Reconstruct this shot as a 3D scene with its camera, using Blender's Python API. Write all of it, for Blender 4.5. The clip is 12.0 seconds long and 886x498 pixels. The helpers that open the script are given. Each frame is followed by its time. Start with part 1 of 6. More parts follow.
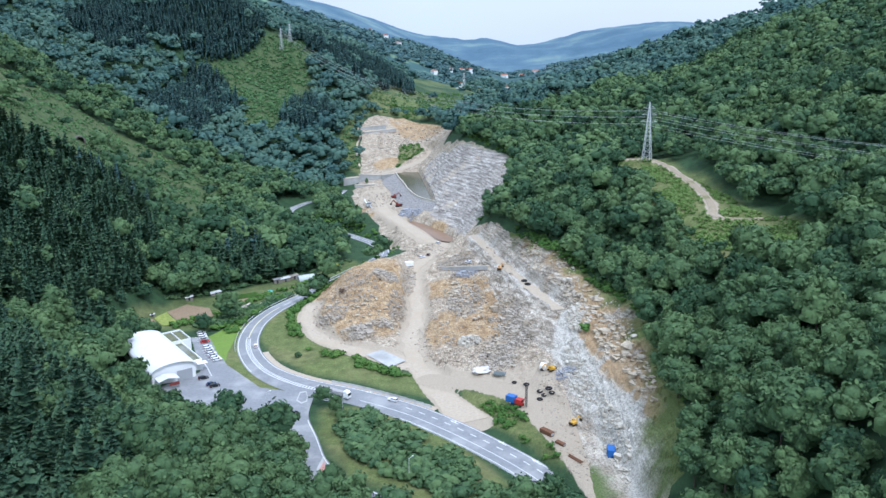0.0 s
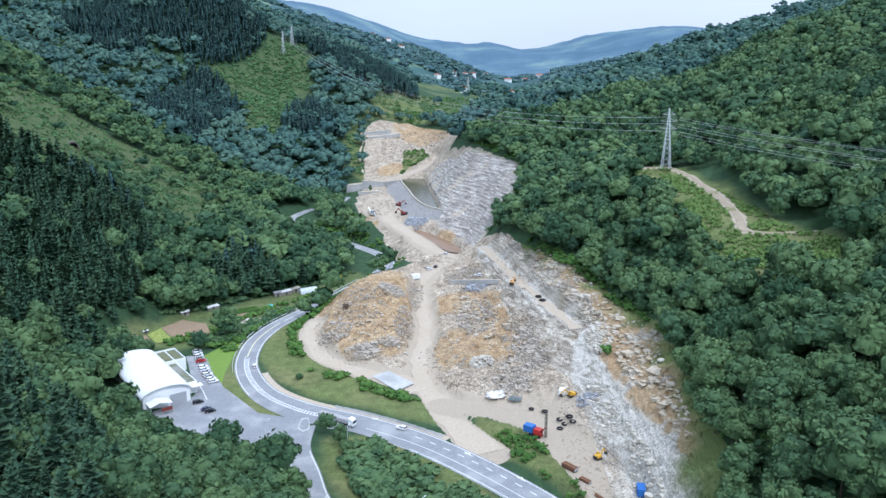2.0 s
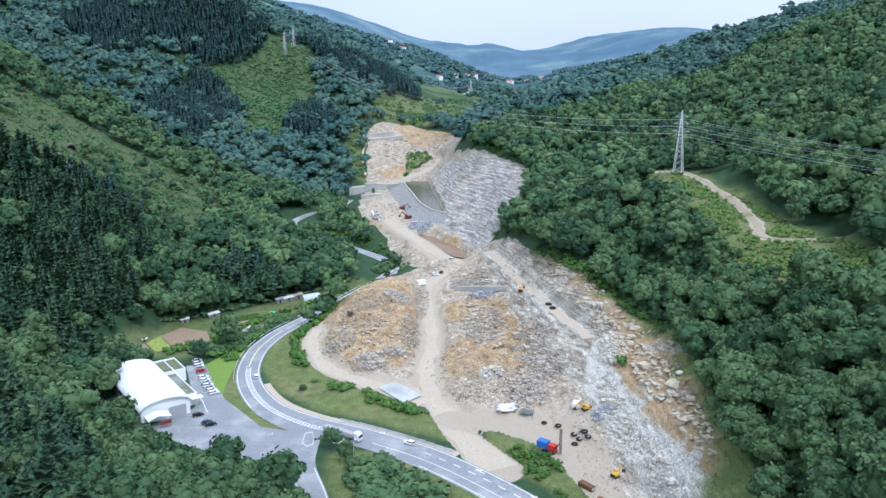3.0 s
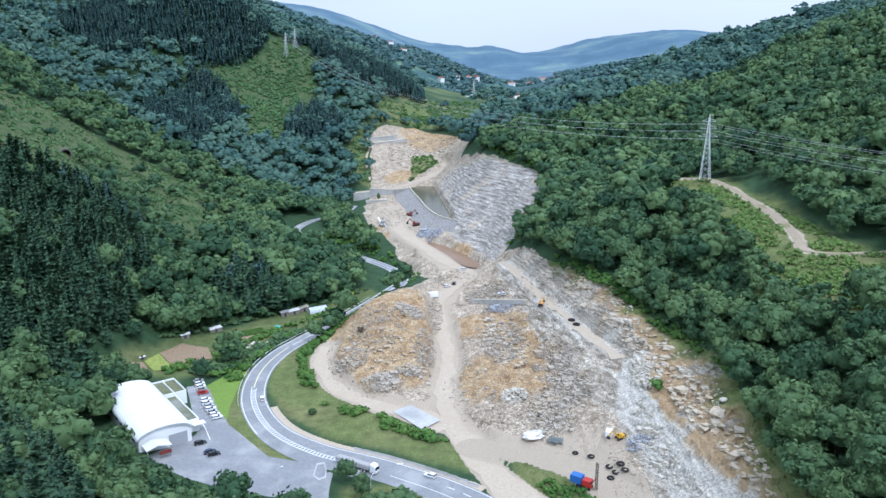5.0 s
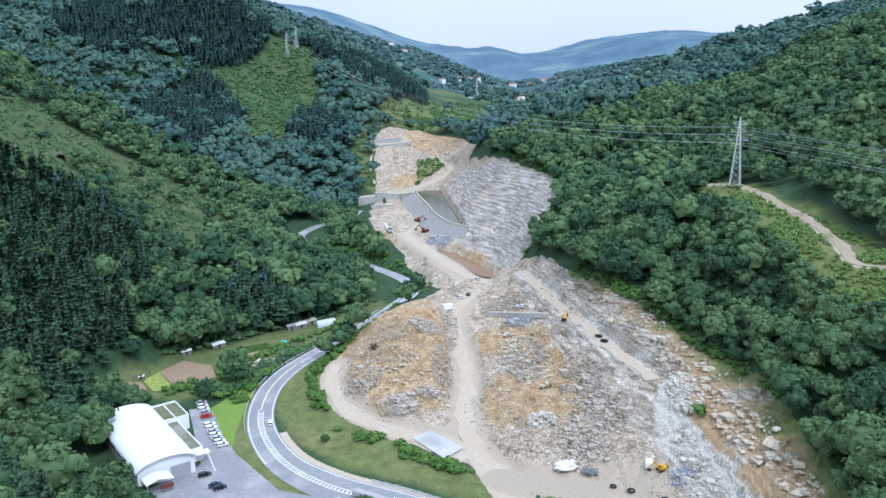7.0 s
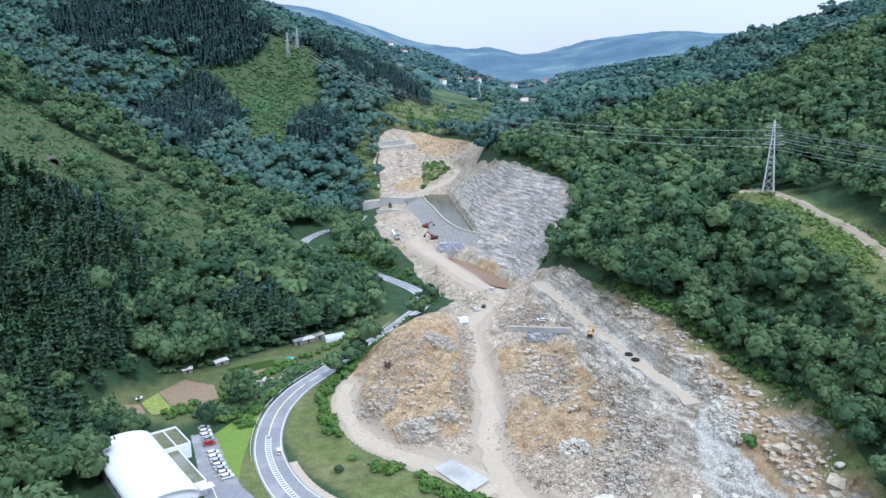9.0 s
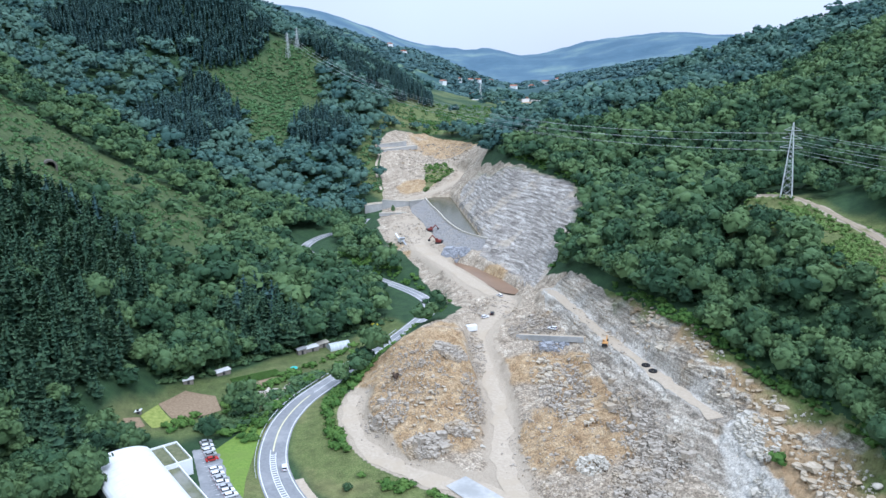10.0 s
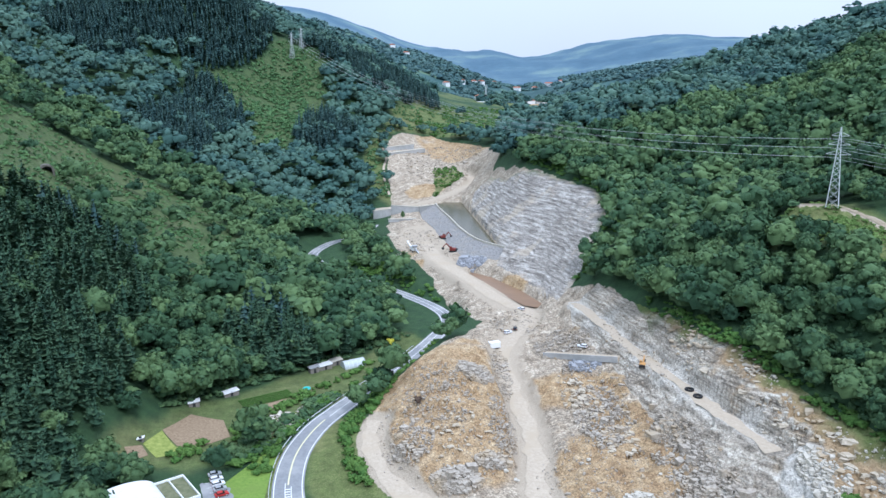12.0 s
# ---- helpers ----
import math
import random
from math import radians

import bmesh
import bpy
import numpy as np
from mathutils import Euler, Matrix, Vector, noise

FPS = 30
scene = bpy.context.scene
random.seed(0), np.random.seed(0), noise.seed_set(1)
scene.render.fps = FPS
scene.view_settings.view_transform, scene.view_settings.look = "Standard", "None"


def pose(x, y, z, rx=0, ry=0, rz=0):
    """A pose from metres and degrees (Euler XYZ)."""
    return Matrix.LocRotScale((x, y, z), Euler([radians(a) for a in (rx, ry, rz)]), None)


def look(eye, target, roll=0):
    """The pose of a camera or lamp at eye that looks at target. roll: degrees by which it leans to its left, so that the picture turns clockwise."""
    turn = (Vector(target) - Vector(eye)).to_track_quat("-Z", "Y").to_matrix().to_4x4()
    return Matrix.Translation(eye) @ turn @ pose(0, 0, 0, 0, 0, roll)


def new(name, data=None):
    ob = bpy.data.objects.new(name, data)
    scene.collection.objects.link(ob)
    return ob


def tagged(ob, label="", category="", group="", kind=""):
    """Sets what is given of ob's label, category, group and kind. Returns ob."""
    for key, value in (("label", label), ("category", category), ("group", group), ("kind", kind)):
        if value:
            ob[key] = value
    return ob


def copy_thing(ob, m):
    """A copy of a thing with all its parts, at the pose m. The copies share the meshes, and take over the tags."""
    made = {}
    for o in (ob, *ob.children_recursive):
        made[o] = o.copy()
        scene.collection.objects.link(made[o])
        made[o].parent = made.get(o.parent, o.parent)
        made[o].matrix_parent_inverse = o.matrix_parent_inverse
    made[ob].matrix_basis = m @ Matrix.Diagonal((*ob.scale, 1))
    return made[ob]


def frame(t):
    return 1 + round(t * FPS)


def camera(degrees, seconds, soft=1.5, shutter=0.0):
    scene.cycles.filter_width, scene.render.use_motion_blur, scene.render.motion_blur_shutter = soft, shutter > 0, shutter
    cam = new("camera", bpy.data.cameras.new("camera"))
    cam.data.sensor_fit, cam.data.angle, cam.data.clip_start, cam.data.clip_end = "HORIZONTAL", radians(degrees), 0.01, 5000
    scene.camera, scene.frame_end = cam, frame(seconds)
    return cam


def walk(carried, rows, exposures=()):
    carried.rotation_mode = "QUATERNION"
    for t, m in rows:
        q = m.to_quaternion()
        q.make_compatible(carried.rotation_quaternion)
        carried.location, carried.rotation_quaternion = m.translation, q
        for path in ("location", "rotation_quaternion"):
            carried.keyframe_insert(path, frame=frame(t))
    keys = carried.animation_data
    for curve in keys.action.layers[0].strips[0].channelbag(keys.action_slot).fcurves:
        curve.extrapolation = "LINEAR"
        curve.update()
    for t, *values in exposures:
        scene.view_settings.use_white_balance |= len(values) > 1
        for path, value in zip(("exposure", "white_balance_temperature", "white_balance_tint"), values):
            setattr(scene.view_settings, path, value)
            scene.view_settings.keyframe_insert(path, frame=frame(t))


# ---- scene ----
cam = camera(60.75, 12.0)
PATH = [
    (0.0, look((0.00, -0.00, 130.00), (0.00, 97.11, 106.11), -0.20)),
    (0.5, look((-0.74, 5.27, 129.91), (-0.71, 102.41, 106.14), -0.17)),
    (1.0, look((-1.64, 10.54, 129.82), (-1.69, 107.72, 106.21), -0.11)),
    (1.5, look((-2.83, 15.85, 129.74), (-2.96, 113.05, 106.24), -0.09)),
    (2.0, look((-4.24, 21.22, 129.72), (-4.39, 118.45, 106.33), -0.06)),
    (2.5, look((-5.83, 26.56, 129.64), (-5.99, 123.81, 106.35), -0.07)),
    (3.0, look((-7.56, 31.88, 129.59), (-7.77, 129.15, 106.36), -0.03)),
    (5.0, look((-16.06, 53.19, 129.22), (-15.99, 150.52, 106.27), 0.05)),
    (5.5, look((-18.29, 58.41, 129.26), (-18.13, 155.74, 106.32), 0.07)),
    (6.0, look((-20.52, 63.69, 129.22), (-20.27, 161.03, 106.29), 0.05)),
    (6.5, look((-22.63, 69.03, 129.03), (-22.34, 166.38, 106.19), 0.05)),
    (7.0, look((-24.75, 74.35, 128.93), (-24.40, 171.71, 106.10), -0.02)),
    (9.0, look((-33.47, 95.80, 128.55), (-32.74, 193.18, 105.84), -0.01)),
    (9.5, look((-35.84, 101.10, 128.47), (-34.96, 198.51, 105.85), 0.01)),
    (10.0, look((-38.21, 106.42, 128.49), (-37.20, 203.83, 105.89), 0.05)),
    (10.5, look((-40.63, 111.81, 128.46), (-39.56, 209.23, 105.92), 0.10)),
    (11.0, look((-43.07, 117.34, 128.39), (-41.94, 214.77, 105.89), 0.14)),
    (11.5, look((-45.63, 122.85, 128.25), (-44.44, 220.29, 105.80), 0.16)),
    (12.0, look((-48.28, 128.37, 128.04), (-47.07, 225.83, 105.66), 0.20)),
]
walk(cam, PATH, exposures=[(0.0, 0.52, 5420, 15), (12.0, 0.52, 5420, 15)])

# ---- light ----
world = bpy.data.worlds.new("overcast_sky")
scene.world = world
world.use_nodes = True
wn, wl = world.node_tree.nodes, world.node_tree.links
wn.clear()
w_out = wn.new("ShaderNodeOutputWorld")
w_bg = wn.new("ShaderNodeBackground")
w_sky = wn.new("ShaderNodeTexSky")
w_sky.sky_type = "NISHITA"
w_sky.sun_disc = False
w_sky.sun_elevation = radians(52)
w_sky.sun_rotation = radians(25)
w_sky.air_density = 1.2
w_sky.dust_density = 4.0
w_co = wn.new("ShaderNodeTexCoord")
w_no = wn.new("ShaderNodeTexNoise")
w_no.inputs["Scale"].default_value = 2.5
w_no.inputs["Detail"].default_value = 6
w_ramp = wn.new("ShaderNodeMapRange")
w_ramp.inputs[1].default_value, w_ramp.inputs[2].default_value = 0.25, 0.75
w_ramp.inputs[3].default_value, w_ramp.inputs[4].default_value = 0.72, 1.0
w_mix = wn.new("ShaderNodeMix")
w_mix.data_type = "RGBA"
w_mix.inputs[7].default_value = (8.3, 9.2, 9.9, 1)
wl.new(w_co.outputs["Generated"], w_no.inputs["Vector"])
wl.new(w_no.outputs["Fac"], w_ramp.inputs[0])
wl.new(w_ramp.outputs[0], w_mix.inputs[0])
wl.new(w_sky.outputs[0], w_mix.inputs[6])
w_sep = wn.new("ShaderNodeSeparateXYZ")
wl.new(w_co.outputs["Generated"], w_sep.inputs[0])
w_el = wn.new("ShaderNodeMapRange")
w_el.interpolation_type = "SMOOTHSTEP"
w_el.inputs[1].default_value, w_el.inputs[2].default_value = 0.0, 0.75
w_el.inputs[3].default_value, w_el.inputs[4].default_value = 0.70, 1.30
wl.new(w_sep.outputs["Z"], w_el.inputs[0])
w_dim = wn.new("ShaderNodeVectorMath")
w_dim.operation = "SCALE"
wl.new(w_mix.outputs[2], w_dim.inputs[0])
wl.new(w_el.outputs[0], w_dim.inputs["Scale"])
wl.new(w_dim.outputs[0], w_bg.inputs["Color"])
w_bg.inputs["Strength"].default_value = 0.1
wl.new(w_bg.outputs[0], w_out.inputs["Surface"])

sun_data = bpy.data.lights.new("sun", "SUN")
sun_data.energy = 1.5
sun_data.angle = radians(12)
sun_data.color = (1.0, 0.97, 0.92)
sun = new("sun", sun_data)
sun.matrix_world = look((0, 0, 0), (-0.32, 0.62, -1.0))


# ---- small tools ----
def fbm(x, y, size, octaves=4, seed=0, gain=0.5):
    """Smooth noise on the plan, about -1 to 1; size in metres."""
    x, y = np.asarray(x, float) / size, np.asarray(y, float) / size
    total, amp, norm = 0.0, 1.0, 0.0
    for k in range(octaves):
        xi, yi = np.floor(x).astype(np.int64), np.floor(y).astype(np.int64)
        fx, fy = x - xi, y - yi
        fx, fy = fx * fx * (3 - 2 * fx), fy * fy * (3 - 2 * fy)

        def lattice(a, b):
            h = (a * 374761393 + b * 668265263 + (seed + k) * 974634777) & 0x7FFFFFFF
            h = ((h ^ (h >> 13)) * 1274126177) & 0x7FFFFFFF
            return ((h ^ (h >> 16)) & 0xFFFF) / 32767.5 - 1
        n = (lattice(xi, yi) * (1 - fx) + lattice(xi + 1, yi) * fx) * (1 - fy) + (lattice(xi, yi + 1) * (1 - fx) + lattice(xi + 1, yi + 1) * fx) * fy
        total, norm = total + n * amp, norm + amp
        amp, x, y = amp * gain, x * 2.03 + 17.3, y * 2.03 + 9.1
    return total / norm


def smooth(a, b, v):
    v = np.clip((v - a) / (b - a), 0, 1)
    return v * v * (3 - 2 * v)


def rounded(points, steps=8):
    """A smooth line through points (any number of columns)."""
    p = np.array(points, float)
    p = np.vstack([2 * p[0] - p[1], p, 2 * p[-1] - p[-2]])
    out = []
    for a, b, c, d in zip(p, p[1:], p[2:], p[3:]):
        for k in range(steps):
            t = k / steps
            out.append(0.5 * (2 * b + (c - a) * t + (2 * a - 5 * b + 4 * c - d) * t * t + (3 * b - a - 3 * c + d) * t ** 3))
    out.append(p[-2])
    return np.array(out)


def near_line(x, y, line):
    """Distance on the plan to a line and the line's further columns at the nearest spot."""
    best = np.full(np.shape(x), 1e9)
    extra = np.zeros(np.shape(x) + (line.shape[1] - 2,))
    for a, b in zip(line, line[1:]):
        d = b[:2] - a[:2]
        t = np.clip(((x - a[0]) * d[0] + (y - a[1]) * d[1]) / max(d @ d, 1e-9), 0, 1)
        dist = np.hypot(x - a[0] - t * d[0], y - a[1] - t * d[1])
        hit = dist < best
        best = np.where(hit, dist, best)
        extra[hit] = (a[2:] + t[..., None] * (b[2:] - a[2:]))[hit]
    return best, extra


def inside(x, y, loop):
    """Signed distance on the plan to a closed loop: above zero inside."""
    p = np.array(loop, float)
    d, _ = near_line(x, y, np.vstack([p, p[:1]]))
    odd = np.zeros(np.shape(x), bool)
    for (ax, ay), (bx, by) in zip(p, np.roll(p, -1, 0)):
        cross = (ay > y) != (by > y)
        odd ^= cross & (x < (bx - ax) * (y - ay) / (by - ay + 1e-12) + ax)
    return np.where(odd, d, -d)


# ---- materials ----
def material(name, rough=0.9):
    m = bpy.data.materials.new(name)
    m.use_nodes = True
    b = m.node_tree.nodes["Principled BSDF"]
    b.inputs["Roughness"].default_value = rough
    b.inputs["Specular IOR Level"].default_value = 0.25
    return m, m.node_tree.nodes, m.node_tree.links, b


def noise_node(n, l, scale, detail=5, rough=0.6, coord=None):
    t = n.new("ShaderNodeTexNoise")
    t.inputs["Scale"].default_value, t.inputs["Detail"].default_value, t.inputs["Roughness"].default_value = scale, detail, rough
    if coord is not None:
        l.new(coord, t.inputs["Vector"])
    return t.outputs["Fac"]


def ramp_node(n, l, fac, stops):
    r = n.new("ShaderNodeValToRGB")
    e = r.color_ramp.elements
    while len(e) < len(stops):
        e.new(0.5)
    for item, (pos, col) in zip(e, stops):
        item.position, item.color = pos, (*col, 1)
    l.new(fac, r.inputs["Fac"])
    return r.outputs["Color"]


def mix_node(n, l, fac, a, b, blend="MIX"):
    m = n.new("ShaderNodeMix")
    m.data_type, m.blend_type = "RGBA", blend
    for value, slot in ((fac, 0), (a, 6), (b, 7)):
        if isinstance(value, (int, float)):
            m.inputs[slot].default_value = value
        elif isinstance(value, tuple):
            m.inputs[slot].default_value = (*value, 1)
        else:
            l.new(value, m.inputs[slot])
    return m.outputs[2]


def map_node(n, l, fac, a, b, c=0.0, d=1.0):
    r = n.new("ShaderNodeMapRange")
    r.interpolation_type = "SMOOTHSTEP"
    l.new(fac, r.inputs[0])
    for k, v in enumerate((a, b, c, d)):
        r.inputs[k + 1].default_value = v
    return r.outputs[0]


def bump_node(n, l, height, b, strength=0.5, distance=0.3):
    u = n.new("ShaderNodeBump")
    u.inputs["Strength"].default_value, u.inputs["Distance"].default_value = strength, distance
    l.new(height, u.inputs["Height"])
    l.new(u.outputs["Normal"], b.inputs["Normal"])


def where(n):
    return n.new("ShaderNodeNewGeometry").outputs["Position"]


def surface(name, dark, light, scale, rough=0.9, bump=0.3, depth=0.1, patch=None, metal=0.0):
    """Two-scale mottled surface; patch: a third colour in larger stains."""
    m, n, l, b = material(name, rough)
    p = where(n)
    fine = noise_node(n, l, scale, 6, 0.7, p)
    col = ramp_node(n, l, fine, [(0.3, dark), (0.7, light)])
    if patch:
        col = mix_node(n, l, map_node(n, l, noise_node(n, l, scale / 9, 4, 0.6, p), 0.45, 0.7), col, patch)
    l.new(col, b.inputs["Base Color"])
    b.inputs["Metallic"].default_value = metal
    if bump:
        bump_node(n, l, fine, b, bump, depth)
    return m


def paint(name, col, rough=0.5, metal=0.0, wear=0.25):
    """Painted or coated surface with slight dirt."""
    m, n, l, b = material(name, rough)
    dirt = map_node(n, l, noise_node(n, l, 1.7, 6, 0.65, where(n)), 0.4, 0.8, 0.0, wear)
    l.new(mix_node(n, l, dirt, col, tuple(c * 0.55 + 0.03 for c in col)), b.inputs["Base Color"])
    b.inputs["Metallic"].default_value = metal
    return m


def foliage(name, dark, mid, light):
    m, n, l, b = material(name, 0.75)
    geo = n.new("ShaderNodeNewGeometry")
    info = n.new("ShaderNodeObjectInfo")
    attr = n.new("ShaderNodeAttribute")
    attr.attribute_name = "tint"
    fine = noise_node(n, l, 1.9, 6, 0.78, geo.outputs["Position"])
    wide = noise_node(n, l, 0.03, 3, 0.6, geo.outputs["Position"])
    add = n.new("ShaderNodeMath")
    add.operation = "MULTIPLY_ADD"
    add.inputs[1].default_value = 0.55
    l.new(attr.outputs["Fac"], add.inputs[0])
    half = n.new("ShaderNodeMath")
    half.operation = "MULTIPLY_ADD"
    half.inputs[1].default_value = 0.75
    half.inputs[2].default_value = -0.17
    l.new(fine, half.inputs[0])
    l.new(half.outputs[0], add.inputs[2])
    more = n.new("ShaderNodeMath")
    more.operation = "MULTIPLY_ADD"
    more.inputs[1].default_value = 0.25
    l.new(wide, more.inputs[0])
    l.new(add.outputs[0], more.inputs[2])
    last = n.new("ShaderNodeMath")
    last.operation = "MULTIPLY_ADD"
    last.inputs[1].default_value = 0.12
    l.new(info.outputs["Random"], last.inputs[0])
    l.new(more.outputs[0], last.inputs[2])
    col = ramp_node(n, l, last.outputs[0], [(0.25, dark), (0.55, mid), (0.95, light)])
    l.new(col, b.inputs["Base Color"])
    b.inputs["Specular IOR Level"].default_value = 0.15
    bump_node(n, l, noise_node(n, l, 2.2, 5, 0.75, geo.outputs["Position"]), b, 0.7, 0.6)
    return m


LEAF = foliage("broadleaf_foliage", (0.018, 0.045, 0.026), (0.043, 0.093, 0.045), (0.112, 0.182, 0.072))
PINE = foliage("pine_foliage", (0.021, 0.052, 0.033), (0.043, 0.094, 0.055), (0.085, 0.148, 0.074))
SHRUB = foliage("shrub_foliage", (0.024, 0.065, 0.018), (0.055, 0.130, 0.028), (0.115, 0.200, 0.045))
# aerial haze is mixed into the next three leaf colours, for distant woods
LEAF_HAZED = foliage("haze_tinted_foliage", (0.028, 0.066, 0.066), (0.052, 0.112, 0.097), (0.088, 0.158, 0.115))
PINE_HAZED = foliage("haze_tinted_pine", (0.024, 0.058, 0.062), (0.048, 0.100, 0.096), (0.085, 0.150, 0.118))
LEAF_FAR_HAZED = foliage("far_haze_tinted_foliage", (0.036, 0.080, 0.092), (0.058, 0.118, 0.122), (0.100, 0.170, 0.150))
BRIGHT_FERN = foliage("bright_bracken", (0.065, 0.130, 0.032), (0.120, 0.205, 0.050), (0.190, 0.270, 0.085))
FERN = foliage("bracken_foliage", (0.040, 0.095, 0.040), (0.075, 0.160, 0.062), (0.130, 0.225, 0.085))
BARK = surface("bark", (0.05, 0.04, 0.03), (0.14, 0.11, 0.08), 3.0)


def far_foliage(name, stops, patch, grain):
    """Distant wooded hills with meadows between the woods; the stops carry the blue of haze."""
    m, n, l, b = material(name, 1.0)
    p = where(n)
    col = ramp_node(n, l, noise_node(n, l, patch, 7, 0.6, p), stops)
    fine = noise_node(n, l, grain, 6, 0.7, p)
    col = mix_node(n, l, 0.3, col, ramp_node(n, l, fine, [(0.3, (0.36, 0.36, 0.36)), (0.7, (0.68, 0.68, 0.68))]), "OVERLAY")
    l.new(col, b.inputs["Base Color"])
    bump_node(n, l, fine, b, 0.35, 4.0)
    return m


def ground_material():
    """Grass, woodland floor and quarried rock; the zones come from the plan."""
    m, n, l, b = material("hillside_ground", 0.95)
    p = where(n)
    zone = n.new("ShaderNodeAttribute")
    zone.attribute_name = "zone"
    split = n.new("ShaderNodeSeparateColor")
    l.new(zone.outputs["Color"], split.inputs["Color"])
    fine = noise_node(n, l, 1.7, 9, 0.76, p)
    mid = noise_node(n, l, 0.22, 7, 0.68, p)
    wide = noise_node(n, l, 0.035, 6, 0.62, p)
    grass = ramp_node(n, l, fine, [(0.32, (0.070, 0.100, 0.030)), (0.5, (0.130, 0.162, 0.052)), (0.7, (0.225, 0.235, 0.100))])
    grass = mix_node(n, l, map_node(n, l, wide, 0.45, 0.65, 0.0, 0.6), grass, (0.20, 0.19, 0.085))
    grass = mix_node(n, l, 0.55, grass, ramp_node(n, l, mid, [(0.34, (0.25, 0.25, 0.25)), (0.66, (0.74, 0.74, 0.72))]), "OVERLAY")
    floor = ramp_node(n, l, mid, [(0.3, (0.022, 0.050, 0.024)), (0.7, (0.048, 0.096, 0.038))])
    green = mix_node(n, l, split.outputs["Blue"], floor, grass)
    rock = ramp_node(n, l, mid, [(0.28, (0.167, 0.130, 0.092)), (0.42, (0.303, 0.248, 0.180)), (0.56, (0.419, 0.353, 0.265)), (0.74, (0.586, 0.512, 0.400))])
    chips = n.new("ShaderNodeTexVoronoi")
    chips.inputs["Scale"].default_value = 1.6
    l.new(p, chips.inputs["Vector"])
    shade = n.new("ShaderNodeSeparateColor")
    l.new(chips.outputs["Color"], shade.inputs["Color"])
    rock = mix_node(n, l, 0.55, rock, ramp_node(n, l, shade.outputs["Red"], [(0.1, (0.22, 0.21, 0.20)), (0.6, (0.5, 0.5, 0.5)), (0.95, (0.85, 0.85, 0.85))]), "OVERLAY")
    rock = mix_node(n, l, 0.65, rock, ramp_node(n, l, fine, [(0.34, (0.16, 0.16, 0.16)), (0.66, (0.88, 0.88, 0.88))]), "OVERLAY")
    soil = ramp_node(n, l, mid, [(0.28, (0.21, 0.130, 0.068)), (0.5, (0.375, 0.265, 0.145)), (0.72, (0.50, 0.395, 0.255))])
    soil = mix_node(n, l, 0.75, soil, ramp_node(n, l, fine, [(0.36, (0.16, 0.16, 0.16)), (0.64, (0.84, 0.84, 0.84))]), "OVERLAY")
    soil = mix_node(n, l, 0.35, soil, ramp_node(n, l, shade.outputs["Green"], [(0.1, (0.25, 0.25, 0.25)), (0.9, (0.78, 0.78, 0.78))]), "OVERLAY")
    mask = n.new("ShaderNodeMath")
    mask.operation = "MULTIPLY_ADD"
    mask.inputs[1].default_value = 0.9
    l.new(wide, mask.inputs[0])
    l.new(split.outputs["Green"], mask.inputs[2])
    bare = mix_node(n, l, map_node(n, l, mask.outputs[0], 0.72, 1.05), rock, soil)
    dust = n.new("ShaderNodeAttribute")
    dust.attribute_name = "dust"
    worn = n.new("ShaderNodeMath")
    worn.operation = "MULTIPLY_ADD"
    worn.inputs[1].default_value = 0.7
    l.new(mid, worn.inputs[0])
    l.new(dust.outputs["Fac"], worn.inputs[2])
    powder = ramp_node(n, l, fine, [(0.3, (0.353, 0.291, 0.213)), (0.7, (0.495, 0.419, 0.317))])
    bare = mix_node(n, l, map_node(n, l, worn.outputs[0], 0.62, 1.0), bare, powder)
    edge = n.new("ShaderNodeMath")
    edge.operation = "MULTIPLY_ADD"
    edge.inputs[1].default_value = 0.5
    l.new(mid, edge.inputs[0])
    l.new(split.outputs["Red"], edge.inputs[2])
    l.new(mix_node(n, l, map_node(n, l, edge.outputs[0], 0.62, 0.82), green, bare), b.inputs["Base Color"])
    rough = noise_node(n, l, 0.9, 10, 0.75, p)
    bump_node(n, l, rough, b, 0.9, 0.7)
    return m


GROUND = ground_material()
# the blue and pale cast of distance haze is painted into both hill colours
FAR = far_foliage("haze_tinted_ridges", [(0.38, (0.062, 0.118, 0.165)), (0.52, (0.080, 0.142, 0.190)), (0.62, (0.12, 0.19, 0.21)), (0.78, (0.19, 0.27, 0.25))], 0.0045, 0.035)
MIDFAR = far_foliage("haze_tinted_woods", [(0.42, (0.034, 0.078, 0.080)), (0.56, (0.050, 0.105, 0.098)), (0.60, (0.11, 0.18, 0.12)), (0.80, (0.16, 0.24, 0.14))], 0.009, 0.09)
ASPHALT = surface("asphalt", (0.19, 0.195, 0.20), (0.27, 0.275, 0.28), 0.8, 0.85, 0.1, 0.02, (0.33, 0.33, 0.325))
GRAVEL = surface("pale_gravel", (0.374, 0.310, 0.230), (0.505, 0.428, 0.327), 0.9, 0.95, 0.4, 0.1, (0.424, 0.350, 0.253))
EARTH = surface("worn_earth", (0.25, 0.20, 0.135), (0.40, 0.33, 0.24), 0.9, 0.95, 0.4, 0.1, (0.20, 0.19, 0.09))
WHITE_LINE = surface("road_paint", (0.62, 0.62, 0.60), (0.80, 0.80, 0.78), 2.0, 0.7, 0.0)
YELLOW_LINE = surface("yellow_road_paint", (0.58, 0.53, 0.32), (0.70, 0.66, 0.44), 2.0, 0.7, 0.0)

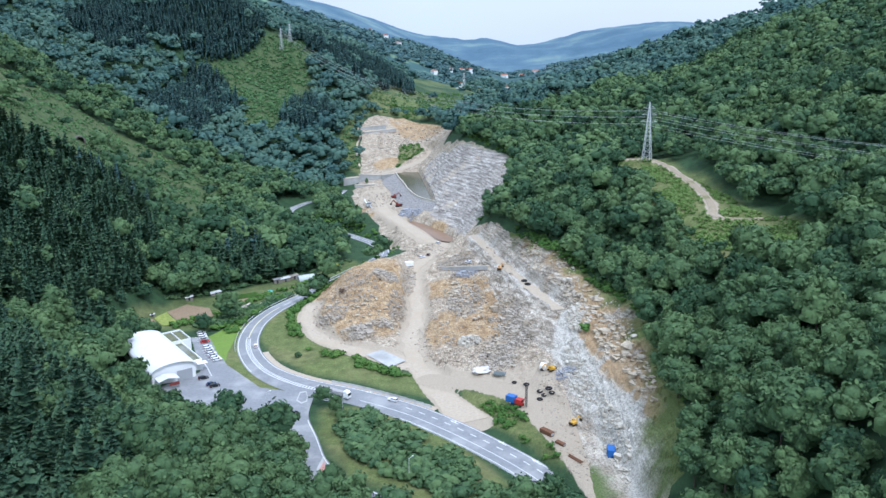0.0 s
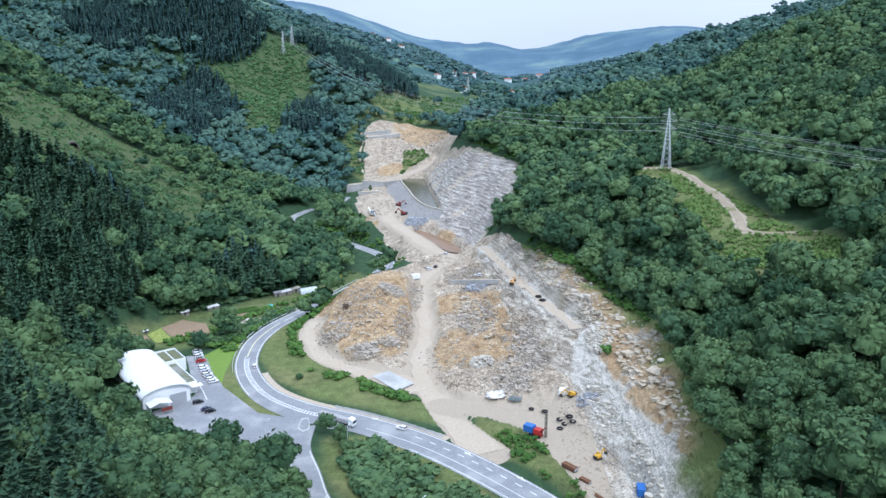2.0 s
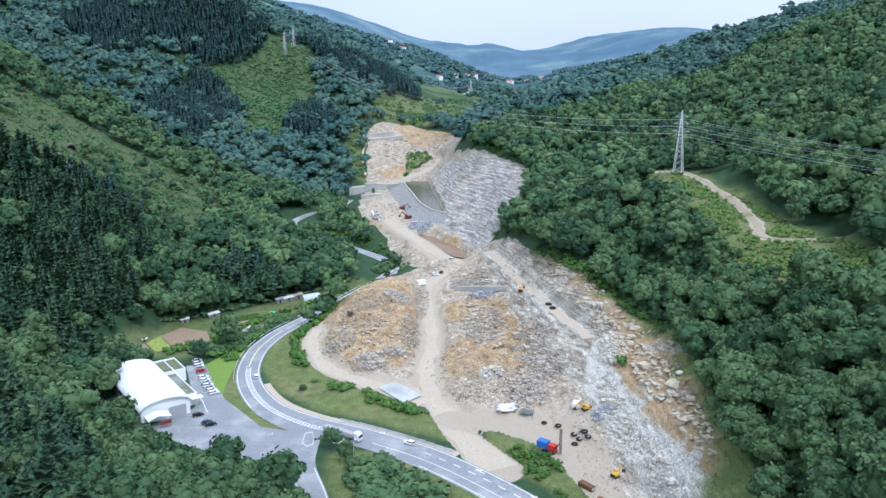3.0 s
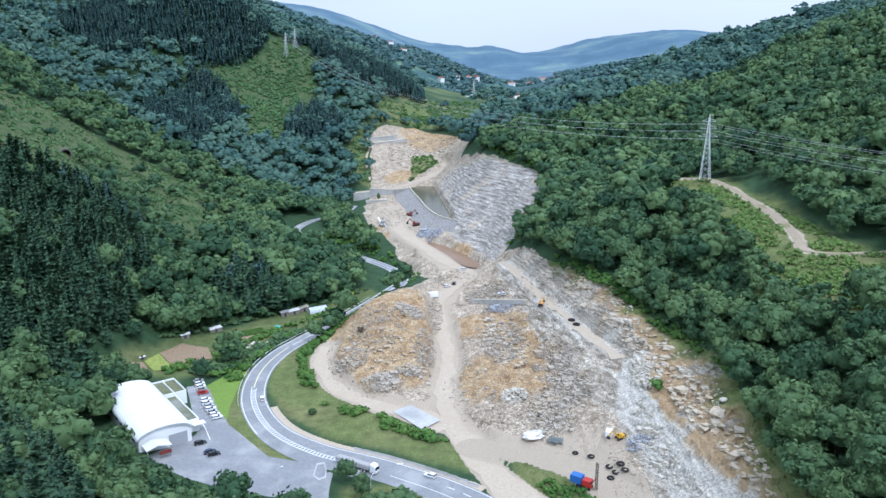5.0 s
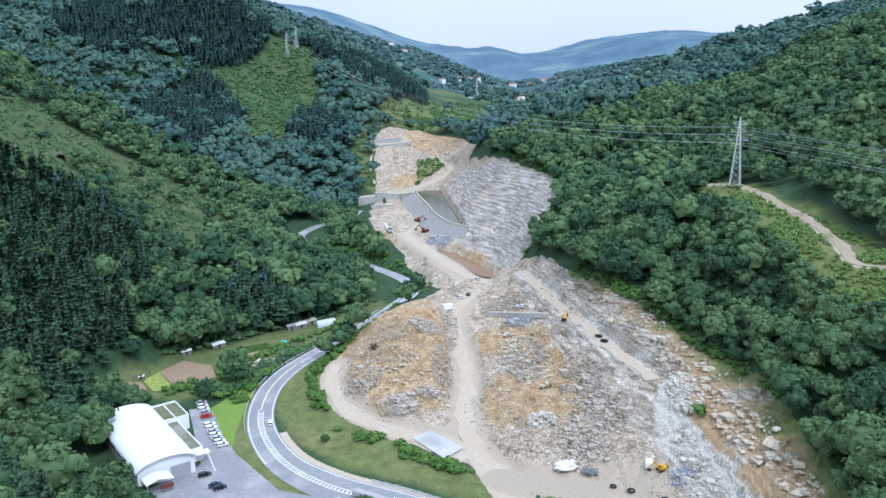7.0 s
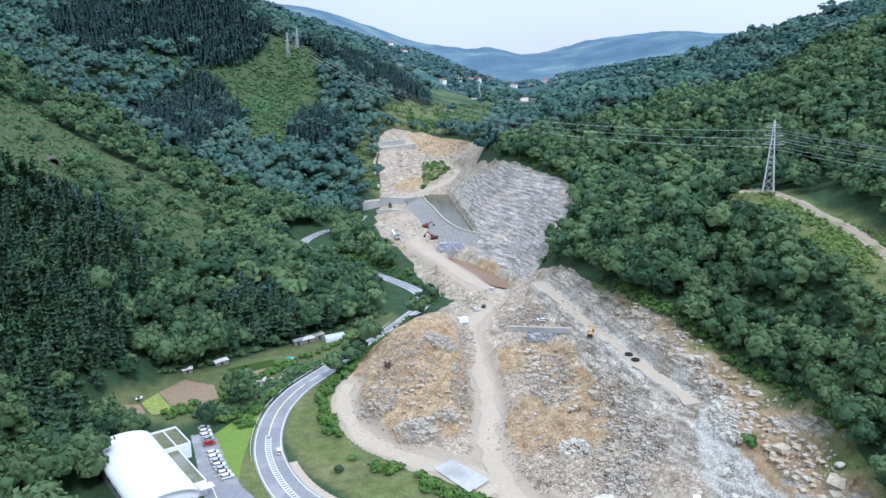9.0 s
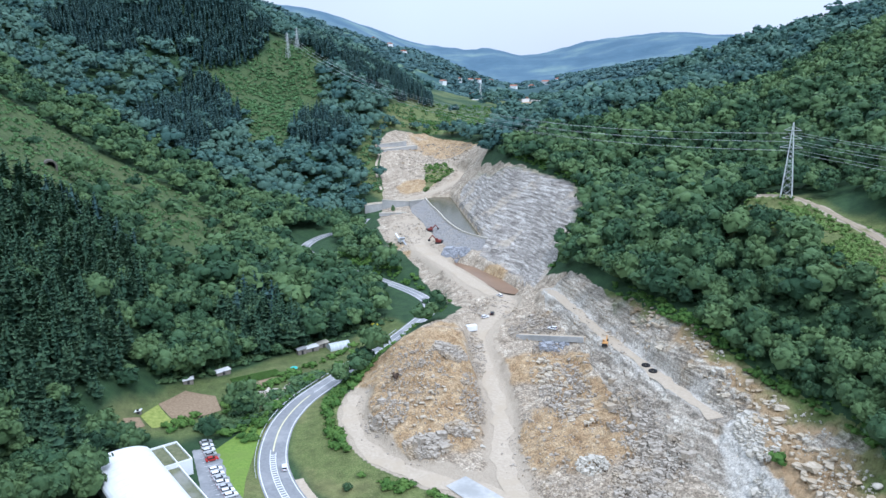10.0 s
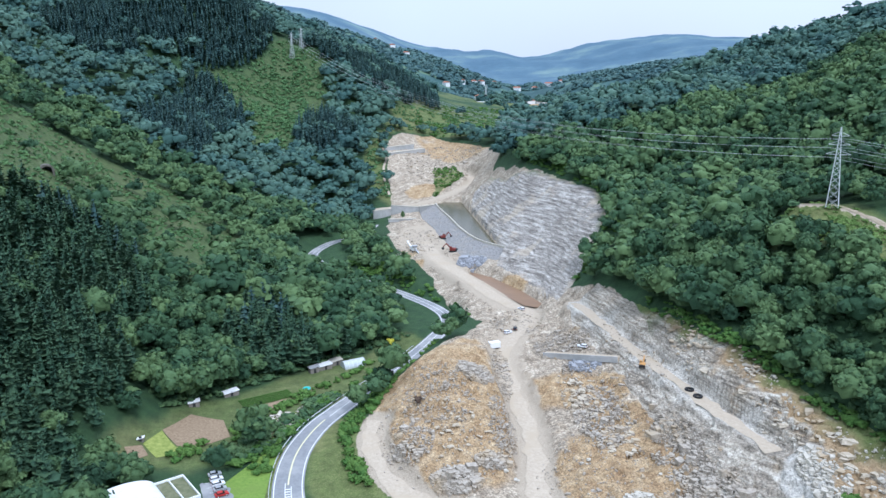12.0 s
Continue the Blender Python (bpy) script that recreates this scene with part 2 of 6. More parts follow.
# ---- plan: roads ----
MAIN = rounded([(72, 140, 0, 12.5), (52, 183, 0, 12.5), (33, 217, 0, 12.5), (14, 241, 0, 13), (-11, 265, 0, 13.5), (-36, 281, 0, 13.5), (-60, 292, 0, 14.5), (-79, 309, 0, 12), (-92, 335, 0, 10.5),
                (-96, 362, 0, 10), (-93, 384, 0.3, 9.5), (-85, 403, 0.8, 9), (-65, 440, 2, 8.5), (-49, 478, 2.5, 8), (-41, 503, 3, 8), (-47, 526, 3.4, 8), (-70, 556, 4, 7.5),
                (-105, 592, 5, 7.5), (-128, 626, 6, 7.5), (-132, 648, 6.5, 7.5), (-122, 676, 7.5, 7.5), (-104, 690, 8.5, 7.5), (-96, 730, 10, 7)])
HAUL = rounded([(10, 259, 0, 15), (4, 272, 0, 11), (-4, 289, 0.2, 8.5), (-12, 315, 0.8, 7), (-15.6, 340, 1.5, 6.5), (-13.8, 365, 2.5, 6), (-14.4, 389, 3.7, 6), (-16.8, 416, 5.5, 6), (-17.2, 442, 7.6, 6), (-12, 461, 9.2, 7), (-4, 478, 10.3, 7),
                (-1, 496, 11.2, 8), (-12, 510, 12, 8), (-26, 543, 13.6, 8), (-38, 570, 14.8, 8), (-47, 595, 15.5, 8), (-55, 640, 16, 8)])
LOOP = rounded([(-5, 300, 0.4, 7), (-20, 318, 0.9, 7), (-40, 327, 1.3, 7), (-59, 342, 2, 7), (-70, 366, 3.2, 6.5), (-70, 385, 4.6, 6)])
YARD = rounded([(-4, 296, 0.6, 8), (14, 288, 2.4, 8), (28, 275, 4.0, 10), (40, 250, 4.4, 14), (47, 225, 4.2, 14), (52, 195, 4, 14)])
SIDE = rounded([(-60, 278, 0, 16), (-56, 262, 0, 10), (-49, 245, 0, 8.5), (-43, 228, 0, 9), (-34, 214, 0, 11), (-20, 203, 0, 12), (0, 190, 0, 12)])
RAMP = rounded([(19, 478, 21, 5), (22, 468, 21.2, 5), (27, 442, 21.3, 5), (33, 410, 21, 5), (41.6, 376, 20, 5), (47.6, 355, 19.4, 5), (54, 334, 18.7, 5)])
TRACK = rounded([(110, 448, 74.5, 3.2), (121, 441, 75.2, 3.2), (128, 428, 72.5, 3.2), (130, 412, 70.2, 3.2), (131, 384, 67, 3.2), (128, 355, 64.2, 3.2), (123, 336, 62.5, 3.4), (130, 330, 62.2, 2.6), (145, 331, 62.2, 2.2), (162, 333, 62.6, 2.2), (190, 337, 68, 2.2)])
CREST = rounded([(-95, 760, 18, 5), (-70, 765, 20, 5), (-52, 772, 23, 5), (-30, 790, 28, 5), (-12, 820, 33, 6), (-20, 850, 36, 6), (-30, 870, 38, 6)])

QUARRY = [(-76, 372), (-66, 343), (-43, 323), (-14, 304), (4, 286), (18, 276), (32, 258), (43, 232), (49, 195), (51, 165), (56, 165), (61, 185), (67, 208), (73, 235), (77, 270), (79, 298), (76, 328), (66, 360), (53, 395), (42, 435), (34, 470),
          (22, 500), (42, 535), (52, 565), (50, 600), (34, 640), (16, 690), (2, 760), (14, 810), (10, 880), (-10, 970), (-50, 1010), (-84, 985), (-98, 930), (-92, 850), (-84, 770), (-84, 700), (-78, 650),
          (-66, 610), (-50, 565), (-36, 515), (-24, 484), (-34, 458), (-50, 435), (-66, 410)]
MEADOW = [(106, 296), (120, 270), (138, 256), (150, 275), (150, 322), (139, 345), (138, 372), (135, 396), (131, 420), (127, 446), (116, 460), (100, 458), (97, 448), (101, 425), (104, 400), (108, 375), (106, 345), (100, 322)]
BRACKEN = [(-294, 915), (-252, 985), (-226, 1080), (-188, 1071), (-172, 1004), (-157, 956), (-178, 915), (-190, 837), (-215, 815), (-225, 866), (-259, 910)]
PITSIDE = [(-84, 785), (-108, 815), (-118, 850), (-110, 920), (-100, 975), (-97, 1046), (-54, 1110), (34, 1110), (36, 960), (14, 960), (0, 1000), (-50, 1020), (-90, 990), (-104, 930), (-96, 850)]
SPUR = [(-330, 470), (-262, 440), (-236, 470), (-225, 505), (-205, 530), (-185, 490), (-172, 500), (-164, 560), (-176, 610), (-205, 655), (-250, 650), (-285, 620), (-330, 600)]
WEDGE = [(-100, 372), (-95, 345), (-88, 322), (-76, 301), (-64, 289), (-74, 288), (-96, 312), (-110, 345)]
GARDENS = [(-160, 360), (-128, 352), (-96, 400), (-70, 440), (-52, 470), (-62, 480), (-88, 452), (-118, 425), (-148, 398)]
VERGE_NORTH = [(-92, 392), (-88, 350), (-76, 324), (-58, 306), (-30, 293), (-4, 279), (2, 282), (-14, 300), (-43, 320), (-63, 338), (-74, 366), (-76, 395)]
VERGE_SOUTH = [(8, 270), (16, 258), (32, 238), (46, 208), (62, 165), (66, 175), (52, 205), (46, 232), (36, 254), (20, 274), (8, 284)]
ISLAND = [(-46, 268), (-30, 271), (-6, 254), (14, 226), (30, 196), (4, 196), (-18, 212), (-32, 222), (-44, 250)]
CARPARK = [(-124, 350), (-112, 348), (-96, 314), (-76, 290), (-60, 285), (-52, 272), (-62, 262), (-84, 268), (-108, 280), (-120, 290), (-106, 306)]
TOWN_PIT = [(95, 1430), (210, 1440), (250, 1530), (110, 1545)]
FARPIT_GREEN = [(-48, 780), (-20, 830), (-28, 880), (-48, 860)]


# ---- plan: the valley in cross-sections, (distance across, height) at each distance along ----
SECTIONS = []


def section(along, *pairs):
    SECTIONS.append((along, [p[0] for p in pairs], [p[1] for p in pairs]))


section(-300, (-1700, 420), (-500, 190), (-250, 95), (-62, 4), (45, 2), (97, 40), (250, 105), (1700, 420))
section(150, (-1700, 420), (-500, 190), (-250, 95), (-150, 50), (-100, 22), (-66, 4), (-50, 0), (56, 2), (64, 6), (80, 22), (100, 45), (150, 68), (250, 105), (500, 190), (1700, 420))
section(205, (-1700, 420), (-500, 190), (-250, 95), (-150, 45), (-100, 22), (-66, 4), (-50, 0), (44, 2), (54, 4), (60, 8), (68, 20), (76, 27), (97, 43), (150, 68), (250, 105), (500, 190), (1700, 420))
section(255, (-1700, 440), (-500, 200), (-250, 95), (-180, 40), (-150, 22), (-118, 5), (-105, 0), (18, 0.5), (34, 3.5), (48, 5), (56, 9), (62, 17), (70, 22), (78, 28), (100, 42), (150, 67), (250, 108), (500, 195), (1700, 420))
section(300, (-1700, 440), (-500, 215), (-250, 100), (-186, 28), (-162, 8), (-148, 0), (-10, 0.5), (8, 2.5), (30, 4), (48, 9), (56, 15), (61, 18.5), (70, 22), (80, 29), (94, 40), (108, 54), (128, 59), (140, 60.5), (152, 63), (175, 78), (250, 112), (500, 200), (1700, 420))
section(338, (-1700, 450), (-500, 220), (-250, 95), (-186, 26), (-168, 8), (-155, 0), (-66, 0.5), (-56, 2), (-40, 3), (-20, 1.5), (-8, 2), (4, 7), (14, 8.5), (26, 8), (40, 15), (51, 19), (58, 19.2), (66, 24), (79, 31), (94, 43), (106, 57), (122, 62), (135, 62.5), (150, 63), (165, 68), (190, 84), (250, 114), (500, 205), (1700, 430))
section(378, (-1700, 450), (-500, 220), (-290, 108), (-243, 74), (-186, 40), (-165, 18), (-152, 2), (-140, 0), (-86, 0), (-76, 2.5), (-68, 5), (-56, 10), (-40, 13), (-24, 8), (-14, 3.2), (-4, 6), (6, 7), (16, 6.5), (26, 11), (38, 19.5), (44, 20.5), (52, 30), (60, 35), (72, 40), (94, 53), (108, 65), (120, 66.5), (131, 67), (141, 70), (152, 79), (180, 92), (250, 122), (500, 215), (1700, 440))
section(412, (-1700, 450), (-500, 225), (-300, 120), (-243, 76), (-187, 38), (-165, 18), (-148, 3), (-130, 0.5), (-80, 0.5), (-70, 5), (-58, 14), (-46, 19), (-30, 15), (-14, 5.2), (-4, 8), (8, 11), (18, 12), (27, 17), (33, 21), (39, 21.3), (46, 31), (56, 40), (72, 44), (92, 56), (103, 68), (115, 70.5), (129, 70.2), (139, 73), (152, 82), (180, 94), (250, 124), (500, 220), (1700, 440))
section(445, (-1700, 450), (-500, 230), (-300, 128), (-236, 74), (-187, 36), (-160, 14), (-140, 3), (-110, 0.5), (-72, 1), (-60, 4), (-50, 12), (-38, 16), (-24, 11), (-14, 8), (0, 10), (12, 14), (22, 20), (26, 21.2), (31, 21.4), (38, 32), (54, 42), (88, 57), (99, 65), (110, 73), (119, 75.6), (128, 75), (140, 79), (160, 88), (250, 126), (500, 230), (1700, 440))
section(495, (-1700, 450), (-500, 240), (-300, 120), (-236, 74), (-180, 34), (-140, 12), (-100, 2), (-52, 3), (-40, 3), (-30, 8), (-20, 11), (-3, 11.3), (2, 13), (12, 14), (18, 18), (30, 32), (46, 45), (90, 56), (112, 66), (140, 74), (160, 80), (250, 125), (500, 240), (1700, 440))
section(535, (-1700, 440), (-500, 240), (-300, 115), (-236, 66), (-180, 28), (-140, 10), (-100, 2), (-60, 3), (-45, 5), (-34, 11), (-22, 13), (-4, 13.5), (5, 16), (20, 27), (38, 43), (50, 50), (100, 60), (160, 82), (250, 128), (500, 240), (1700, 440))
section(590, (-1700, 430), (-500, 235), (-300, 105), (-240, 52), (-180, 22), (-140, 8), (-100, 5), (-74, 7), (-62, 13), (-45, 15), (-20, 16), (-6, 24), (20, 36), (40, 52), (50, 58), (86, 59), (130, 74), (200, 105), (300, 150), (500, 240), (1700, 440))
section(660, (-1700, 420), (-500, 215), (-300, 88), (-220, 38), (-180, 22), (-136, 9), (-112, 8), (-90, 9), (-78, 15), (-50, 16), (-34, 18), (-14, 24), (2, 42), (18, 58), (40, 70), (100, 83), (140, 95), (213, 115), (300, 155), (500, 240), (1700, 450))
section(760, (-1700, 420), (-500, 190), (-310, 96), (-225, 50), (-150, 20), (-120, 14), (-88, 13), (-78, 15), (-50, 19), (-34, 22), (-20, 26), (-4, 45), (16, 68), (40, 80), (100, 95), (140, 107), (213, 120), (300, 155), (400, 180), (600, 230), (1700, 460))
section(850, (-1700, 430), (-500, 210), (-320, 118), (-235, 76), (-180, 62), (-130, 44), (-98, 34), (-70, 36), (-40, 38), (-15, 40), (5, 58), (30, 74), (90, 88), (213, 120), (320, 162), (400, 182), (600, 232), (1700, 460))
section(960, (-1700, 440), (-600, 260), (-321, 168), (-241, 112), (-160, 84), (-110, 72), (-84, 58), (-60, 46), (-30, 44), (-4, 54), (30, 66), (80, 76), (200, 115), (313, 160), (400, 184), (490, 204), (700, 250), (1700, 460))
section(1060, (-1700, 460), (-600, 310), (-380, 255), (-300, 216), (-240, 176), (-215, 158), (-176, 158), (-120, 118), (-90, 92), (-50, 70), (0, 66), (60, 66), (200, 90), (350, 140), (490, 190), (700, 250), (1700, 470))
section(1150, (-1700, 470), (-600, 320), (-380, 250), (-240, 180), (-176, 160), (-120, 132), (-46, 88), (0, 78), (80, 72), (200, 82), (350, 115), (490, 160), (700, 235), (1700, 470))
section(1500, (-1700, 480), (-700, 320), (-300, 205), (-100, 118), (31, 86), (200, 76), (330, 95), (600, 180), (1700, 420))
section(1900, (-1700, 470), (-700, 330), (-300, 218), (-138, 150), (-40, 112), (90, 70), (185, 62), (225, 104), (304, 130), (542, 160), (800, 215), (1700, 420))
section(2200, (-1700, 480), (-700, 385), (-350, 288), (-270, 262), (-138, 212), (-40, 184), (108, 128), (200, 92), (290, 110), (600, 150), (1000, 240), (1700, 380))
section(2450, (-1700, 470), (-700, 370), (-350, 275), (-138, 196), (-40, 166), (108, 108), (220, 84), (320, 100), (600, 130), (1000, 220), (1700, 360))
section(3000, (-1700, 520), (-800, 400), (-400, 290), (-100, 170), (100, 110), (250, 115), (500, 150), (900, 210), (1700, 320))
section(4000, (-1700, 560), (-998, 475), (-490, 395), (-251, 305), (-100, 258), (108, 238), (257, 252), (365, 220), (526, 238), (795, 298), (1094, 322), (1288, 308), (1700, 330))
section(4900, (-1700, 300), (1700, 120))

STEP = 5.0
BX, BY = np.arange(-1700, 1701, STEP), np.arange(-300, 4901, STEP)
_rows = np.array([np.interp(BX, xs, zs) for _, xs, zs in SECTIONS])
_ys = np.array([s[0] for s in SECTIONS], float)
_k = np.clip(np.searchsorted(_ys, BY, side="right") - 1, 0, len(_ys) - 2)
_t = (BY - _ys[_k]) / (_ys[_k + 1] - _ys[_k])
BASE = _rows[_k] * (1 - _t)[:, None] + _rows[_k + 1] * _t[:, None]


def blurred(a, s, axis):
    r = int(3 * s)
    w = np.exp(-0.5 * (np.arange(-r, r + 1) / s) ** 2)
    w /= w.sum()
    p = np.pad(a, [(r, r) if k == axis else (0, 0) for k in (0, 1)], mode="edge")
    n = a.shape[axis]
    return sum(wk * (p[i:i + n] if axis == 0 else p[:, i:i + n]) for i, wk in enumerate(w))


_soft = blurred(blurred(BASE, 2.0, 0), 0.7, 1)
_wide = blurred(blurred(BASE, 14.0, 0), 5.0, 1)
_f = smooth(1050, 1500, BY)[:, None]
BASE = _soft * (1 - _f) + _wide * _f


def base(x, y):
    u, v = (np.clip(x, -1699, 1699) + 1700) / STEP, (np.clip(y, -299, 4899) + 300) / STEP
    i, j = u.astype(int), v.astype(int)
    a, b = u - i, v - j
    return (BASE[j, i] * (1 - a) + BASE[j, i + 1] * a) * (1 - b) + (BASE[j + 1, i] * (1 - a) + BASE[j + 1, i + 1] * a) * b


LIP = rounded([(-47, 756, 22.8), (-42, 722, 22.8), (-36, 690, 22.8), (-29, 648, 22.8), (-19, 612, 22.8), (-4, 590, 22.8)])
FOOT = rounded([(-60, 748, 18.0), (-57, 716, 17.0), (-50, 690, 16.4), (-42, 645, 15.8), (-31, 600, 15.2), (-10, 574, 15.4)])
LAKE = [tuple(p[:2]) for p in LIP] + [(-7, 600), (-16, 690), (-24, 772), (-40, 768)]
DAM = [tuple(p[:2]) for p in LIP] + [tuple(p[:2]) for p in FOOT[::-1]]
POND = [(-32, 566), (-24, 572), (-13, 560), (2, 529), (11, 503), (5, 499), (-2, 503), (-13, 527)]
STEPPED = [(-8, 592), (-12, 640), (-20, 720), (-16, 760), (-2, 752), (8, 700), (24, 668), (40, 632), (54, 600), (54, 565), (44, 536), (28, 505), (14, 492), (12, 500), (2, 535), (-12, 566)]
CUTFACE = [(44, 190), (46, 232), (46, 262), (44, 300), (32, 330), (26, 372), (22, 410), (14, 455), (16, 482), (32, 482), (44, 436), (56, 396), (70, 360), (80, 330), (84, 298), (80, 268), (78, 235), (74, 190)]

HEAPS = [(-74, 374), (-66, 350), (-46, 331), (-18, 313), (0, 300), (18, 288), (34, 280), (44, 300), (33, 330), (27, 372), (23, 410), (15, 455), (14, 480), (2, 500), (-10, 500), (-24, 484), (-34, 460), (-50, 437), (-66, 411)]

FLATS = ((MAIN, 1.0), (SIDE, 1.0), (HAUL, 0.6), (LOOP, 0.6), (YARD, 0.5), (RAMP, 0.4), (TRACK, 0.5), (CREST, 0.6))


def height(x, y):
    """Height of the ground at places of the plan."""
    x, y = np.asarray(x, float), np.asarray(y, float)
    z = base(x, y)
    bare = smooth(-3, 6, inside(x, y, QUARRY))
    hill = smooth(4, 22, z) * (1 - bare)
    z = z + hill * (fbm(x, y, 70, 4, 3) * 5.0 + fbm(x, y, 240, 3, 8) * 6.0 * smooth(500, 900, y))
    z = z + smooth(1300, 2200, y) * fbm(x, y, 520, 4, 11) * 38
    z = z + bare * smooth(1.5, 6, z) * (fbm(x, y, 18, 5, 21) * 1.9 + np.abs(fbm(x, y, 8, 3, 25)) * 1.6)
    for loop, level in ((LAKE, 20.0), (POND, 11.7), (DAM, 14.5)):
        k = smooth(-1.0, 1.5, inside(x, y, loop))
        z = z * (1 - k) + np.minimum(z, level) * k
    k = smooth(-2, 2, inside(x, y, CARPARK))
    z = z * (1 - k) - 0.12 * k
    for line, share in FLATS:
        lo, hi = line[:, :2].min(0) - 20, line[:, :2].max(0) + 20
        m = (x > lo[0]) & (x < hi[0]) & (y > lo[1]) & (y < hi[1])
        if m.any():
            d, e = near_line(x[m], y[m], line)
            k = 1 - smooth(e[:, 1] / 2 + 1.0, e[:, 1] / 2 + 2.0 + 6 * share, d)
            z[m] = z[m] * (1 - k) + (e[:, 0] - 0.12) * k
    return z


def zat(x, y):
    return float(height(np.array([x]), np.array([y]))[0])


def mesh_from(name, verts, faces, mats=(), smooth_shade=True, slots=None):
    """verts: array; faces: array of equal-length rows."""
    faces = np.asarray(faces, np.int32)
    me = bpy.data.meshes.new(name)
    me.vertices.add(len(verts))
    me.vertices.foreach_set("co", np.asarray(verts, np.float32).ravel())
    k = faces.shape[1]
    me.loops.add(faces.size)
    me.loops.foreach_set("vertex_index", faces.ravel())
    me.polygons.add(len(faces))
    me.polygons.foreach_set("loop_start", np.arange(len(faces), dtype=np.int32) * k)
    me.polygons.foreach_set("loop_total", np.full(len(faces), k, np.int32))
    me.polygons.foreach_set("use_smooth", np.full(len(faces), smooth_shade))
    for m in mats:
        me.materials.append(m)
    if slots is not None:
        me.polygons.foreach_set("material_index", np.asarray(slots, np.int32))
    me.update(calc_edges=True)
    return me


def steps_to(start, stop, first, growth):
    out, s = [start], first
    while out[-1] < stop:
        out.append(out[-1] + s)
        s *= growth
    return out


# ---- ground ----
_right = steps_to(100, 1700, 1.6, 1.045)
_left = [-v for v in steps_to(150, 1700, 1.6, 1.045)][::-1]
GX = np.array(_left + list(np.arange(-148.4, 99, 1.6)) + _right)
GY = np.array([-v for v in steps_to(-190, 300, 2, 1.15)][::-1] + list(np.arange(191.6, 520, 1.6)) + steps_to(520, 1000, 1.7, 1.006) + steps_to(1006, 4880, 6, 1.02))
gx, gy = np.meshgrid(GX, GY)
gz = height(gx.ravel(), gy.ravel())
for loop in (STEPPED, CUTFACE, HEAPS):
    gz = gz - 1.6 * smooth(1.0, 3.0, inside(gx.ravel(), gy.ravel(), loop))
gz = gz.reshape(gx.shape)
nx, ny = len(GX), len(GY)
_i = np.arange(nx * ny).reshape(ny, nx)
gfaces = np.stack([_i[:-1, :-1], _i[:-1, 1:], _i[1:, 1:], _i[1:, :-1]], -1).reshape(-1, 4)
_cy = gy[:-1, :-1].ravel()
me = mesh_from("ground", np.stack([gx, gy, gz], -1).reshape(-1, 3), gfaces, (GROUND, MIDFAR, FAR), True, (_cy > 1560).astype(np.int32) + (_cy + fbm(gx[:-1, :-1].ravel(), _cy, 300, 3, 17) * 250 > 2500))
fx, fy = gx.ravel(), gy.ravel()
SOIL_SPOTS = ((-50, 380, 44), (-36, 408, 36), (-44, 358, 26), (10, 346, 26), (4, 404, 18), (18, 372, 14), (-72, 612, 16), (64, 330, 14), (72, 290, 12), (-66, 590, 14), (-10, 535, 16), (-25, 965, 45), (0, 935, 50), (-20, 1000, 45), (-58, 800, 18), (18, 395, 8), (68, 350, 10), (110, 438, 16), (170, 1480, 70))


def ground_zones(fx, fy):
    """Bare rock, soil, grass and dust at places of the plan."""
    z_bare = smooth(-2, 2, inside(fx, fy, QUARRY) + fbm(fx, fy, 12, 3, 5) * 3)
    for loop, size in ((VERGE_NORTH, 1.5), (VERGE_SOUTH, 1.5), (FARPIT_GREEN, 4)):
        z_bare *= 1 - smooth(-size, size, inside(fx, fy, loop) + fbm(fx, fy, 10, 3, 58) * size * 1.2)
    for line in (HAUL, LOOP, YARD, RAMP, TRACK, CREST):
        d, e = near_line(fx, fy, line)
        z_bare = np.maximum(z_bare, 1 - smooth(e[:, 1] / 2, e[:, 1] / 2 + 2.5, d))
    z_soil = np.zeros(len(fx))
    warp = fbm(fx, fy, 16, 4, 66)
    for sx, sy, sr in SOIL_SPOTS:
        z_soil = np.maximum(z_soil, 1 - smooth(sr * 0.35, sr * 1.35, np.hypot(fx - sx, fy - sy) * (1 + 0.55 * warp)))
    z_bare = np.maximum(z_bare, smooth(-6, 6, inside(fx, fy, TOWN_PIT)))
    z_grass = np.zeros(len(fx))
    for loop, most, ragged in ((MEADOW, 1.0, 9), (PITSIDE, 0.8, 9), (BRACKEN, 0.3, 9), (SPUR, 0.4, 9), (GARDENS, 0.75, 9), (WEDGE, 1.0, 1.5), (VERGE_NORTH, 1.0, 2), (VERGE_SOUTH, 1.0, 1.5), (ISLAND, 1.0, 3), (FARPIT_GREEN, 1.0, 5)):
        soft = min(4, ragged)
        z_grass = np.maximum(z_grass, most * smooth(-soft, soft, inside(fx, fy, loop) + 1.5 + fbm(fx, fy, 22, 3, 44) * ragged))
    z_grass = np.maximum(z_grass, 0.7 * smooth(980, 1100, fy) * smooth(-140, -60, fx) * (1 - smooth(120, 220, fx)) * smooth(-0.3, 0.3, fbm(fx, fy, 60, 3, 45)))
    z_dust = np.zeros(len(fx))
    for line, spread in ((HAUL, 5), (LOOP, 6), (YARD, 9), (RAMP, 2), (CREST, 3), (TRACK, 1)):
        d, e = near_line(fx, fy, line)
        z_dust = np.maximum(z_dust, 1 - smooth(e[:, 1] / 2 + 1, e[:, 1] / 2 + 2 + spread, d + fbm(fx, fy, 8, 3, 15) * 3))
    z_dust = np.maximum(z_dust, 1 - smooth(8, 22, np.hypot(fx - 30, fy - 284)))
    z_dust = np.maximum(z_dust, 1 - smooth(14, 30, np.hypot(fx + 52, (fy - 655) * 0.5)))
    return z_bare, z_soil, z_grass, z_dust


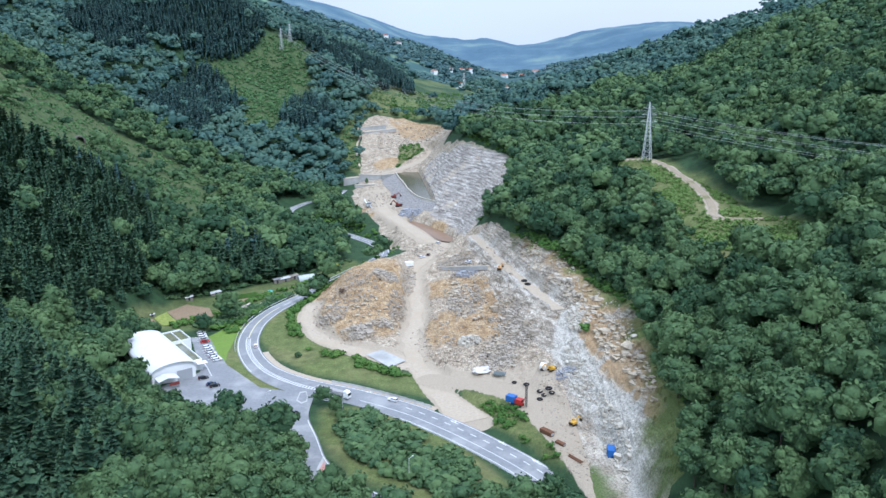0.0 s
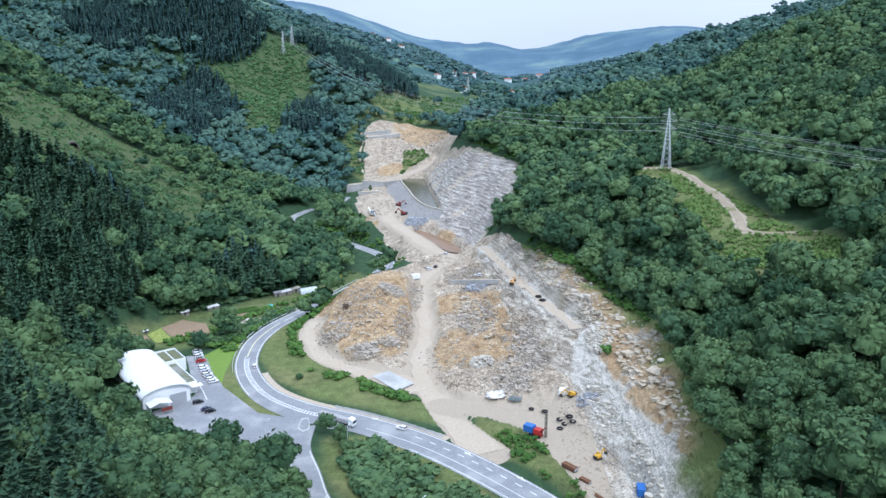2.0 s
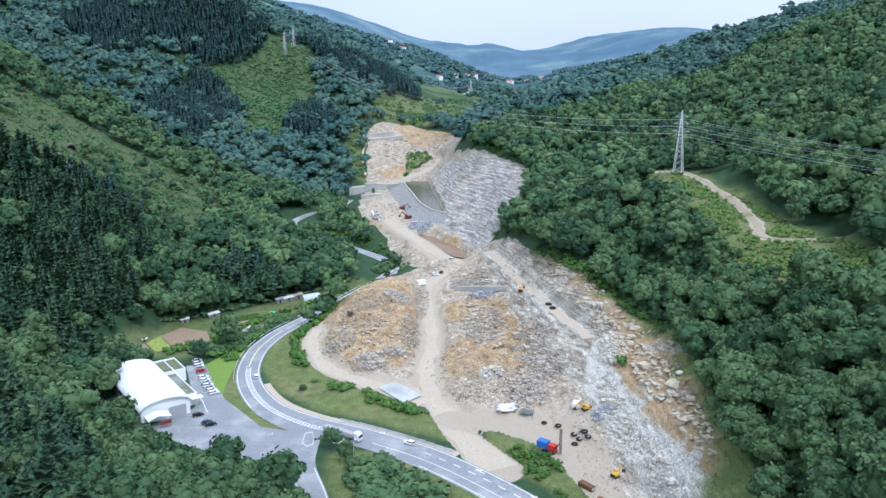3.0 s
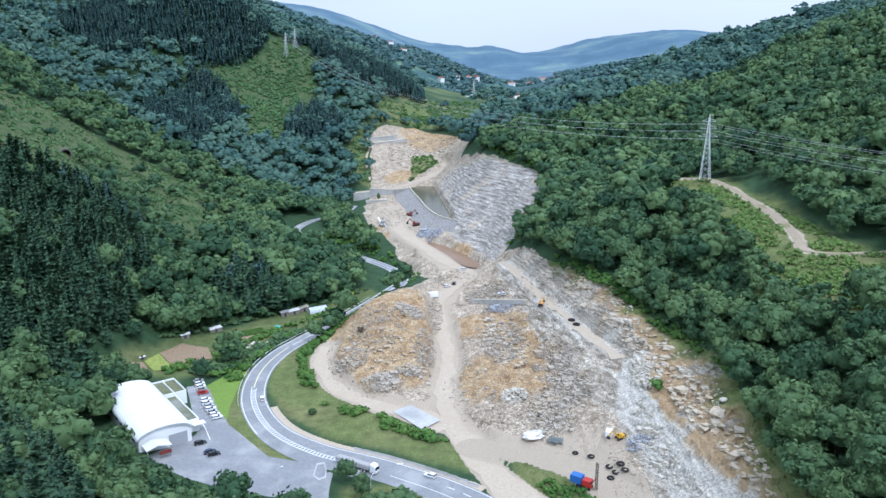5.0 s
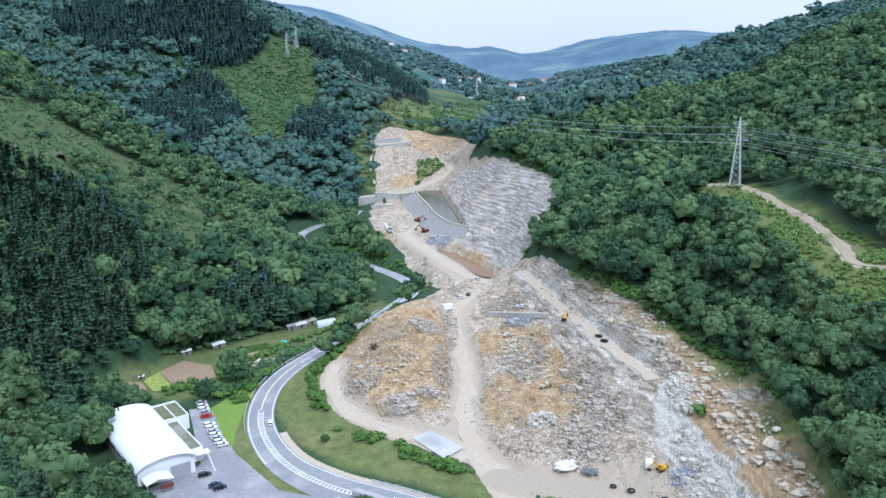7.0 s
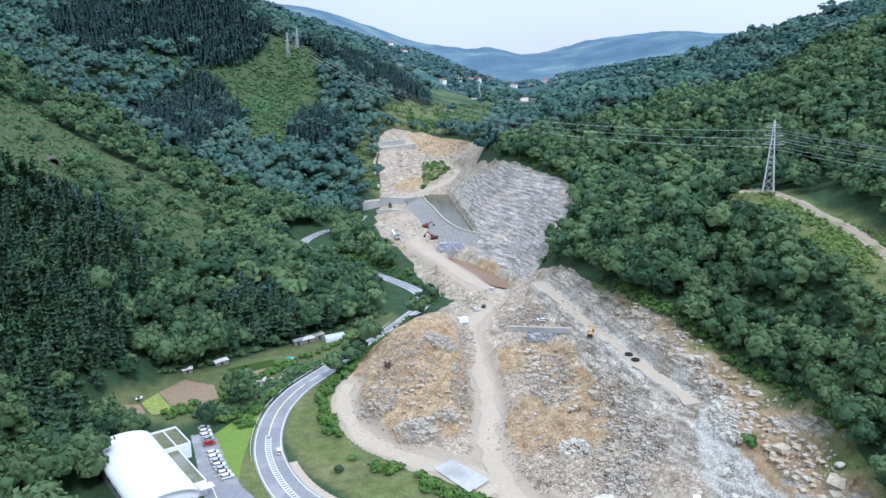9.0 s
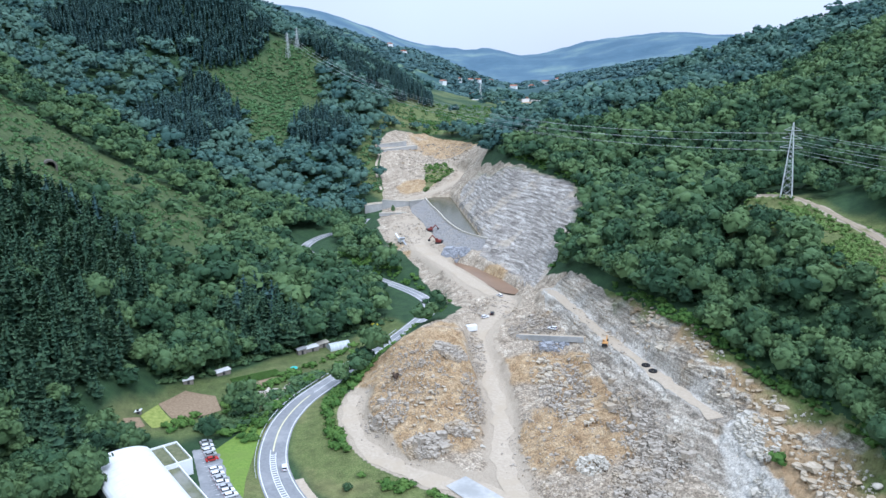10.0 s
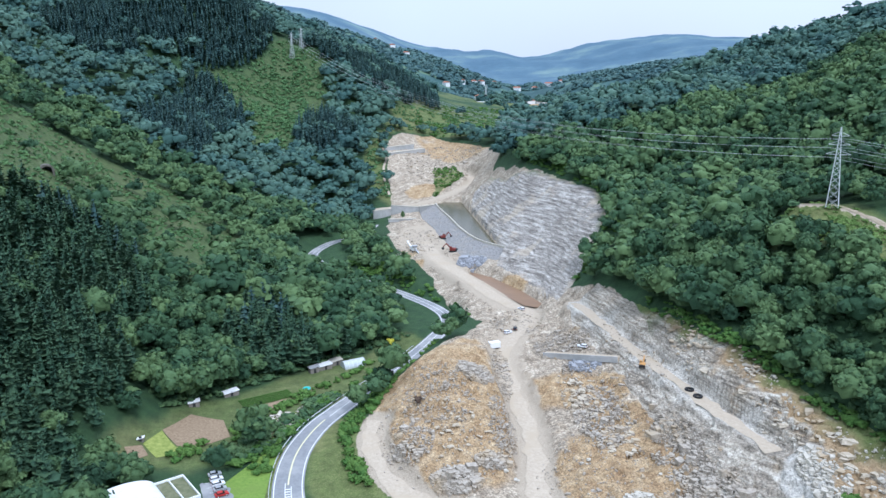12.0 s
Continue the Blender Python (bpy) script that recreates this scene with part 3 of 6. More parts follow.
def zone_attributes(me, fx, fy):
    z_bare, z_soil, z_grass, z_dust = ground_zones(fx, fy)
    me.attributes.new("dust", "FLOAT", "POINT").data.foreach_set("value", z_dust.astype(np.float32))
    me.color_attributes.new("zone", "FLOAT_COLOR", "POINT").data.foreach_set("color", np.stack([z_bare, z_soil, z_grass, np.ones(len(fx))], -1).astype(np.float32).ravel())


zone_attributes(me, fx, fy)
ground = tagged(new("ground", me), "wooded valley floor and hillsides with bare quarried earth", "ground", kind="structure")


# ---- roads ----
def ribbon(name, line, mat, lift, left=-0.5, right=0.5, wobble=0.0):
    """A strip along a line; left and right in shares of its width."""
    p = line[:, :2]
    t = np.gradient(p, axis=0)
    t /= np.linalg.norm(t, axis=1)[:, None]
    side = np.stack([t[:, 1], -t[:, 0]], -1)
    cols, vs = 5, []
    for k in range(cols):
        s = left + (right - left) * k / (cols - 1)
        w = line[:, 3] * s
        if wobble and k in (0, cols - 1):
            w = w + fbm(p[:, 0], p[:, 1], 5, 3, 40 + k) * wobble
        q = p + side * w[:, None]
        vs.append(np.column_stack([q, line[:, 2] + lift]))
    vs = np.stack(vs, 1).reshape(-1, 3)
    i = np.arange(len(p) * cols).reshape(-1, cols)
    f = np.stack([i[:-1, :-1], i[:-1, 1:], i[1:, 1:], i[1:, :-1]], -1).reshape(-1, 4)
    return new(name, mesh_from(name, vs, f, (mat,)))


tagged(ribbon("road", MAIN, ASPHALT, 0.02), "grey asphalt main road curving through the valley", "road", kind="structure")
tagged(ribbon("road", SIDE, ASPHALT, 0.01), "grey asphalt side road joining the main road", "road", kind="structure")
for line, words in ((HAUL, "pale gravel haul road climbing through the quarry"), (LOOP, "pale gravel track round a spoil heap"), (RAMP, "narrow pale ramp along the rock face"), (TRACK, "pale dirt track on the hilltop meadow"), (CREST, "pale dirt road past the dam")):
    tagged(ribbon("dirt_road", line, EARTH if line is TRACK else GRAVEL, 0.08 if line is TRACK else -0.03, wobble=0.5 if line is TRACK else 2.2), words, "road", kind="structure")


PATHWAY = rounded([(px, py, zat(px, py) + 0.35, 2.2) for px, py in ((-88, 800), (-94, 830), (-97, 862), (-96, 885), (-100, 905), (-104, 935), (-101, 958), (-95, 975))])
tagged(ribbon("dirt_road", PATHWAY, GRAVEL, 0.0), "narrow pale path climbing beside the far pit", "road", kind="structure")


# ---- trees ----
rng = np.random.default_rng(7)


def ico(level):
    bm = bmesh.new()
    bmesh.ops.create_icosphere(bm, subdivisions=level, radius=1.0)
    v = np.array([p.co[:] for p in bm.verts])
    f = np.array([[p.index for p in q.verts] for q in bm.faces])
    bm.free()
    return v, f


ICO = {1: ico(1), 2: ico(2)}


def crown_mesh(r, lobes, level, cards, size, tall=1.0):
    """A broadleaf crown about 1 unit in radius round its centre: a domed heap of uneven lobes under sprays of leaves. Returns verts, triangles, tint."""
    vs, fs, ts, count = [], [], [], 0
    spots = [(np.array([r.uniform(-0.1, 0.1), r.uniform(-0.1, 0.1), 0.02 * tall]), 0.74, 2 if level > 1 else 1)]
    for k in range(lobes):
        a, up = k * 2.4 + r.uniform(-0.4, 0.4), 1 - 1.25 * (k + 0.5) / lobes + r.uniform(-0.12, 0.12)
        flat = math.sqrt(max(0.04, 1 - up * up))
        reach = r.uniform(0.52, 0.74)
        spots.append((np.array([math.cos(a) * flat * reach, math.sin(a) * flat * reach, up * reach * tall]), r.uniform(0.24, 0.46), 1))
    for c, s, lev in spots:
        iv, jf = ICO[lev]
        jf = jf[iv[jf].mean(1)[:, 2] > -0.35]
        used = np.unique(jf)
        jf, iv = np.searchsorted(used, jf), iv[used]
        v = iv * s * 0.86 * (1 + r.uniform(-0.2, 0.2, (len(iv), 1))) + c
        vs.append(v), fs.append(jf + count), ts.append(np.full(len(v), r.uniform(0.35, 0.65)))
        count += len(v)
    pick = r.integers(0, len(spots), cards)
    d = r.normal(size=(cards, 3))
    d /= np.linalg.norm(d, axis=1)[:, None]
    d[:, 2] = np.abs(d[:, 2]) * 0.9 - 0.2 + 0.25 * d[:, 2]
    d /= np.linalg.norm(d, axis=1)[:, None]
    c = np.array([spots[i][0] for i in pick]) + d * np.array([spots[i][1] for i in pick])[:, None] * r.uniform(0.82, 1.16, (cards, 1))
    out = d + r.normal(size=(cards, 3)) * 0.42
    out /= np.linalg.norm(out, axis=1)[:, None]
    u = np.cross(out, r.normal(size=(cards, 3)))
    u /= np.linalg.norm(u, axis=1)[:, None]
    w = np.cross(out, u)
    s = size * r.uniform(0.55, 1.45, (cards, 1))
    quad = np.stack([c - u * s, c - w * s * 0.7 - out * s * 0.2, c + u * s * 1.1 - out * s * 0.2, c + w * s * 0.7 + out * s * 0.1], 1).reshape(-1, 3)
    i = np.arange(cards)[:, None] * 4 + count
    fs.append(np.vstack([i + [0, 1, 2], i + [0, 2, 3]]))
    vs.append(quad)
    ts.append(np.repeat(r.uniform(0.2, 0.85, cards), 4))
    return np.vstack(vs), np.vstack(fs), np.concatenate(ts)


def pine_mesh(r, tiers, around):
    """A pine crown from 0 to 1 in height, radius about 0.2: ragged whorls of upswept boughs over a bare lower trunk."""
    vs, fs, ts, count = [], [], [], 0
    for k in range(tiers):
        h = 0.24 + 0.73 * k / (tiers - 1)
        reach = (0.215 * (1 - h) ** 0.62 + 0.02) * r.uniform(0.7, 1.2)
        for j in range(around):
            a = 2 * math.pi * (j + r.uniform(0, 0.9)) / around + k
            q = reach * r.uniform(0.55, 1.3)
            e = np.array([math.cos(a), math.sin(a), 0.0])
            s = np.array([-math.sin(a), math.cos(a), 0.0]) * q * r.uniform(0.4, 0.7)
            b = np.array([0, 0, h + r.uniform(-0.03, 0.03)])
            v = np.array([b - [0, 0, 0.02], b + e * q * 0.55 + s - [0, 0, 0.012], b + e * q + [0, 0, r.uniform(-0.03, 0.02)], b + e * q * 0.6 - s + [0, 0, 0.012]])
            v[:, 2] += np.array([0.0, 0.018, 0.0, 0.018])
            vs.append(v), fs.append(np.array([[0, 1, 2], [0, 2, 3]]) + count), ts.append(np.full(4, r.uniform(0.1, 0.9)))
            count += 4
    n = 6
    ring = [[math.cos(2 * math.pi * k / n) * 0.10, math.sin(2 * math.pi * k / n) * 0.10, 0.26] for k in range(n)] + [[0, 0, 1.0]]
    vs.append(np.array(ring)), fs.append(np.array([[k, (k + 1) % n, n] for k in range(n)]) + count), ts.append(np.full(n + 1, 0.2))
    return np.vstack(vs), np.vstack(fs), np.concatenate(ts)


def with_tint(me, tint):
    a = me.attributes.new("tint", "FLOAT", "POINT")
    a.data.foreach_set("value", np.asarray(tint, np.float32))
    return me


NEAR = [crown_mesh(rng, 12, 2, 820, 0.078, t) for t in (1.0, 1.2, 0.85, 1.1, 1.35, 0.95)]
CLOSE = [crown_mesh(rng, 9, 2, 400, 0.098, t) for t in (1.0, 1.2, 0.9, 1.1, 1.3, 0.8)]
MID = [crown_mesh(rng, 7, 2, 190, 0.125, t) for t in (1.0, 1.2, 0.9, 1.1, 1.3, 0.8)]
LOW = [crown_mesh(rng, 5, 1, 30, 0.20, t) for t in (1.0, 1.2, 0.9, 1.1, 0.8, 1.3)]
PINE_NEAR = [pine_mesh(rng, 13, 9) for _ in range(4)]
PINE_LOW = [pine_mesh(rng, 7, 5) for _ in range(4)]
SPRIG = [crown_mesh(rng, 3, 1, 20, 0.26, 0.8) for _ in range(4)]
TUFT = [crown_mesh(rng, 1, 1, 16, 0.36, 0.8) for _ in range(4)]


def block_model(r):
    v = np.array([[i, j, k] for i in (-1, 1) for j in (-1, 1) for k in (-1, 1)], float) * r.uniform(0.45, 1.0, 3)
    v += r.uniform(-0.38, 0.38, v.shape)
    f = np.array([[0, 1, 3], [0, 3, 2], [4, 6, 7], [4, 7, 5], [0, 4, 5], [0, 5, 1], [2, 3, 7], [2, 7, 6], [0, 2, 6], [0, 6, 4], [1, 5, 7], [1, 7, 3]])
    return v, f, np.zeros(8)


BLOCKS = [block_model(rng) for _ in range(10)]


def planted(name, label, category, models, spots, mat):
    """ONE mesh of many plants. spots: rows of x, y, z of the crown's centre or foot, width, height, tint."""
    vs, fs, ts, count = [], [], [], 0
    spots = np.asarray(spots)
    turn = rng.uniform(0, 2 * math.pi, len(spots))
    which = rng.integers(0, len(models), len(spots))
    for k, (v, f, t) in enumerate(models):
        rows = np.flatnonzero(which == k)
        if not len(rows):
            continue
        s, c, n = spots[rows], np.cos(turn[rows])[:, None], np.sin(turn[rows])[:, None]
        x, y, z = v[None, :, 0] * s[:, 3:4], v[None, :, 1] * s[:, 3:4], v[None, :, 2] * s[:, 4:5]
        out = np.stack([x * c - y * n + s[:, 0:1], x * n + y * c + s[:, 1:2], z + s[:, 2:3]], -1)
        vs.append(out.reshape(-1, 3))
        fs.append((f[None] + (np.arange(len(rows)) * len(v))[:, None, None] + count).reshape(-1, 3))
        ts.append(np.clip(t[None] * 0.7 + s[:, 5:6], 0, 1.3).ravel())
        count += len(rows) * len(v)
    me = with_tint(mesh_from(name, np.vstack(vs), np.vstack(fs), (mat,), models is not BLOCKS), np.concatenate(ts))
    return tagged(new(name, me), label, category, kind="stuff")


ROAD_VIEW = [(-66, 500), (-38, 476), (-30, 515), (-45, 538), (-74, 548)]
BEND_VIEW = [(-142, 604), (-112, 588), (-104, 625), (-118, 682), (-145, 664)]
HALL_SITE = [(-150, 326), (-134, 352), (-112, 352), (-98, 318), (-104, 292), (-124, 280)]
PINEWOODS = [[(-165, 330), (-178, 480), (-215, 500), (-260, 470), (-290, 380), (-230, 320)],
             [(-420, 920), (-250, 930), (-225, 1000), (-240, 1090), (-420, 1120)],
             [(-185, 840), (-140, 850), (-125, 920), (-160, 950), (-188, 920)],
             [(-205, 1040), (-120, 1050), (-40, 1120), (-60, 1190), (-200, 1160)],
             [(-290, 740), (-245, 745), (-225, 860), (-250, 930), (-290, 900)],
             [(-330, 940), (-360, 840), (-420, 860), (-420, 960)],
             [(-84, 155), (-96, 215), (-125, 246), (-170, 280), (-190, 200), (-120, 150)],
             [(-150, 330), (-200, 300), (-240, 380), (-190, 420), (-165, 380)],
             [(-95, 400), (-120, 430), (-150, 470), (-130, 500), (-100, 470), (-82, 445)]]


def scatter(y0, y1, cell):
    """Jittered places where trees may stand."""
    xs = np.arange(-0.62 * y1 - 20, 0.62 * y1 + 21, cell)
    ys = np.arange(y0, y1, cell)
    x, y = [a.ravel() for a in np.meshgrid(xs, ys)]
    x = x + (np.floor((y - y0) / cell + 0.5) % 2) * cell * 0.5
    x, y = x + rng.uniform(-0.5, 0.5, len(x)) * cell, y + rng.uniform(-0.5, 0.5, len(x)) * cell
    keep = (np.abs(x + 8) < 0.61 * y + 25)
    keep &= inside(x, y, QUARRY) < -1.5
    for loop, pad in ((MEADOW, 2), (PITSIDE, 0), (BRACKEN, 2), (GARDENS, 2), ([(-120, 345), (-107, 376), (-99, 372), (-94, 318)], 2), (VERGE_NORTH, 2), (VERGE_SOUTH, 2), (CARPARK, 1.5), (ISLAND, 3), (HALL_SITE, 0), (ROAD_VIEW, 0), (BEND_VIEW, 0)):
        ragged = fbm(x, y, 22, 3, 44) * 9 if loop in (MEADOW, BRACKEN) else 0
        keep &= inside(x, y, loop) + ragged < -pad
    keep &= ~((inside(x, y, CARPARK) > -15) & (y < 300) & (x < -58)) & ~((inside(x, y, HALL_SITE) > -13) & (y < 305))
    in_spur = inside(x, y, SPUR) > 0
    keep &= ~in_spur | (rng.uniform(size=len(x)) < 0.05)
    for line in (MAIN, SIDE, HAUL, TRACK, CREST):
        d, e = near_line(x, y, line)
        keep &= d > e[:, 1] / 2 + 4.0
    d, _ = near_line(x, y, TRACK)
    keep &= (d > 9) | (x > 150)
    for line in (LOOP, YARD):
        d, e = near_line(x, y, line)
        keep &= d > 14
    keep &= ~((x < -18) & (y > 470) & (y < 700) & (inside(x, y, QUARRY) > -13))
    # trees cleared along the lower road so that it shows in the camera's view
    d, _ = near_line(x, y, MAIN)
    lower = (x < 0) & (((y > 425) & (y < 520) & (x < -38)) | ((y > 585) & (y < 660)))
    keep &= ~lower | (d > 13)
    keep &= ~((y > 1000) & (x > -75) & (x < 170) & (fbm(x, y, 90, 3, 77) > 0.0))
    keep &= (np.abs(x + 85) > 14) | (np.abs(y - 740) > 40)
    x, y = x[keep], y[keep]
    pine = np.zeros(len(x), bool)
    for loop in PINEWOODS:
        pine |= inside(x, y, loop) + fbm(x, y, 25, 2, 61) * 14 > 0
    pine &= rng.uniform(size=len(x)) < 0.85
    return x, y, height(x, y), pine


def tree_rows(x, y, z, size):
    tall = size * rng.lognormal(-0.02, 0.24, len(x)).clip(0.55, 1.6) * (1 + 0.25 * fbm(x, y, 45, 2, 90))
    wide = tall * rng.uniform(0.40, 0.54, len(x))
    tint = 0.30 * rng.normal(size=len(x)) + 0.24 + 0.26 * fbm(x, y, 60, 3, 33)
    return np.column_stack([x, y, z + tall * 0.56, wide, tall * 0.46, tint])


def pine_rows(x, y, z, size):
    tall = size * rng.uniform(0.75, 1.25, len(x))
    return np.column_stack([x, y, z - 0.3, tall * rng.uniform(0.85, 1.2, len(x)), tall, 0.2 + 0.15 * rng.normal(size=len(x))])


# trees one by one on the nearest slopes
def trunk_mesh():
    bm = bmesh.new()
    rings = []
    for k, (h, rad) in enumerate(((0, 0.30), (0.12, 0.22), (0.45, 0.16), (0.8, 0.07))):
        rings.append([bm.verts.new((math.cos(a) * rad + 0.05 * k, math.sin(a) * rad, h)) for a in np.arange(6) * math.pi / 3])
    for a, b in zip(rings, rings[1:]):
        for k in range(6):
            bm.faces.new((a[k], a[(k + 1) % 6], b[(k + 1) % 6], b[k]))
    for a in (0.4, 2.3, 4.4):
        d = Vector((math.cos(a), math.sin(a), 0.9)).normalized()
        s = d.cross(Vector((0, 0, 1))).normalized() * 0.07
        p = Vector((0.08, 0, 0.42))
        q = p + Vector((d.x * 2.2, d.y * 2.2, 0.28))
        low = [bm.verts.new(p + o) for o in (s, Vector((0, 0, 0.02)), -s)]
        tip = bm.verts.new(q)
        for i in range(3):
            bm.faces.new((low[i], low[(i + 1) % 3], tip))
    me = bpy.data.meshes.new("trunk")
    bm.to_mesh(me)
    bm.free()
    me.materials.append(BARK)
    return me


TRUNK = trunk_mesh()
CROWNS = [with_tint(mesh_from("crown", v, f, (LEAF,), True), t * 0.75 + more) for (v, f, t), more in zip(NEAR, (0.10, 0.28, 0.42, 0.22, 0.55, 0.34))]
PINE_CROWNS = [with_tint(mesh_from("crown", v, f, (PINE,), False), t) for v, f, t in PINE_NEAR]


def tree(x, y, z, wide, tall, pine=False, label="", group="trees on the slope", pick=None):
    root = new("tree")
    root.matrix_world = pose(x, y, z - 0.2, 0, 0, rng.uniform(0, 360))
    trunk = new("trunk", TRUNK)
    trunk.parent, trunk.scale = root, (tall / 11, tall / 11, tall * (0.8 if not pine else 1.0))
    k = int(rng.integers(0, 4)) if pick is None else pick
    crown = new("crown", PINE_CROWNS[k % 4] if pine else CROWNS[k])
    crown.parent = root
    if pine:
        crown.scale = (tall, tall, tall)
    else:
        crown.location, crown.scale = (0, 0, tall * 0.56), (wide, wide, tall * 0.46)
    tagged(root, label or ("dark green pine with drooping boughs on the slope" if pine else "leafy green broadleaf tree on the wooded slope"), "tree", group)
    return root


x, y, z, pine = scatter(140, 330, 6.6)
order = np.argsort(y + 0.25 * np.abs(x - 20))
order = order[(y[order] > 170)]
single = order[:280]
rest = np.setdiff1d(np.arange(len(x)), single)
for k in single:
    tall = 11.5 * float(np.clip(rng.lognormal(-0.02, 0.24), 0.55, 1.6))
    if pine[k]:
        tree(x[k], y[k], z[k], 0, tall * 1.3, True)
    else:
        tree(x[k], y[k], z[k], tall * rng.uniform(0.42, 0.55), tall, pick=int(rng.integers(0, 6)))
m = rest[~pine[rest]]
close_rows = tree_rows(x[m], y[m], z[m], 11.5)
mid_rows = []
m = rest[pine[rest]]
pine_near_rows = [pine_rows(x[m], y[m], z[m], 15)]
x, y, z, pine = scatter(330, 470, 6.6)
mid_rows.append(tree_rows(x[~pine], y[~pine], z[~pine], 11))
pine_near_rows.append(pine_rows(x[pine], y[pine], z[pine], 16))
x, y, z, pine = scatter(470, 720, 7.6)
mid_far = tree_rows(x[~pine], y[~pine], z[~pine], 11.5)
mid_far[:, 3] *= 1.12
pine_far_rows = [pine_rows(x[pine], y[pine], z[pine], 16)]
x, y, z, pine = scatter(720, 1240, 10.2)
far_x, far_y, far_z, far_pine = scatter(1240, 1570, 15)
far_rows = np.vstack([tree_rows(x[~pine], y[~pine], z[~pine], 13), tree_rows(far_x, far_y, far_z, 16)])
far_rows[:, 3] *= 1.28
pine_far_rows.append(pine_rows(x[pine], y[pine], z[pine], 17))
planted("woodland", "green broadleaf woodland on the nearest slopes", "woodland", CLOSE, close_rows, LEAF)
planted("woodland", "dense green broadleaf woodland on the valley slopes", "woodland", MID, np.vstack(mid_rows), LEAF)
planted("woodland", "green broadleaf woodland round the dam site", "woodland", MID[:2] + LOW, mid_far, LEAF)
planted("woodland", "distant green broadleaf woodland on the hills", "woodland", LOW, far_rows, LEAF_HAZED)
# hedged woods on the hills up the valley
x, y = rng.uniform(-700, 1000, 9000), rng.uniform(1580, 2700, 9000)
m = (fbm(x, y, 170, 3, 81) > -0.08) & (np.abs(x) < 0.5 * y)
x, y = x[m][:4200], y[m][:4200]
tall = rng.uniform(9, 17, len(x))
planted("woodland", "far woods between pastures up the valley", "woodland", SPRIG, np.column_stack([x, y, height(x, y) + tall * 0.25, tall * rng.uniform(0.6, 1.0, len(x)), tall * 0.5, 0.2 + 0.2 * rng.normal(size=len(x))]), LEAF_FAR_HAZED)
# close-set plantations
for k, loop in enumerate(PINEWOODS):
    p = np.array(loop, float)
    far = p[:, 1].mean() > 600
    cell = 5.2 if far else 5.0
    x, y = [a.ravel() for a in np.meshgrid(np.arange(p[:, 0].min(), p[:, 0].max(), cell), np.arange(p[:, 1].min(), p[:, 1].max(), cell))]
    x, y = x + rng.uniform(-2, 2, len(x)), y + rng.uniform(-2, 2, len(x))
    keep = (inside(x, y, loop) + fbm(x, y, 25, 2, 61) * 14 > 0) & (inside(x, y, GARDENS) < -3) & (inside(x, y, SPUR) < 0) & (inside(x, y, BRACKEN) < 0) & (inside(x, y, PITSIDE) < 0) & (inside(x, y, CARPARK) < -16) & (inside(x, y, HALL_SITE) < -12)
    for line in (MAIN, SIDE):
        d, e = near_line(x, y, line)
        keep &= d > 16
    x, y = x[keep], y[keep]
    (pine_far_rows if far else pine_near_rows).append(pine_rows(x, y, height(x, y), 17 if far else 14))
planted("pinewood", "dark green pine plantation on the slopes", "pinewood", PINE_NEAR[:2] + PINE_LOW, np.vstack(pine_near_rows), PINE)
planted("pinewood", "dark pine plantation on the far hillsides", "pinewood", PINE_LOW, np.vstack(pine_far_rows), PINE_HAZED)


# ---- undergrowth ----
def shrubs(loop, count, size, name, label, grow=0.0, mat=SHRUB):
    p = np.array(loop, float)
    lo, hi = p.min(0), p.max(0)
    x, y = rng.uniform(lo[0], hi[0], count * 4), rng.uniform(lo[1], hi[1], count * 4)
    keep = (inside(x, y, loop) > grow) & (fbm(x, y, 14, 2, 50) > -0.35)
    for line in (MAIN, SIDE, HAUL, LOOP, YARD, TRACK):
        d, e = near_line(x, y, line)
        keep &= d > e[:, 1] / 2 + 1.6
    x, y = x[keep][:count], y[keep][:count]
    z = height(x, y)
    tall = size * rng.uniform(0.5, 1.4, len(x))
    rows = np.column_stack([x, y, z + tall * 0.3, tall * rng.uniform(0.5, 0.9, len(x)), tall * 0.5, 0.25 + 0.15 * rng.normal(size=len(x))])
    return planted(name, label, "shrubs", TUFT if y.mean() > 500 or size < 1.2 or count > 1000 else SPRIG, rows, mat)


EMBANK = [(-78, 372), (-68, 343), (-45, 322), (-20, 304), (-10, 298), (-16, 296), (-44, 312), (-64, 330), (-76, 350), (-84, 385), (-70, 425), (-48, 470), (-40, 466), (-60, 425)]
shrubs(EMBANK, 850, 2.7, "shrubs", "bright green shrubs on the embankment below the haul track")
shrubs([(16, 274), (30, 258), (42, 234), (50, 205), (60, 178), (54, 178), (44, 204), (35, 228), (22, 250), (12, 268)], 620, 1.7, "shrubs", "bright green shrubs on the road verge", 0.4)
shrubs([(-40, 262), (-28, 264), (-8, 247), (10, 222), (24, 198), (6, 199), (-16, 216), (-30, 228), (-40, 250)], 240, 4.6, "shrubs", "tall green bushes on the road island", 1.0, LEAF)
shrubs(MEADOW, 2600, 1.5, "shrubs", "bright green bracken on the hilltop meadow", 0, BRIGHT_FERN)
shrubs(BRACKEN, 1500, 3.2, "shrubs", "bracken in the hillside clearing", 0, FERN)
shrubs(SPUR, 1700, 2.2, "shrubs", "gorse and bracken on the grassy spur", 0, FERN)
shrubs([(72, 200), (82, 200), (86, 300), (80, 330), (70, 362), (58, 398), (46, 440), (40, 440), (52, 396), (66, 358), (76, 328), (80, 298), (78, 235)], 700, 2.4, "shrubs", "green shrubs along the top of the cutting")
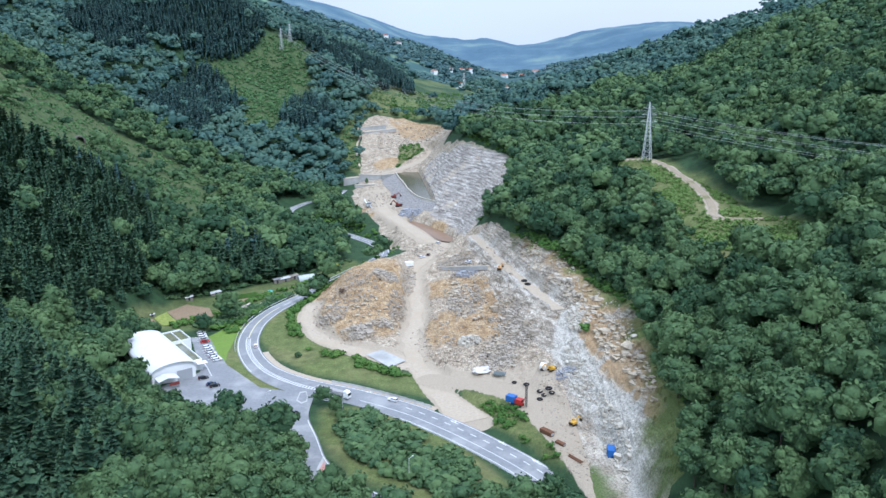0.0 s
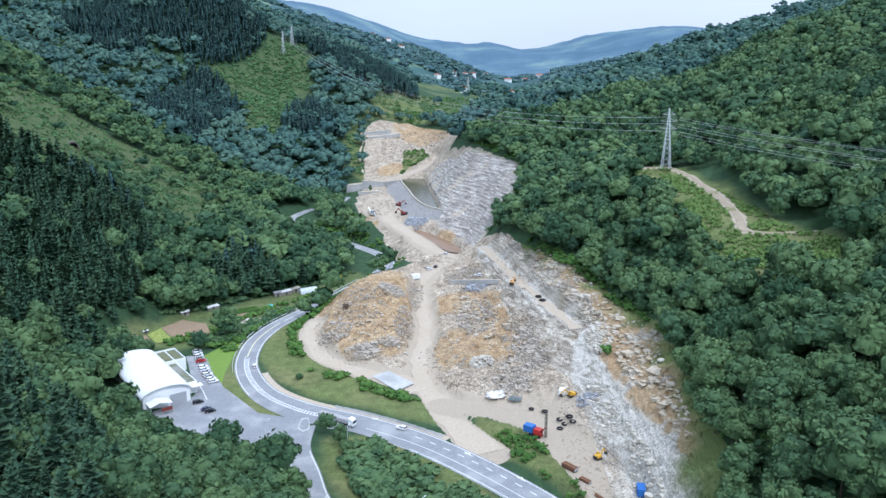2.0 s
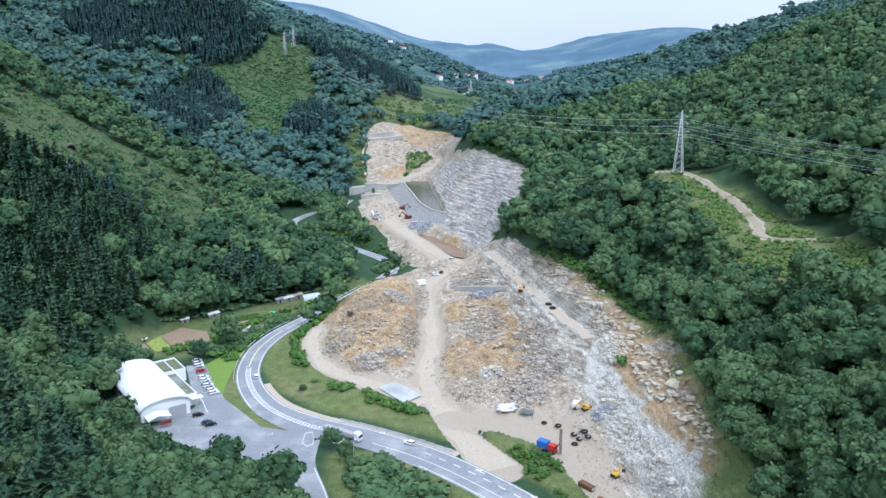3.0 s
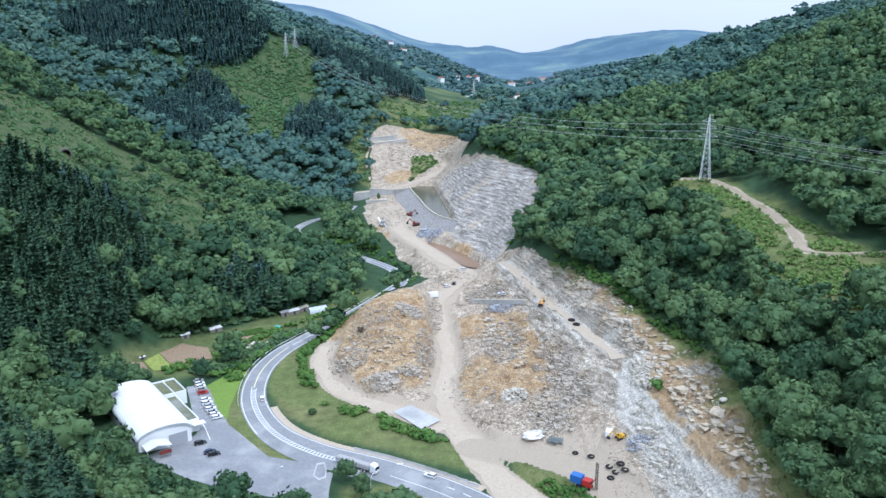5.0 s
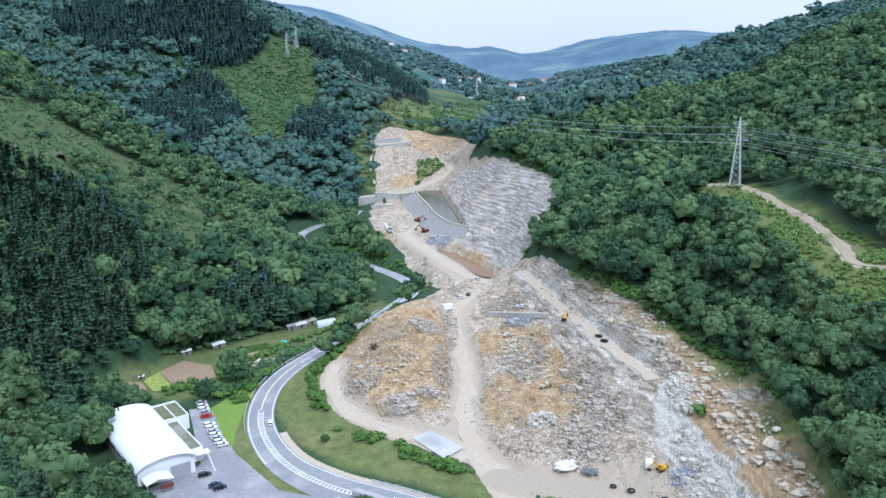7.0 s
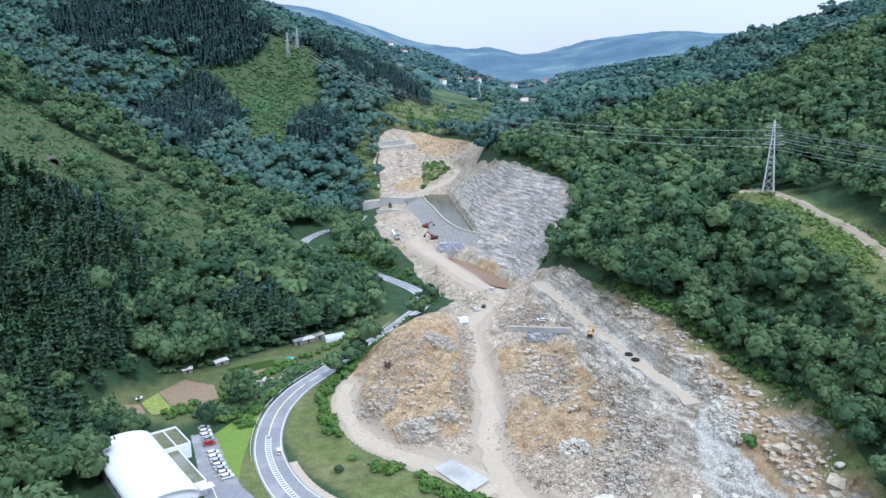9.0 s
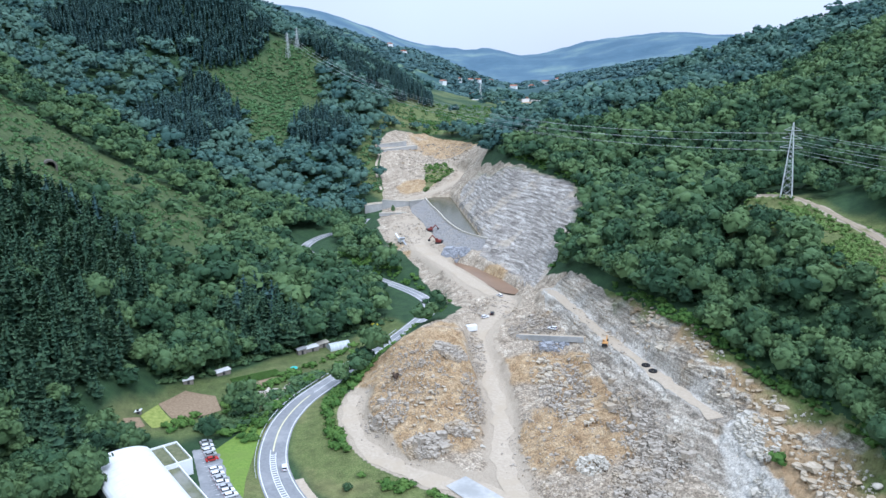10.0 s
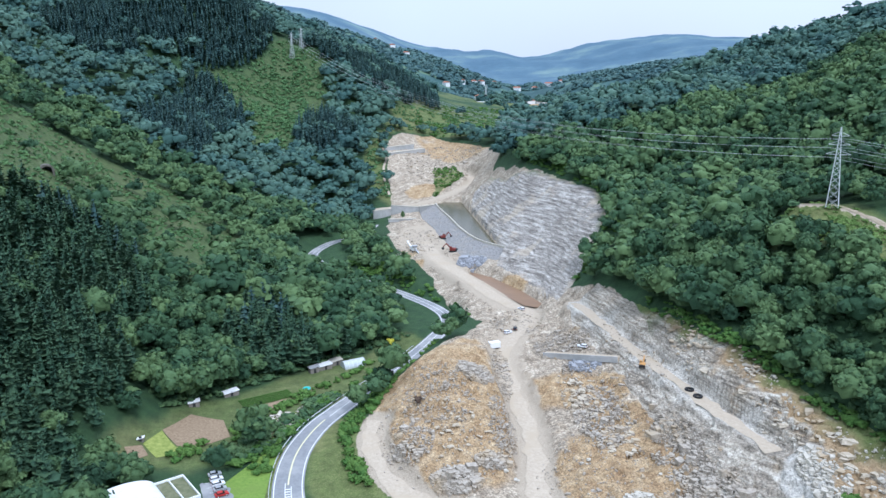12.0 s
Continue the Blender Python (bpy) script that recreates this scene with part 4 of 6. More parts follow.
shrubs([(-104, 352), (-98, 372), (-88, 398), (-66, 437), (-58, 455), (-66, 452), (-92, 412), (-108, 378), (-116, 360)], 210, 3.0, "shrubs", "riverside bushes beside the main road")
shrubs([(-40, 470), (-30, 500), (-48, 545), (-66, 590), (-80, 640), (-100, 640), (-110, 600), (-70, 562), (-36, 525), (-32, 500)], 520, 2.8, "shrubs", "green bushes on the bank above the lower road", 0, SHRUB)
shrubs([(-75, 1010), (-60, 1120), (0, 1200), (150, 1300), (170, 1150), (80, 1020), (-10, 1000)], 700, 3.5, "shrubs", "scrub on the slope above the far pit")
shrubs([(-128, 286), (-108, 274), (-86, 264), (-66, 256), (-62, 246), (-100, 252), (-130, 268)], 240, 4.5, "shrubs", "green bushes below the car park", 0, LEAF)
shrubs([(24, 502), (44, 534), (54, 562), (54, 600), (36, 642), (20, 690), (28, 694), (46, 650), (66, 604), (66, 556), (54, 525), (32, 494)], 420, 2.6, "shrubs", "green scrub round the top of the benched face")
shrubs([(-152, 396), (-122, 426), (-92, 454), (-60, 480), (-66, 486), (-98, 462), (-130, 436), (-158, 402)], 420, 3.0, "shrubs", "bushes along the wood's edge above the gardens", 0, LEAF)
shrubs([(-136, 362), (-120, 376), (-108, 400), (-92, 424), (-76, 448), (-80, 450), (-98, 424), (-114, 402), (-126, 382), (-140, 368)], 330, 2.6, "shrubs", "hedges between the garden plots and the stream")
shrubs([(-128, 362), (-112, 362), (-100, 384), (-84, 410), (-92, 416), (-108, 394)], 130, 3.2, "shrubs", "riverside bushes between gardens and road", 0, LEAF)
shrubs([(76, 180), (84, 300), (68, 366), (46, 440), (50, 480), (100, 470), (112, 440), (110, 380), (112, 310), (170, 260), (120, 170)], 1500, 3.6, "shrubs", "dense undergrowth beneath the hillside trees", 1, LEAF)
shrubs([(-150, 240), (-66, 250), (-130, 280), (-170, 330), (-160, 400), (-120, 440), (-70, 500), (-130, 560), (-200, 480), (-230, 330)], 1100, 3.6, "shrubs", "undergrowth beneath the valley trees", 1, LEAF)
shrubs(PITSIDE, 900, 2.6, "shrubs", "bright scrub on the slope round the far pit", 0, FERN)
shrubs(FARPIT_GREEN, 110, 2.5, "shrubs", "green scrub beside the dam road")


# ---- building blocks ----
def part(name, bm, mat, parent=None, label="", smooth_faces=False):
    """Links a bmesh as one mesh object under a thing or a part."""
    me = bpy.data.meshes.new(name)
    bmesh.ops.recalc_face_normals(bm, faces=bm.faces)
    if smooth_faces:
        for f in bm.faces:
            f.smooth = True
    bm.to_mesh(me)
    bm.free()
    me.materials.append(mat)
    ob = new(name, me)
    if parent is not None:
        ob.parent = parent
    return tagged(ob, label)


def thing(name, m, label, category, group=""):
    ob = new(name)
    ob.matrix_world = m
    return tagged(ob, label, category, group)


def box(bm, x0, x1, y0, y1, z0, z1, bevel=0.0):
    r = bmesh.ops.create_cube(bm, size=1.0, matrix=Matrix.Translation(((x0 + x1) / 2, (y0 + y1) / 2, (z0 + z1) / 2)) @ Matrix.Diagonal((x1 - x0, y1 - y0, z1 - z0, 1)))
    if bevel:
        edges = list({e for v in r["verts"] for e in v.link_edges})
        bmesh.ops.bevel(bm, geom=edges, offset=bevel, segments=2, affect="EDGES")
    return bm


def boxed(*args):
    return box(bmesh.new(), *args)


def prism(bm, outline, y0, y1):
    """A profile in x and z drawn out along y."""
    a = [bm.verts.new((x, y0, z)) for x, z in outline]
    b = [bm.verts.new((x, y1, z)) for x, z in outline]
    bm.faces.new(a), bm.faces.new(b[::-1])
    for k in range(len(a)):
        bm.faces.new((a[k], b[k], b[(k + 1) % len(a)], a[(k + 1) % len(a)]))
    return bm


def beam(bm, a, b, w):
    a, b = Vector(a), Vector(b)
    d = b - a
    m = Matrix.Translation((a + b) / 2) @ d.to_track_quat("Z", "Y").to_matrix().to_4x4() @ Matrix.Diagonal((w, w, d.length, 1))
    bmesh.ops.create_cube(bm, size=1.0, matrix=m)


def disc(bm, r, w, c=(0, 0, 0), axis="Y", n=14, r2=None):
    rot = Matrix.Rotation(math.pi / 2, 4, {"Y": "X", "X": "Y", "Z": "Z"}[axis]) if axis != "Z" else Matrix()
    bmesh.ops.create_cone(bm, cap_ends=True, segments=n, radius1=r, radius2=r if r2 is None else r2, depth=w, matrix=Matrix.Translation(c) @ rot)
    return bm


def ring(bm, r, tube, c=(0, 0, 0), n=16, k=8):
    rows = []
    for i in range(n):
        a = 2 * math.pi * i / n
        rows.append([bm.verts.new((c[0] + math.cos(a) * (r + tube * math.cos(b)), c[1] + math.sin(a) * (r + tube * math.cos(b)), c[2] + tube * math.sin(b))) for b in np.arange(k) * 2 * math.pi / k])
    for i in range(n):
        p, q = rows[i], rows[(i + 1) % n]
        for j in range(k):
            bm.faces.new((p[j], q[j], q[(j + 1) % k], p[(j + 1) % k]))
    return bm


def plate(name, loop, z, mat, label, category, kind="structure", follow=False):
    """A flat sheet over a loop of the plan; follow: lies on the ground."""
    bm = bmesh.new()
    f = bm.faces.new([bm.verts.new((px, py, z)) for px, py in loop])
    if f.calc_area() and f.normal.z < 0:
        f.normal_flip()
    bmesh.ops.triangulate(bm, faces=[f])
    if follow:
        for _ in range(4):
            bmesh.ops.subdivide_edges(bm, edges=[e for e in bm.edges if e.calc_length() > 3], cuts=1)
            bmesh.ops.triangulate(bm, faces=bm.faces)
        co = np.array([v.co[:] for v in bm.verts])
        for v, h in zip(bm.verts, height(co[:, 0], co[:, 1])):
            v.co.z = h + z
    me = bpy.data.meshes.new(name)
    bm.normal_update()
    bm.to_mesh(me)
    bm.free()
    me.materials.append(mat)
    return tagged(new(name, me), label, category, kind=kind)


CONCRETE = surface("concrete", (0.38, 0.38, 0.36), (0.52, 0.51, 0.49), 0.6, 0.9, 0.2, 0.05, (0.33, 0.33, 0.31))
WHITE = paint("white_coating", (0.82, 0.83, 0.82), 0.45, wear=0.12)
GREY = paint("grey_paint", (0.38, 0.39, 0.40), 0.5)
STEEL = surface("galvanised_steel", (0.58, 0.61, 0.61), (0.72, 0.75, 0.75), 2.0, 0.6, 0.0, patch=(0.52, 0.54, 0.54))
DARK = paint("dark_metal_and_tunnel_dark", (0.035, 0.036, 0.038), 0.5)
RUBBER = surface("rubber", (0.015, 0.015, 0.016), (0.04, 0.04, 0.04), 4.0, 0.9, 0.2, 0.02)
GLASS_DARK = paint("tinted_glass", (0.02, 0.025, 0.03), 0.08, wear=0.05)
RED = paint("red_paint", (0.42, 0.035, 0.03), 0.45)
BLUE = paint("blue_paint", (0.035, 0.14, 0.42), 0.45)
YELLOW = paint("yellow_paint", (0.62, 0.36, 0.04), 0.5)
RUST = surface("rusty_steel", (0.10, 0.045, 0.025), (0.22, 0.11, 0.06), 2.5, 0.9, 0.3, 0.03)
SILVER = paint("silver_paint", (0.50, 0.51, 0.52), 0.35, 0.4)
BLACK = paint("black_paint", (0.02, 0.021, 0.024), 0.3)
TILE_RED = surface("clay_roof", (0.28, 0.10, 0.06), (0.42, 0.18, 0.11), 1.5)
ROOF_MOSS = surface("mossy_roof_felt", (0.085, 0.10, 0.045), (0.20, 0.20, 0.12), 0.5, 0.95, 0.3, 0.05, (0.26, 0.26, 0.23))
ROCK = surface("broken_rock", (0.222, 0.192, 0.152), (0.525, 0.468, 0.386), 0.9, 0.95, 0.6, 0.3, (0.404, 0.325, 0.221))
ROCK_BLUE = surface("blue_grey_rock", (0.215, 0.22, 0.23), (0.44, 0.445, 0.46), 1.2, 0.95, 0.5, 0.2)
LIMESTONE = surface("pale_limestone", (0.384, 0.352, 0.287), (0.616, 0.571, 0.483), 1.0, 0.95, 0.5, 0.2)


def cut_rock(name, cols, soil, lo, hi):
    """Quarried rock face: bedding, cracks and streaks, with soil showing above."""
    m, n, l, b = material(name, 0.95)
    p = where(n)
    scale = n.new("ShaderNodeMapping")
    scale.inputs["Scale"].default_value = (0.07, 0.07, 1.0)
    l.new(p, scale.inputs["Vector"])
    beds = noise_node(n, l, 1.0, 9, 0.72, scale.outputs["Vector"])
    fine = noise_node(n, l, 1.3, 9, 0.75, p)
    wide = noise_node(n, l, 0.05, 5, 0.6, p)
    col = ramp_node(n, l, beds, [(0.36, cols[0]), (0.46, cols[1]), (0.54, cols[2]), (0.66, cols[3])])
    col = mix_node(n, l, 0.7, col, ramp_node(n, l, fine, [(0.36, (0.15, 0.15, 0.15)), (0.64, (0.88, 0.88, 0.88))]), "OVERLAY")
    earth = n.new("ShaderNodeAttribute")
    earth.attribute_name = "earth"
    sum_ = n.new("ShaderNodeMath")
    sum_.operation = "ADD"
    l.new(earth.outputs["Fac"], sum_.inputs[0])
    l.new(wide, sum_.inputs[1])
    col = mix_node(n, l, map_node(n, l, sum_.outputs[0], lo, hi, 0.0, 0.9), col, ramp_node(n, l, fine, [(0.3, soil), (0.7, tuple(min(1, c * 1.7) for c in soil))]))
    chalk = n.new("ShaderNodeAttribute")
    chalk.attribute_name = "chalk"
    col = mix_node(n, l, chalk.outputs["Fac"], col, ramp_node(n, l, fine, [(0.36, (0.273, 0.254, 0.216)), (0.5, (0.556, 0.527, 0.460)), (0.66, (0.788, 0.754, 0.672))]))
    green = n.new("ShaderNodeAttribute")
    green.attribute_name = "green"
    col = mix_node(n, l, green.outputs["Fac"], col, ramp_node(n, l, fine, [(0.3, (0.07, 0.11, 0.03)), (0.7, (0.15, 0.20, 0.06))]))
    l.new(col, b.inputs["Base Color"])
    bump_node(n, l, fine, b, 0.9, 0.8)
    return m


CUT_NEAR = cut_rock("blasted_rock_face", ((0.151, 0.128, 0.097), (0.318, 0.274, 0.213), (0.449, 0.399, 0.320), (0.646, 0.591, 0.488)), (0.303, 0.212, 0.115), 0.58, 0.72)
CUT_STEP = cut_rock("benched_rock_face", ((0.13, 0.115, 0.098), (0.27, 0.245, 0.212), (0.39, 0.36, 0.315), (0.60, 0.565, 0.51)), (0.34, 0.29, 0.225), 0.56, 0.70)


def cells(x, y, size, seed):
    """A random level and edge distance for each irregular cell of the plan."""
    u, v = x / size, y / size
    best, level = np.full(np.shape(x), 9.0), np.zeros(np.shape(x))
    for a in (-1, 0, 1):
        for b in (-1, 0, 1):
            i, j = np.floor(u) + a, np.floor(v) + b
            h = np.abs(np.sin(i * 127.1 + j * 311.7 + seed) * 43758.5453) % 1
            g = np.abs(np.sin(i * 269.5 + j * 183.3 + seed) * 28001.8384) % 1
            d = np.hypot(u - i - h, v - j - g)
            near = d < best
            best, level = np.where(near, d, best), np.where(near, (h * 7.31 + g * 3.7) % 1, level)
    return level, best


def rock_patch(name, loop, step, shape, zones, mat, label):
    """A finely broken rock surface over a loop of the plan."""
    p = np.array(loop, float)
    lo, hi = p.min(0) - 2, p.max(0) + 2
    xs, ys = np.arange(lo[0], hi[0], step), np.arange(lo[1], hi[1], step)
    x, y = np.meshgrid(xs, ys)
    d = inside(x.ravel(), y.ravel(), loop) + fbm(x.ravel(), y.ravel(), 6, 3, 12) * 1.5
    z = height(x.ravel(), y.ravel())
    z = shape(x.ravel(), y.ravel(), z, d)
    z -= (1 - smooth(-2.0, 2.5, d)) * 0.9
    i = np.arange(x.size).reshape(x.shape)
    f = np.stack([i[:-1, :-1], i[:-1, 1:], i[1:, 1:], i[1:, :-1]], -1).reshape(-1, 4)
    f = f[(d[f] > -1.2).all(1)]
    used = np.unique(f)
    new_id = np.zeros(x.size, int)
    new_id[used] = np.arange(len(used))
    v = np.column_stack([x.ravel(), y.ravel(), z])[used]
    me = mesh_from(name, v, new_id[f], (mat,), False)
    if mat is GROUND:
        zone_attributes(me, v[:, 0], v[:, 1])
        return tagged(new(name, me), label, "spoil heap", kind="structure")
    for key, values in zip(("earth", "chalk", "green"), zones(v[:, 0], v[:, 1], v[:, 2])):
        me.attributes.new(key, "FLOAT", "POINT").data.foreach_set("value", values.astype(np.float32))
    return tagged(new(name, me), label, "rock face", kind="structure")


CHALK = rounded([(57, 175, 0), (60, 195, 0), (60.5, 222, 0), (57, 250, 0), (54, 276, 0), (52, 300, 0), (55, 318, 0), (60, 328, 0)])


def near_zones(x, y, z):
    d, _ = near_line(x, y, CHALK)
    wob = fbm(x, y, 9, 3, 52)
    chalk = 0.9 * (1 - smooth(3.5, 7.0, d + wob * 3))
    ramp, _ = near_line(x, y, RAMP)
    chalk = np.maximum(chalk, 0.6 * (1 - smooth(3, 8, ramp + wob * 4)) * smooth(325, 350, y))
    edge = -inside(x, y, QUARRY)
    above = smooth(4, 8, x - np.interp(y, CHALK[:, 1], CHALK[:, 0])) * (y < 340) + smooth(9, 15, ramp) * (y >= 340) * (x > 40)
    earth = 0.35 * above * smooth(-0.5, 0.3, wob + 0.2)
    green = smooth(-7, 2, edge + wob * 7) * (x > 40)
    return earth, chalk * (1 - green), green * 0.95


def step_zones(x, y, z):
    edge = -inside(x, y, STEPPED) + fbm(x, y, 9, 3, 53) * 3
    return 0.12 * smooth(-8, 0, edge), 0 * x, smooth(-5, 1, edge) * smooth(40, 50, z) * 0.7


def near_cut(x, y, z, d):
    near, e = near_line(x, y, RAMP)
    flat = 1 - smooth(2.2, 4.0, near)
    a, ed = cells(x, y + z, 5.5, 1.7)
    b, _ = cells(x + 3 * a, y + z, 2.1, 9.2)
    ledge = (a - 0.5) * 1.9 + (b - 0.5) * 0.7 + fbm(x, y, 2.6, 3, 4) * 0.2
    rough = smooth(5, 9, z) * smooth(-1, 5, d)
    beds = 2.3
    t = (z + 0.22 * x + fbm(x, y, 14, 3, 19) * 1.2) / beds
    k = np.floor(t)
    z = z + 0.6 * ((k + smooth(0.3, 1.0, t - k)) - t) * beds * rough * (1 - flat)
    return z + ledge * rough * (1 - flat) - 0.05


def stepped_cut(x, y, z, d):
    h = 2.0 + 0.0 * z
    t = (z + fbm(x, y, 40, 3, 31) * 1.0 + 0.03 * (y - 560)) / h
    k = np.floor(t)
    s = smooth(0.4, 1.0, t - k)
    a, _ = cells(x, y, 3.4, 5.1)
    bench = smooth(-0.5, 0.3, fbm(x, y, 20, 3, 37))
    return z + (k + s - t) * h * smooth(0, 5, d) * (0.55 + 0.45 * bench) + (a - 0.5) * 0.45 + fbm(x, y, 3, 3, 8) * 0.3


rock_patch("rock_face", CUTFACE, 0.55, near_cut, near_zones, CUT_NEAR, "blasted grey rock face above the quarry yard")
def heap_shape(x, y, z, d):
    """Tipped rock and soil: gullies, slabs and loose lumps, level where vehicles drive."""
    calm = np.ones(len(x))
    for line in (HAUL, LOOP, YARD):
        near, e = near_line(x, y, line)
        calm = np.minimum(calm, smooth(e[:, 1] / 2 + 1.0, e[:, 1] / 2 + 6.0, near))
    calm = calm * smooth(-1, 3, d)
    slab, _ = cells(x + 0.4 * y, y - 0.3 * x, 4.6, 3.3)
    lump, _ = cells(x, y, 1.7, 8.8)
    where_slab = smooth(0.0, 0.4, fbm(x, y, 22, 3, 71))
    where_lump = smooth(-0.15, 0.3, fbm(x, y, 15, 3, 73))
    gully = np.abs(fbm(x, y, 13, 4, 75))
    z = z + calm * ((slab - 0.5) * 1.5 * where_slab + (lump - 0.5) * 0.8 * where_lump - (0.25 - np.minimum(gully, 0.25)) * 3.0 + fbm(x, y, 2.4, 2, 77) * 0.22)
    return z - 0.05


rock_patch("spoil_heap", HEAPS, 0.7, heap_shape, None, GROUND, "tipped heaps of ochre soil and broken grey rock")
rock_patch("rock_face", STEPPED, 0.65, stepped_cut, step_zones, CUT_STEP, "grey benched rock face above the lake")


# ---- rubble ----
def rubble(name, label, spots, mat, flat=0.8):
    """spots: rows of x, y, spread across, spread along, count, size, heap height."""
    rows = []
    for cx, cy, ax, ay, count, size, heap in spots:
        count = int(count * 2.2)
        a, q = rng.uniform(0, 2 * math.pi, count), np.sqrt(rng.uniform(0, 1, count))
        px, py = cx + np.cos(a) * q * ax, cy + np.sin(a) * q * ay
        s = size * 0.5 * rng.lognormal(0, 0.5, count)
        rows.append(np.column_stack([px, py, height(px, py) + heap * (1 - q) * rng.uniform(0.6, 1, count) + s * 0.15, s, s * flat, np.zeros(count)]))
    return planted(name, label, "rubble", BLOCKS, np.vstack(rows), mat)


rubble("rubble", "heaps of broken grey rock on the spoil slopes", ((-32, 406, 7, 8, 420, 0.75, 2.0), (-41, 343, 8, 6, 480, 0.7, 1.5), (-29, 353, 6, 4, 240, 0.6, 1.0), (24, 312, 8, 14, 420, 0.7, 0.8), (34, 325, 9, 12, 320, 0.7, 0.4),
        (-20, 425, 4, 24, 260, 0.5, 0.2), (-24, 375, 5, 20, 220, 0.5, 0.2), (30, 350, 8, 20, 300, 0.6, 0.3), (12, 380, 10, 22, 360, 0.6, 0.3), (8, 445, 12, 16, 300, 0.6, 0.4), (-56, 362, 8, 10, 160, 0.6, 0.3), (-46, 388, 14, 22, 300, 0.45, 0.1)), ROCK)
rubble("rubble", "loose stones strewn over the quarry floor", ((10, 340, 26, 34, 500, 0.38, 0), (20, 400, 20, 50, 500, 0.42, 0), (44, 250, 8, 40, 280, 0.35, 0), (-45, 375, 24, 40, 420, 0.35, 0), (-8, 480, 14, 16, 160, 0.5, 0), (-60, 640, 16, 40, 300, 0.5, 0), (-40, 900, 40, 80, 420, 1.0, 0)), ROCK)
rubble("rubble", "heap of pale limestone blocks at the foot of the cutting", ((12, 326, 5, 5, 150, 0.6, 0.8), (53, 276, 4, 26, 170, 0.6, 0.3), (57, 232, 3, 24, 130, 0.6, 0.3), (60, 318, 5, 12, 200, 0.7, 0.3), (72, 300, 5, 30, 110, 0.45, 0), (60, 352, 6, 20, 110, 0.45, 0)), LIMESTONE)
CREAM = surface("cream_limestone", (0.33, 0.275, 0.195), (0.60, 0.53, 0.415), 0.8, 0.95, 0.5, 0.2, (0.38, 0.29, 0.18))
rubble("rubble", "cream rock slabs breaking through the ochre slope", ((70, 250, 3.5, 22, 46, 1.5, 0), (68, 290, 5, 24, 50, 1.4, 0), (66, 328, 6, 16, 36, 1.3, 0), (58, 362, 5, 22, 60, 1.1, 0), (48, 402, 5, 24, 60, 1.0, 0), (8, 395, 8, 14, 40, 1.2, 0), (14, 362, 7, 12, 36, 1.2, 0), (-40, 372, 16, 16, 30, 0.9, 0)), CREAM, 0.32)
rubble("rubble", "heap of blue-grey rock below the dam", ((-25, 580, 9, 10, 620, 0.75, 2.2), (49, 282, 4, 4, 90, 0.55, 0.6), (14, 420, 7, 7, 160, 0.6, 0.3)), ROCK_BLUE)
rubble("rubble", "stones along the stream bed", ((-106, 392, 6, 9, 150, 0.55, 0.1), (-112, 382, 4, 5, 70, 0.5, 0.1), (-98, 402, 4, 5, 70, 0.5, 0.1)), LIMESTONE)

plate("concrete_pad", [(-35, 322.5), (-28.5, 328.5), (-16.8, 315), (-23.5, 307.5)], 1.35, CONCRETE, "worn pale concrete slab beside the spoil track", "concrete slab")

# single boulders that stand out
BOULDER = []
for k in range(4):
    v, f = ICO[2]
    a = v * (1 + 0.22 * rng.normal(size=(len(v), 1)).clip(-1.2, 1.2)) * rng.uniform(0.7, 1.0, 3)
    BOULDER.append(mesh_from("boulder", a, f, (LIMESTONE,), False))
for bx, by, bs in ((-22, 346, 1.7), (-25, 349, 1.3), (17, 299, 2.0), (14, 297, 1.6), (19, 301, 1.5), (62, 322, 1.6), (66, 316, 1.8), (70, 308, 1.7), (73, 290, 1.6), (75, 280, 1.8), (70, 330, 1.5), (64, 352, 1.6), (58, 368, 1.5), (50, 388, 1.4), (-6, 330, 1.1), (2, 352, 1.2), (8, 366, 1.3), (22, 340, 1.2), (30, 300, 1.1), (36, 312, 1.2)):
    ob = new("boulder", BOULDER[int(rng.integers(0, 4))])
    ob.matrix_world = pose(bx, by, zat(bx, by) + bs * 0.15, 0, 0, rng.uniform(0, 360)) @ Matrix.Diagonal((bs * 0.65, bs * 0.8, bs * 0.5, 1))
    tagged(ob, "pale angular limestone boulder on bare quarry ground", "boulder", "boulders in the quarry")
for bx, by, bs, mat, words in ((-54, 385.5, 2.2, "brown", "dark brown dead bush on the spoil heap"), (60, 303, 3.2, "green", "bright green bush on the rock face"), (-69, 472, 2.6, "yellow", "yellow-flowering bush beside the gardens")):
    v, f, t = SPRIG[1]
    m2 = SHRUB if mat == "green" else foliage(mat + "_bush", (0.05, 0.035, 0.025), (0.08, 0.055, 0.04), (0.13, 0.09, 0.06)) if mat == "brown" else foliage("broom_flowers", (0.25, 0.26, 0.02), (0.42, 0.40, 0.04), (0.60, 0.55, 0.08))
    ob = new("bush", with_tint(mesh_from("bush", v, f, (m2,), False), t))
    ob.matrix_world = pose(bx, by, zat(bx, by) + bs * 0.5) @ Matrix.Diagonal((bs, bs, bs * 0.8, 1))
    tagged(ob, words, "bush")


# ---- dam and lake ----
def water(name, col, rough):
    m, n, l, b = material(name, rough)
    f = noise_node(n, l, 0.08, 5, 0.6, where(n))
    l.new(ramp_node(n, l, f, [(0.3, col), (0.7, tuple(c * 1.25 for c in col))]), b.inputs["Base Color"])
    b.inputs["Specular IOR Level"].default_value = 0.12
    bump_node(n, l, noise_node(n, l, 1.2, 3, 0.5, where(n)), b, 0.08, 0.05)
    return m


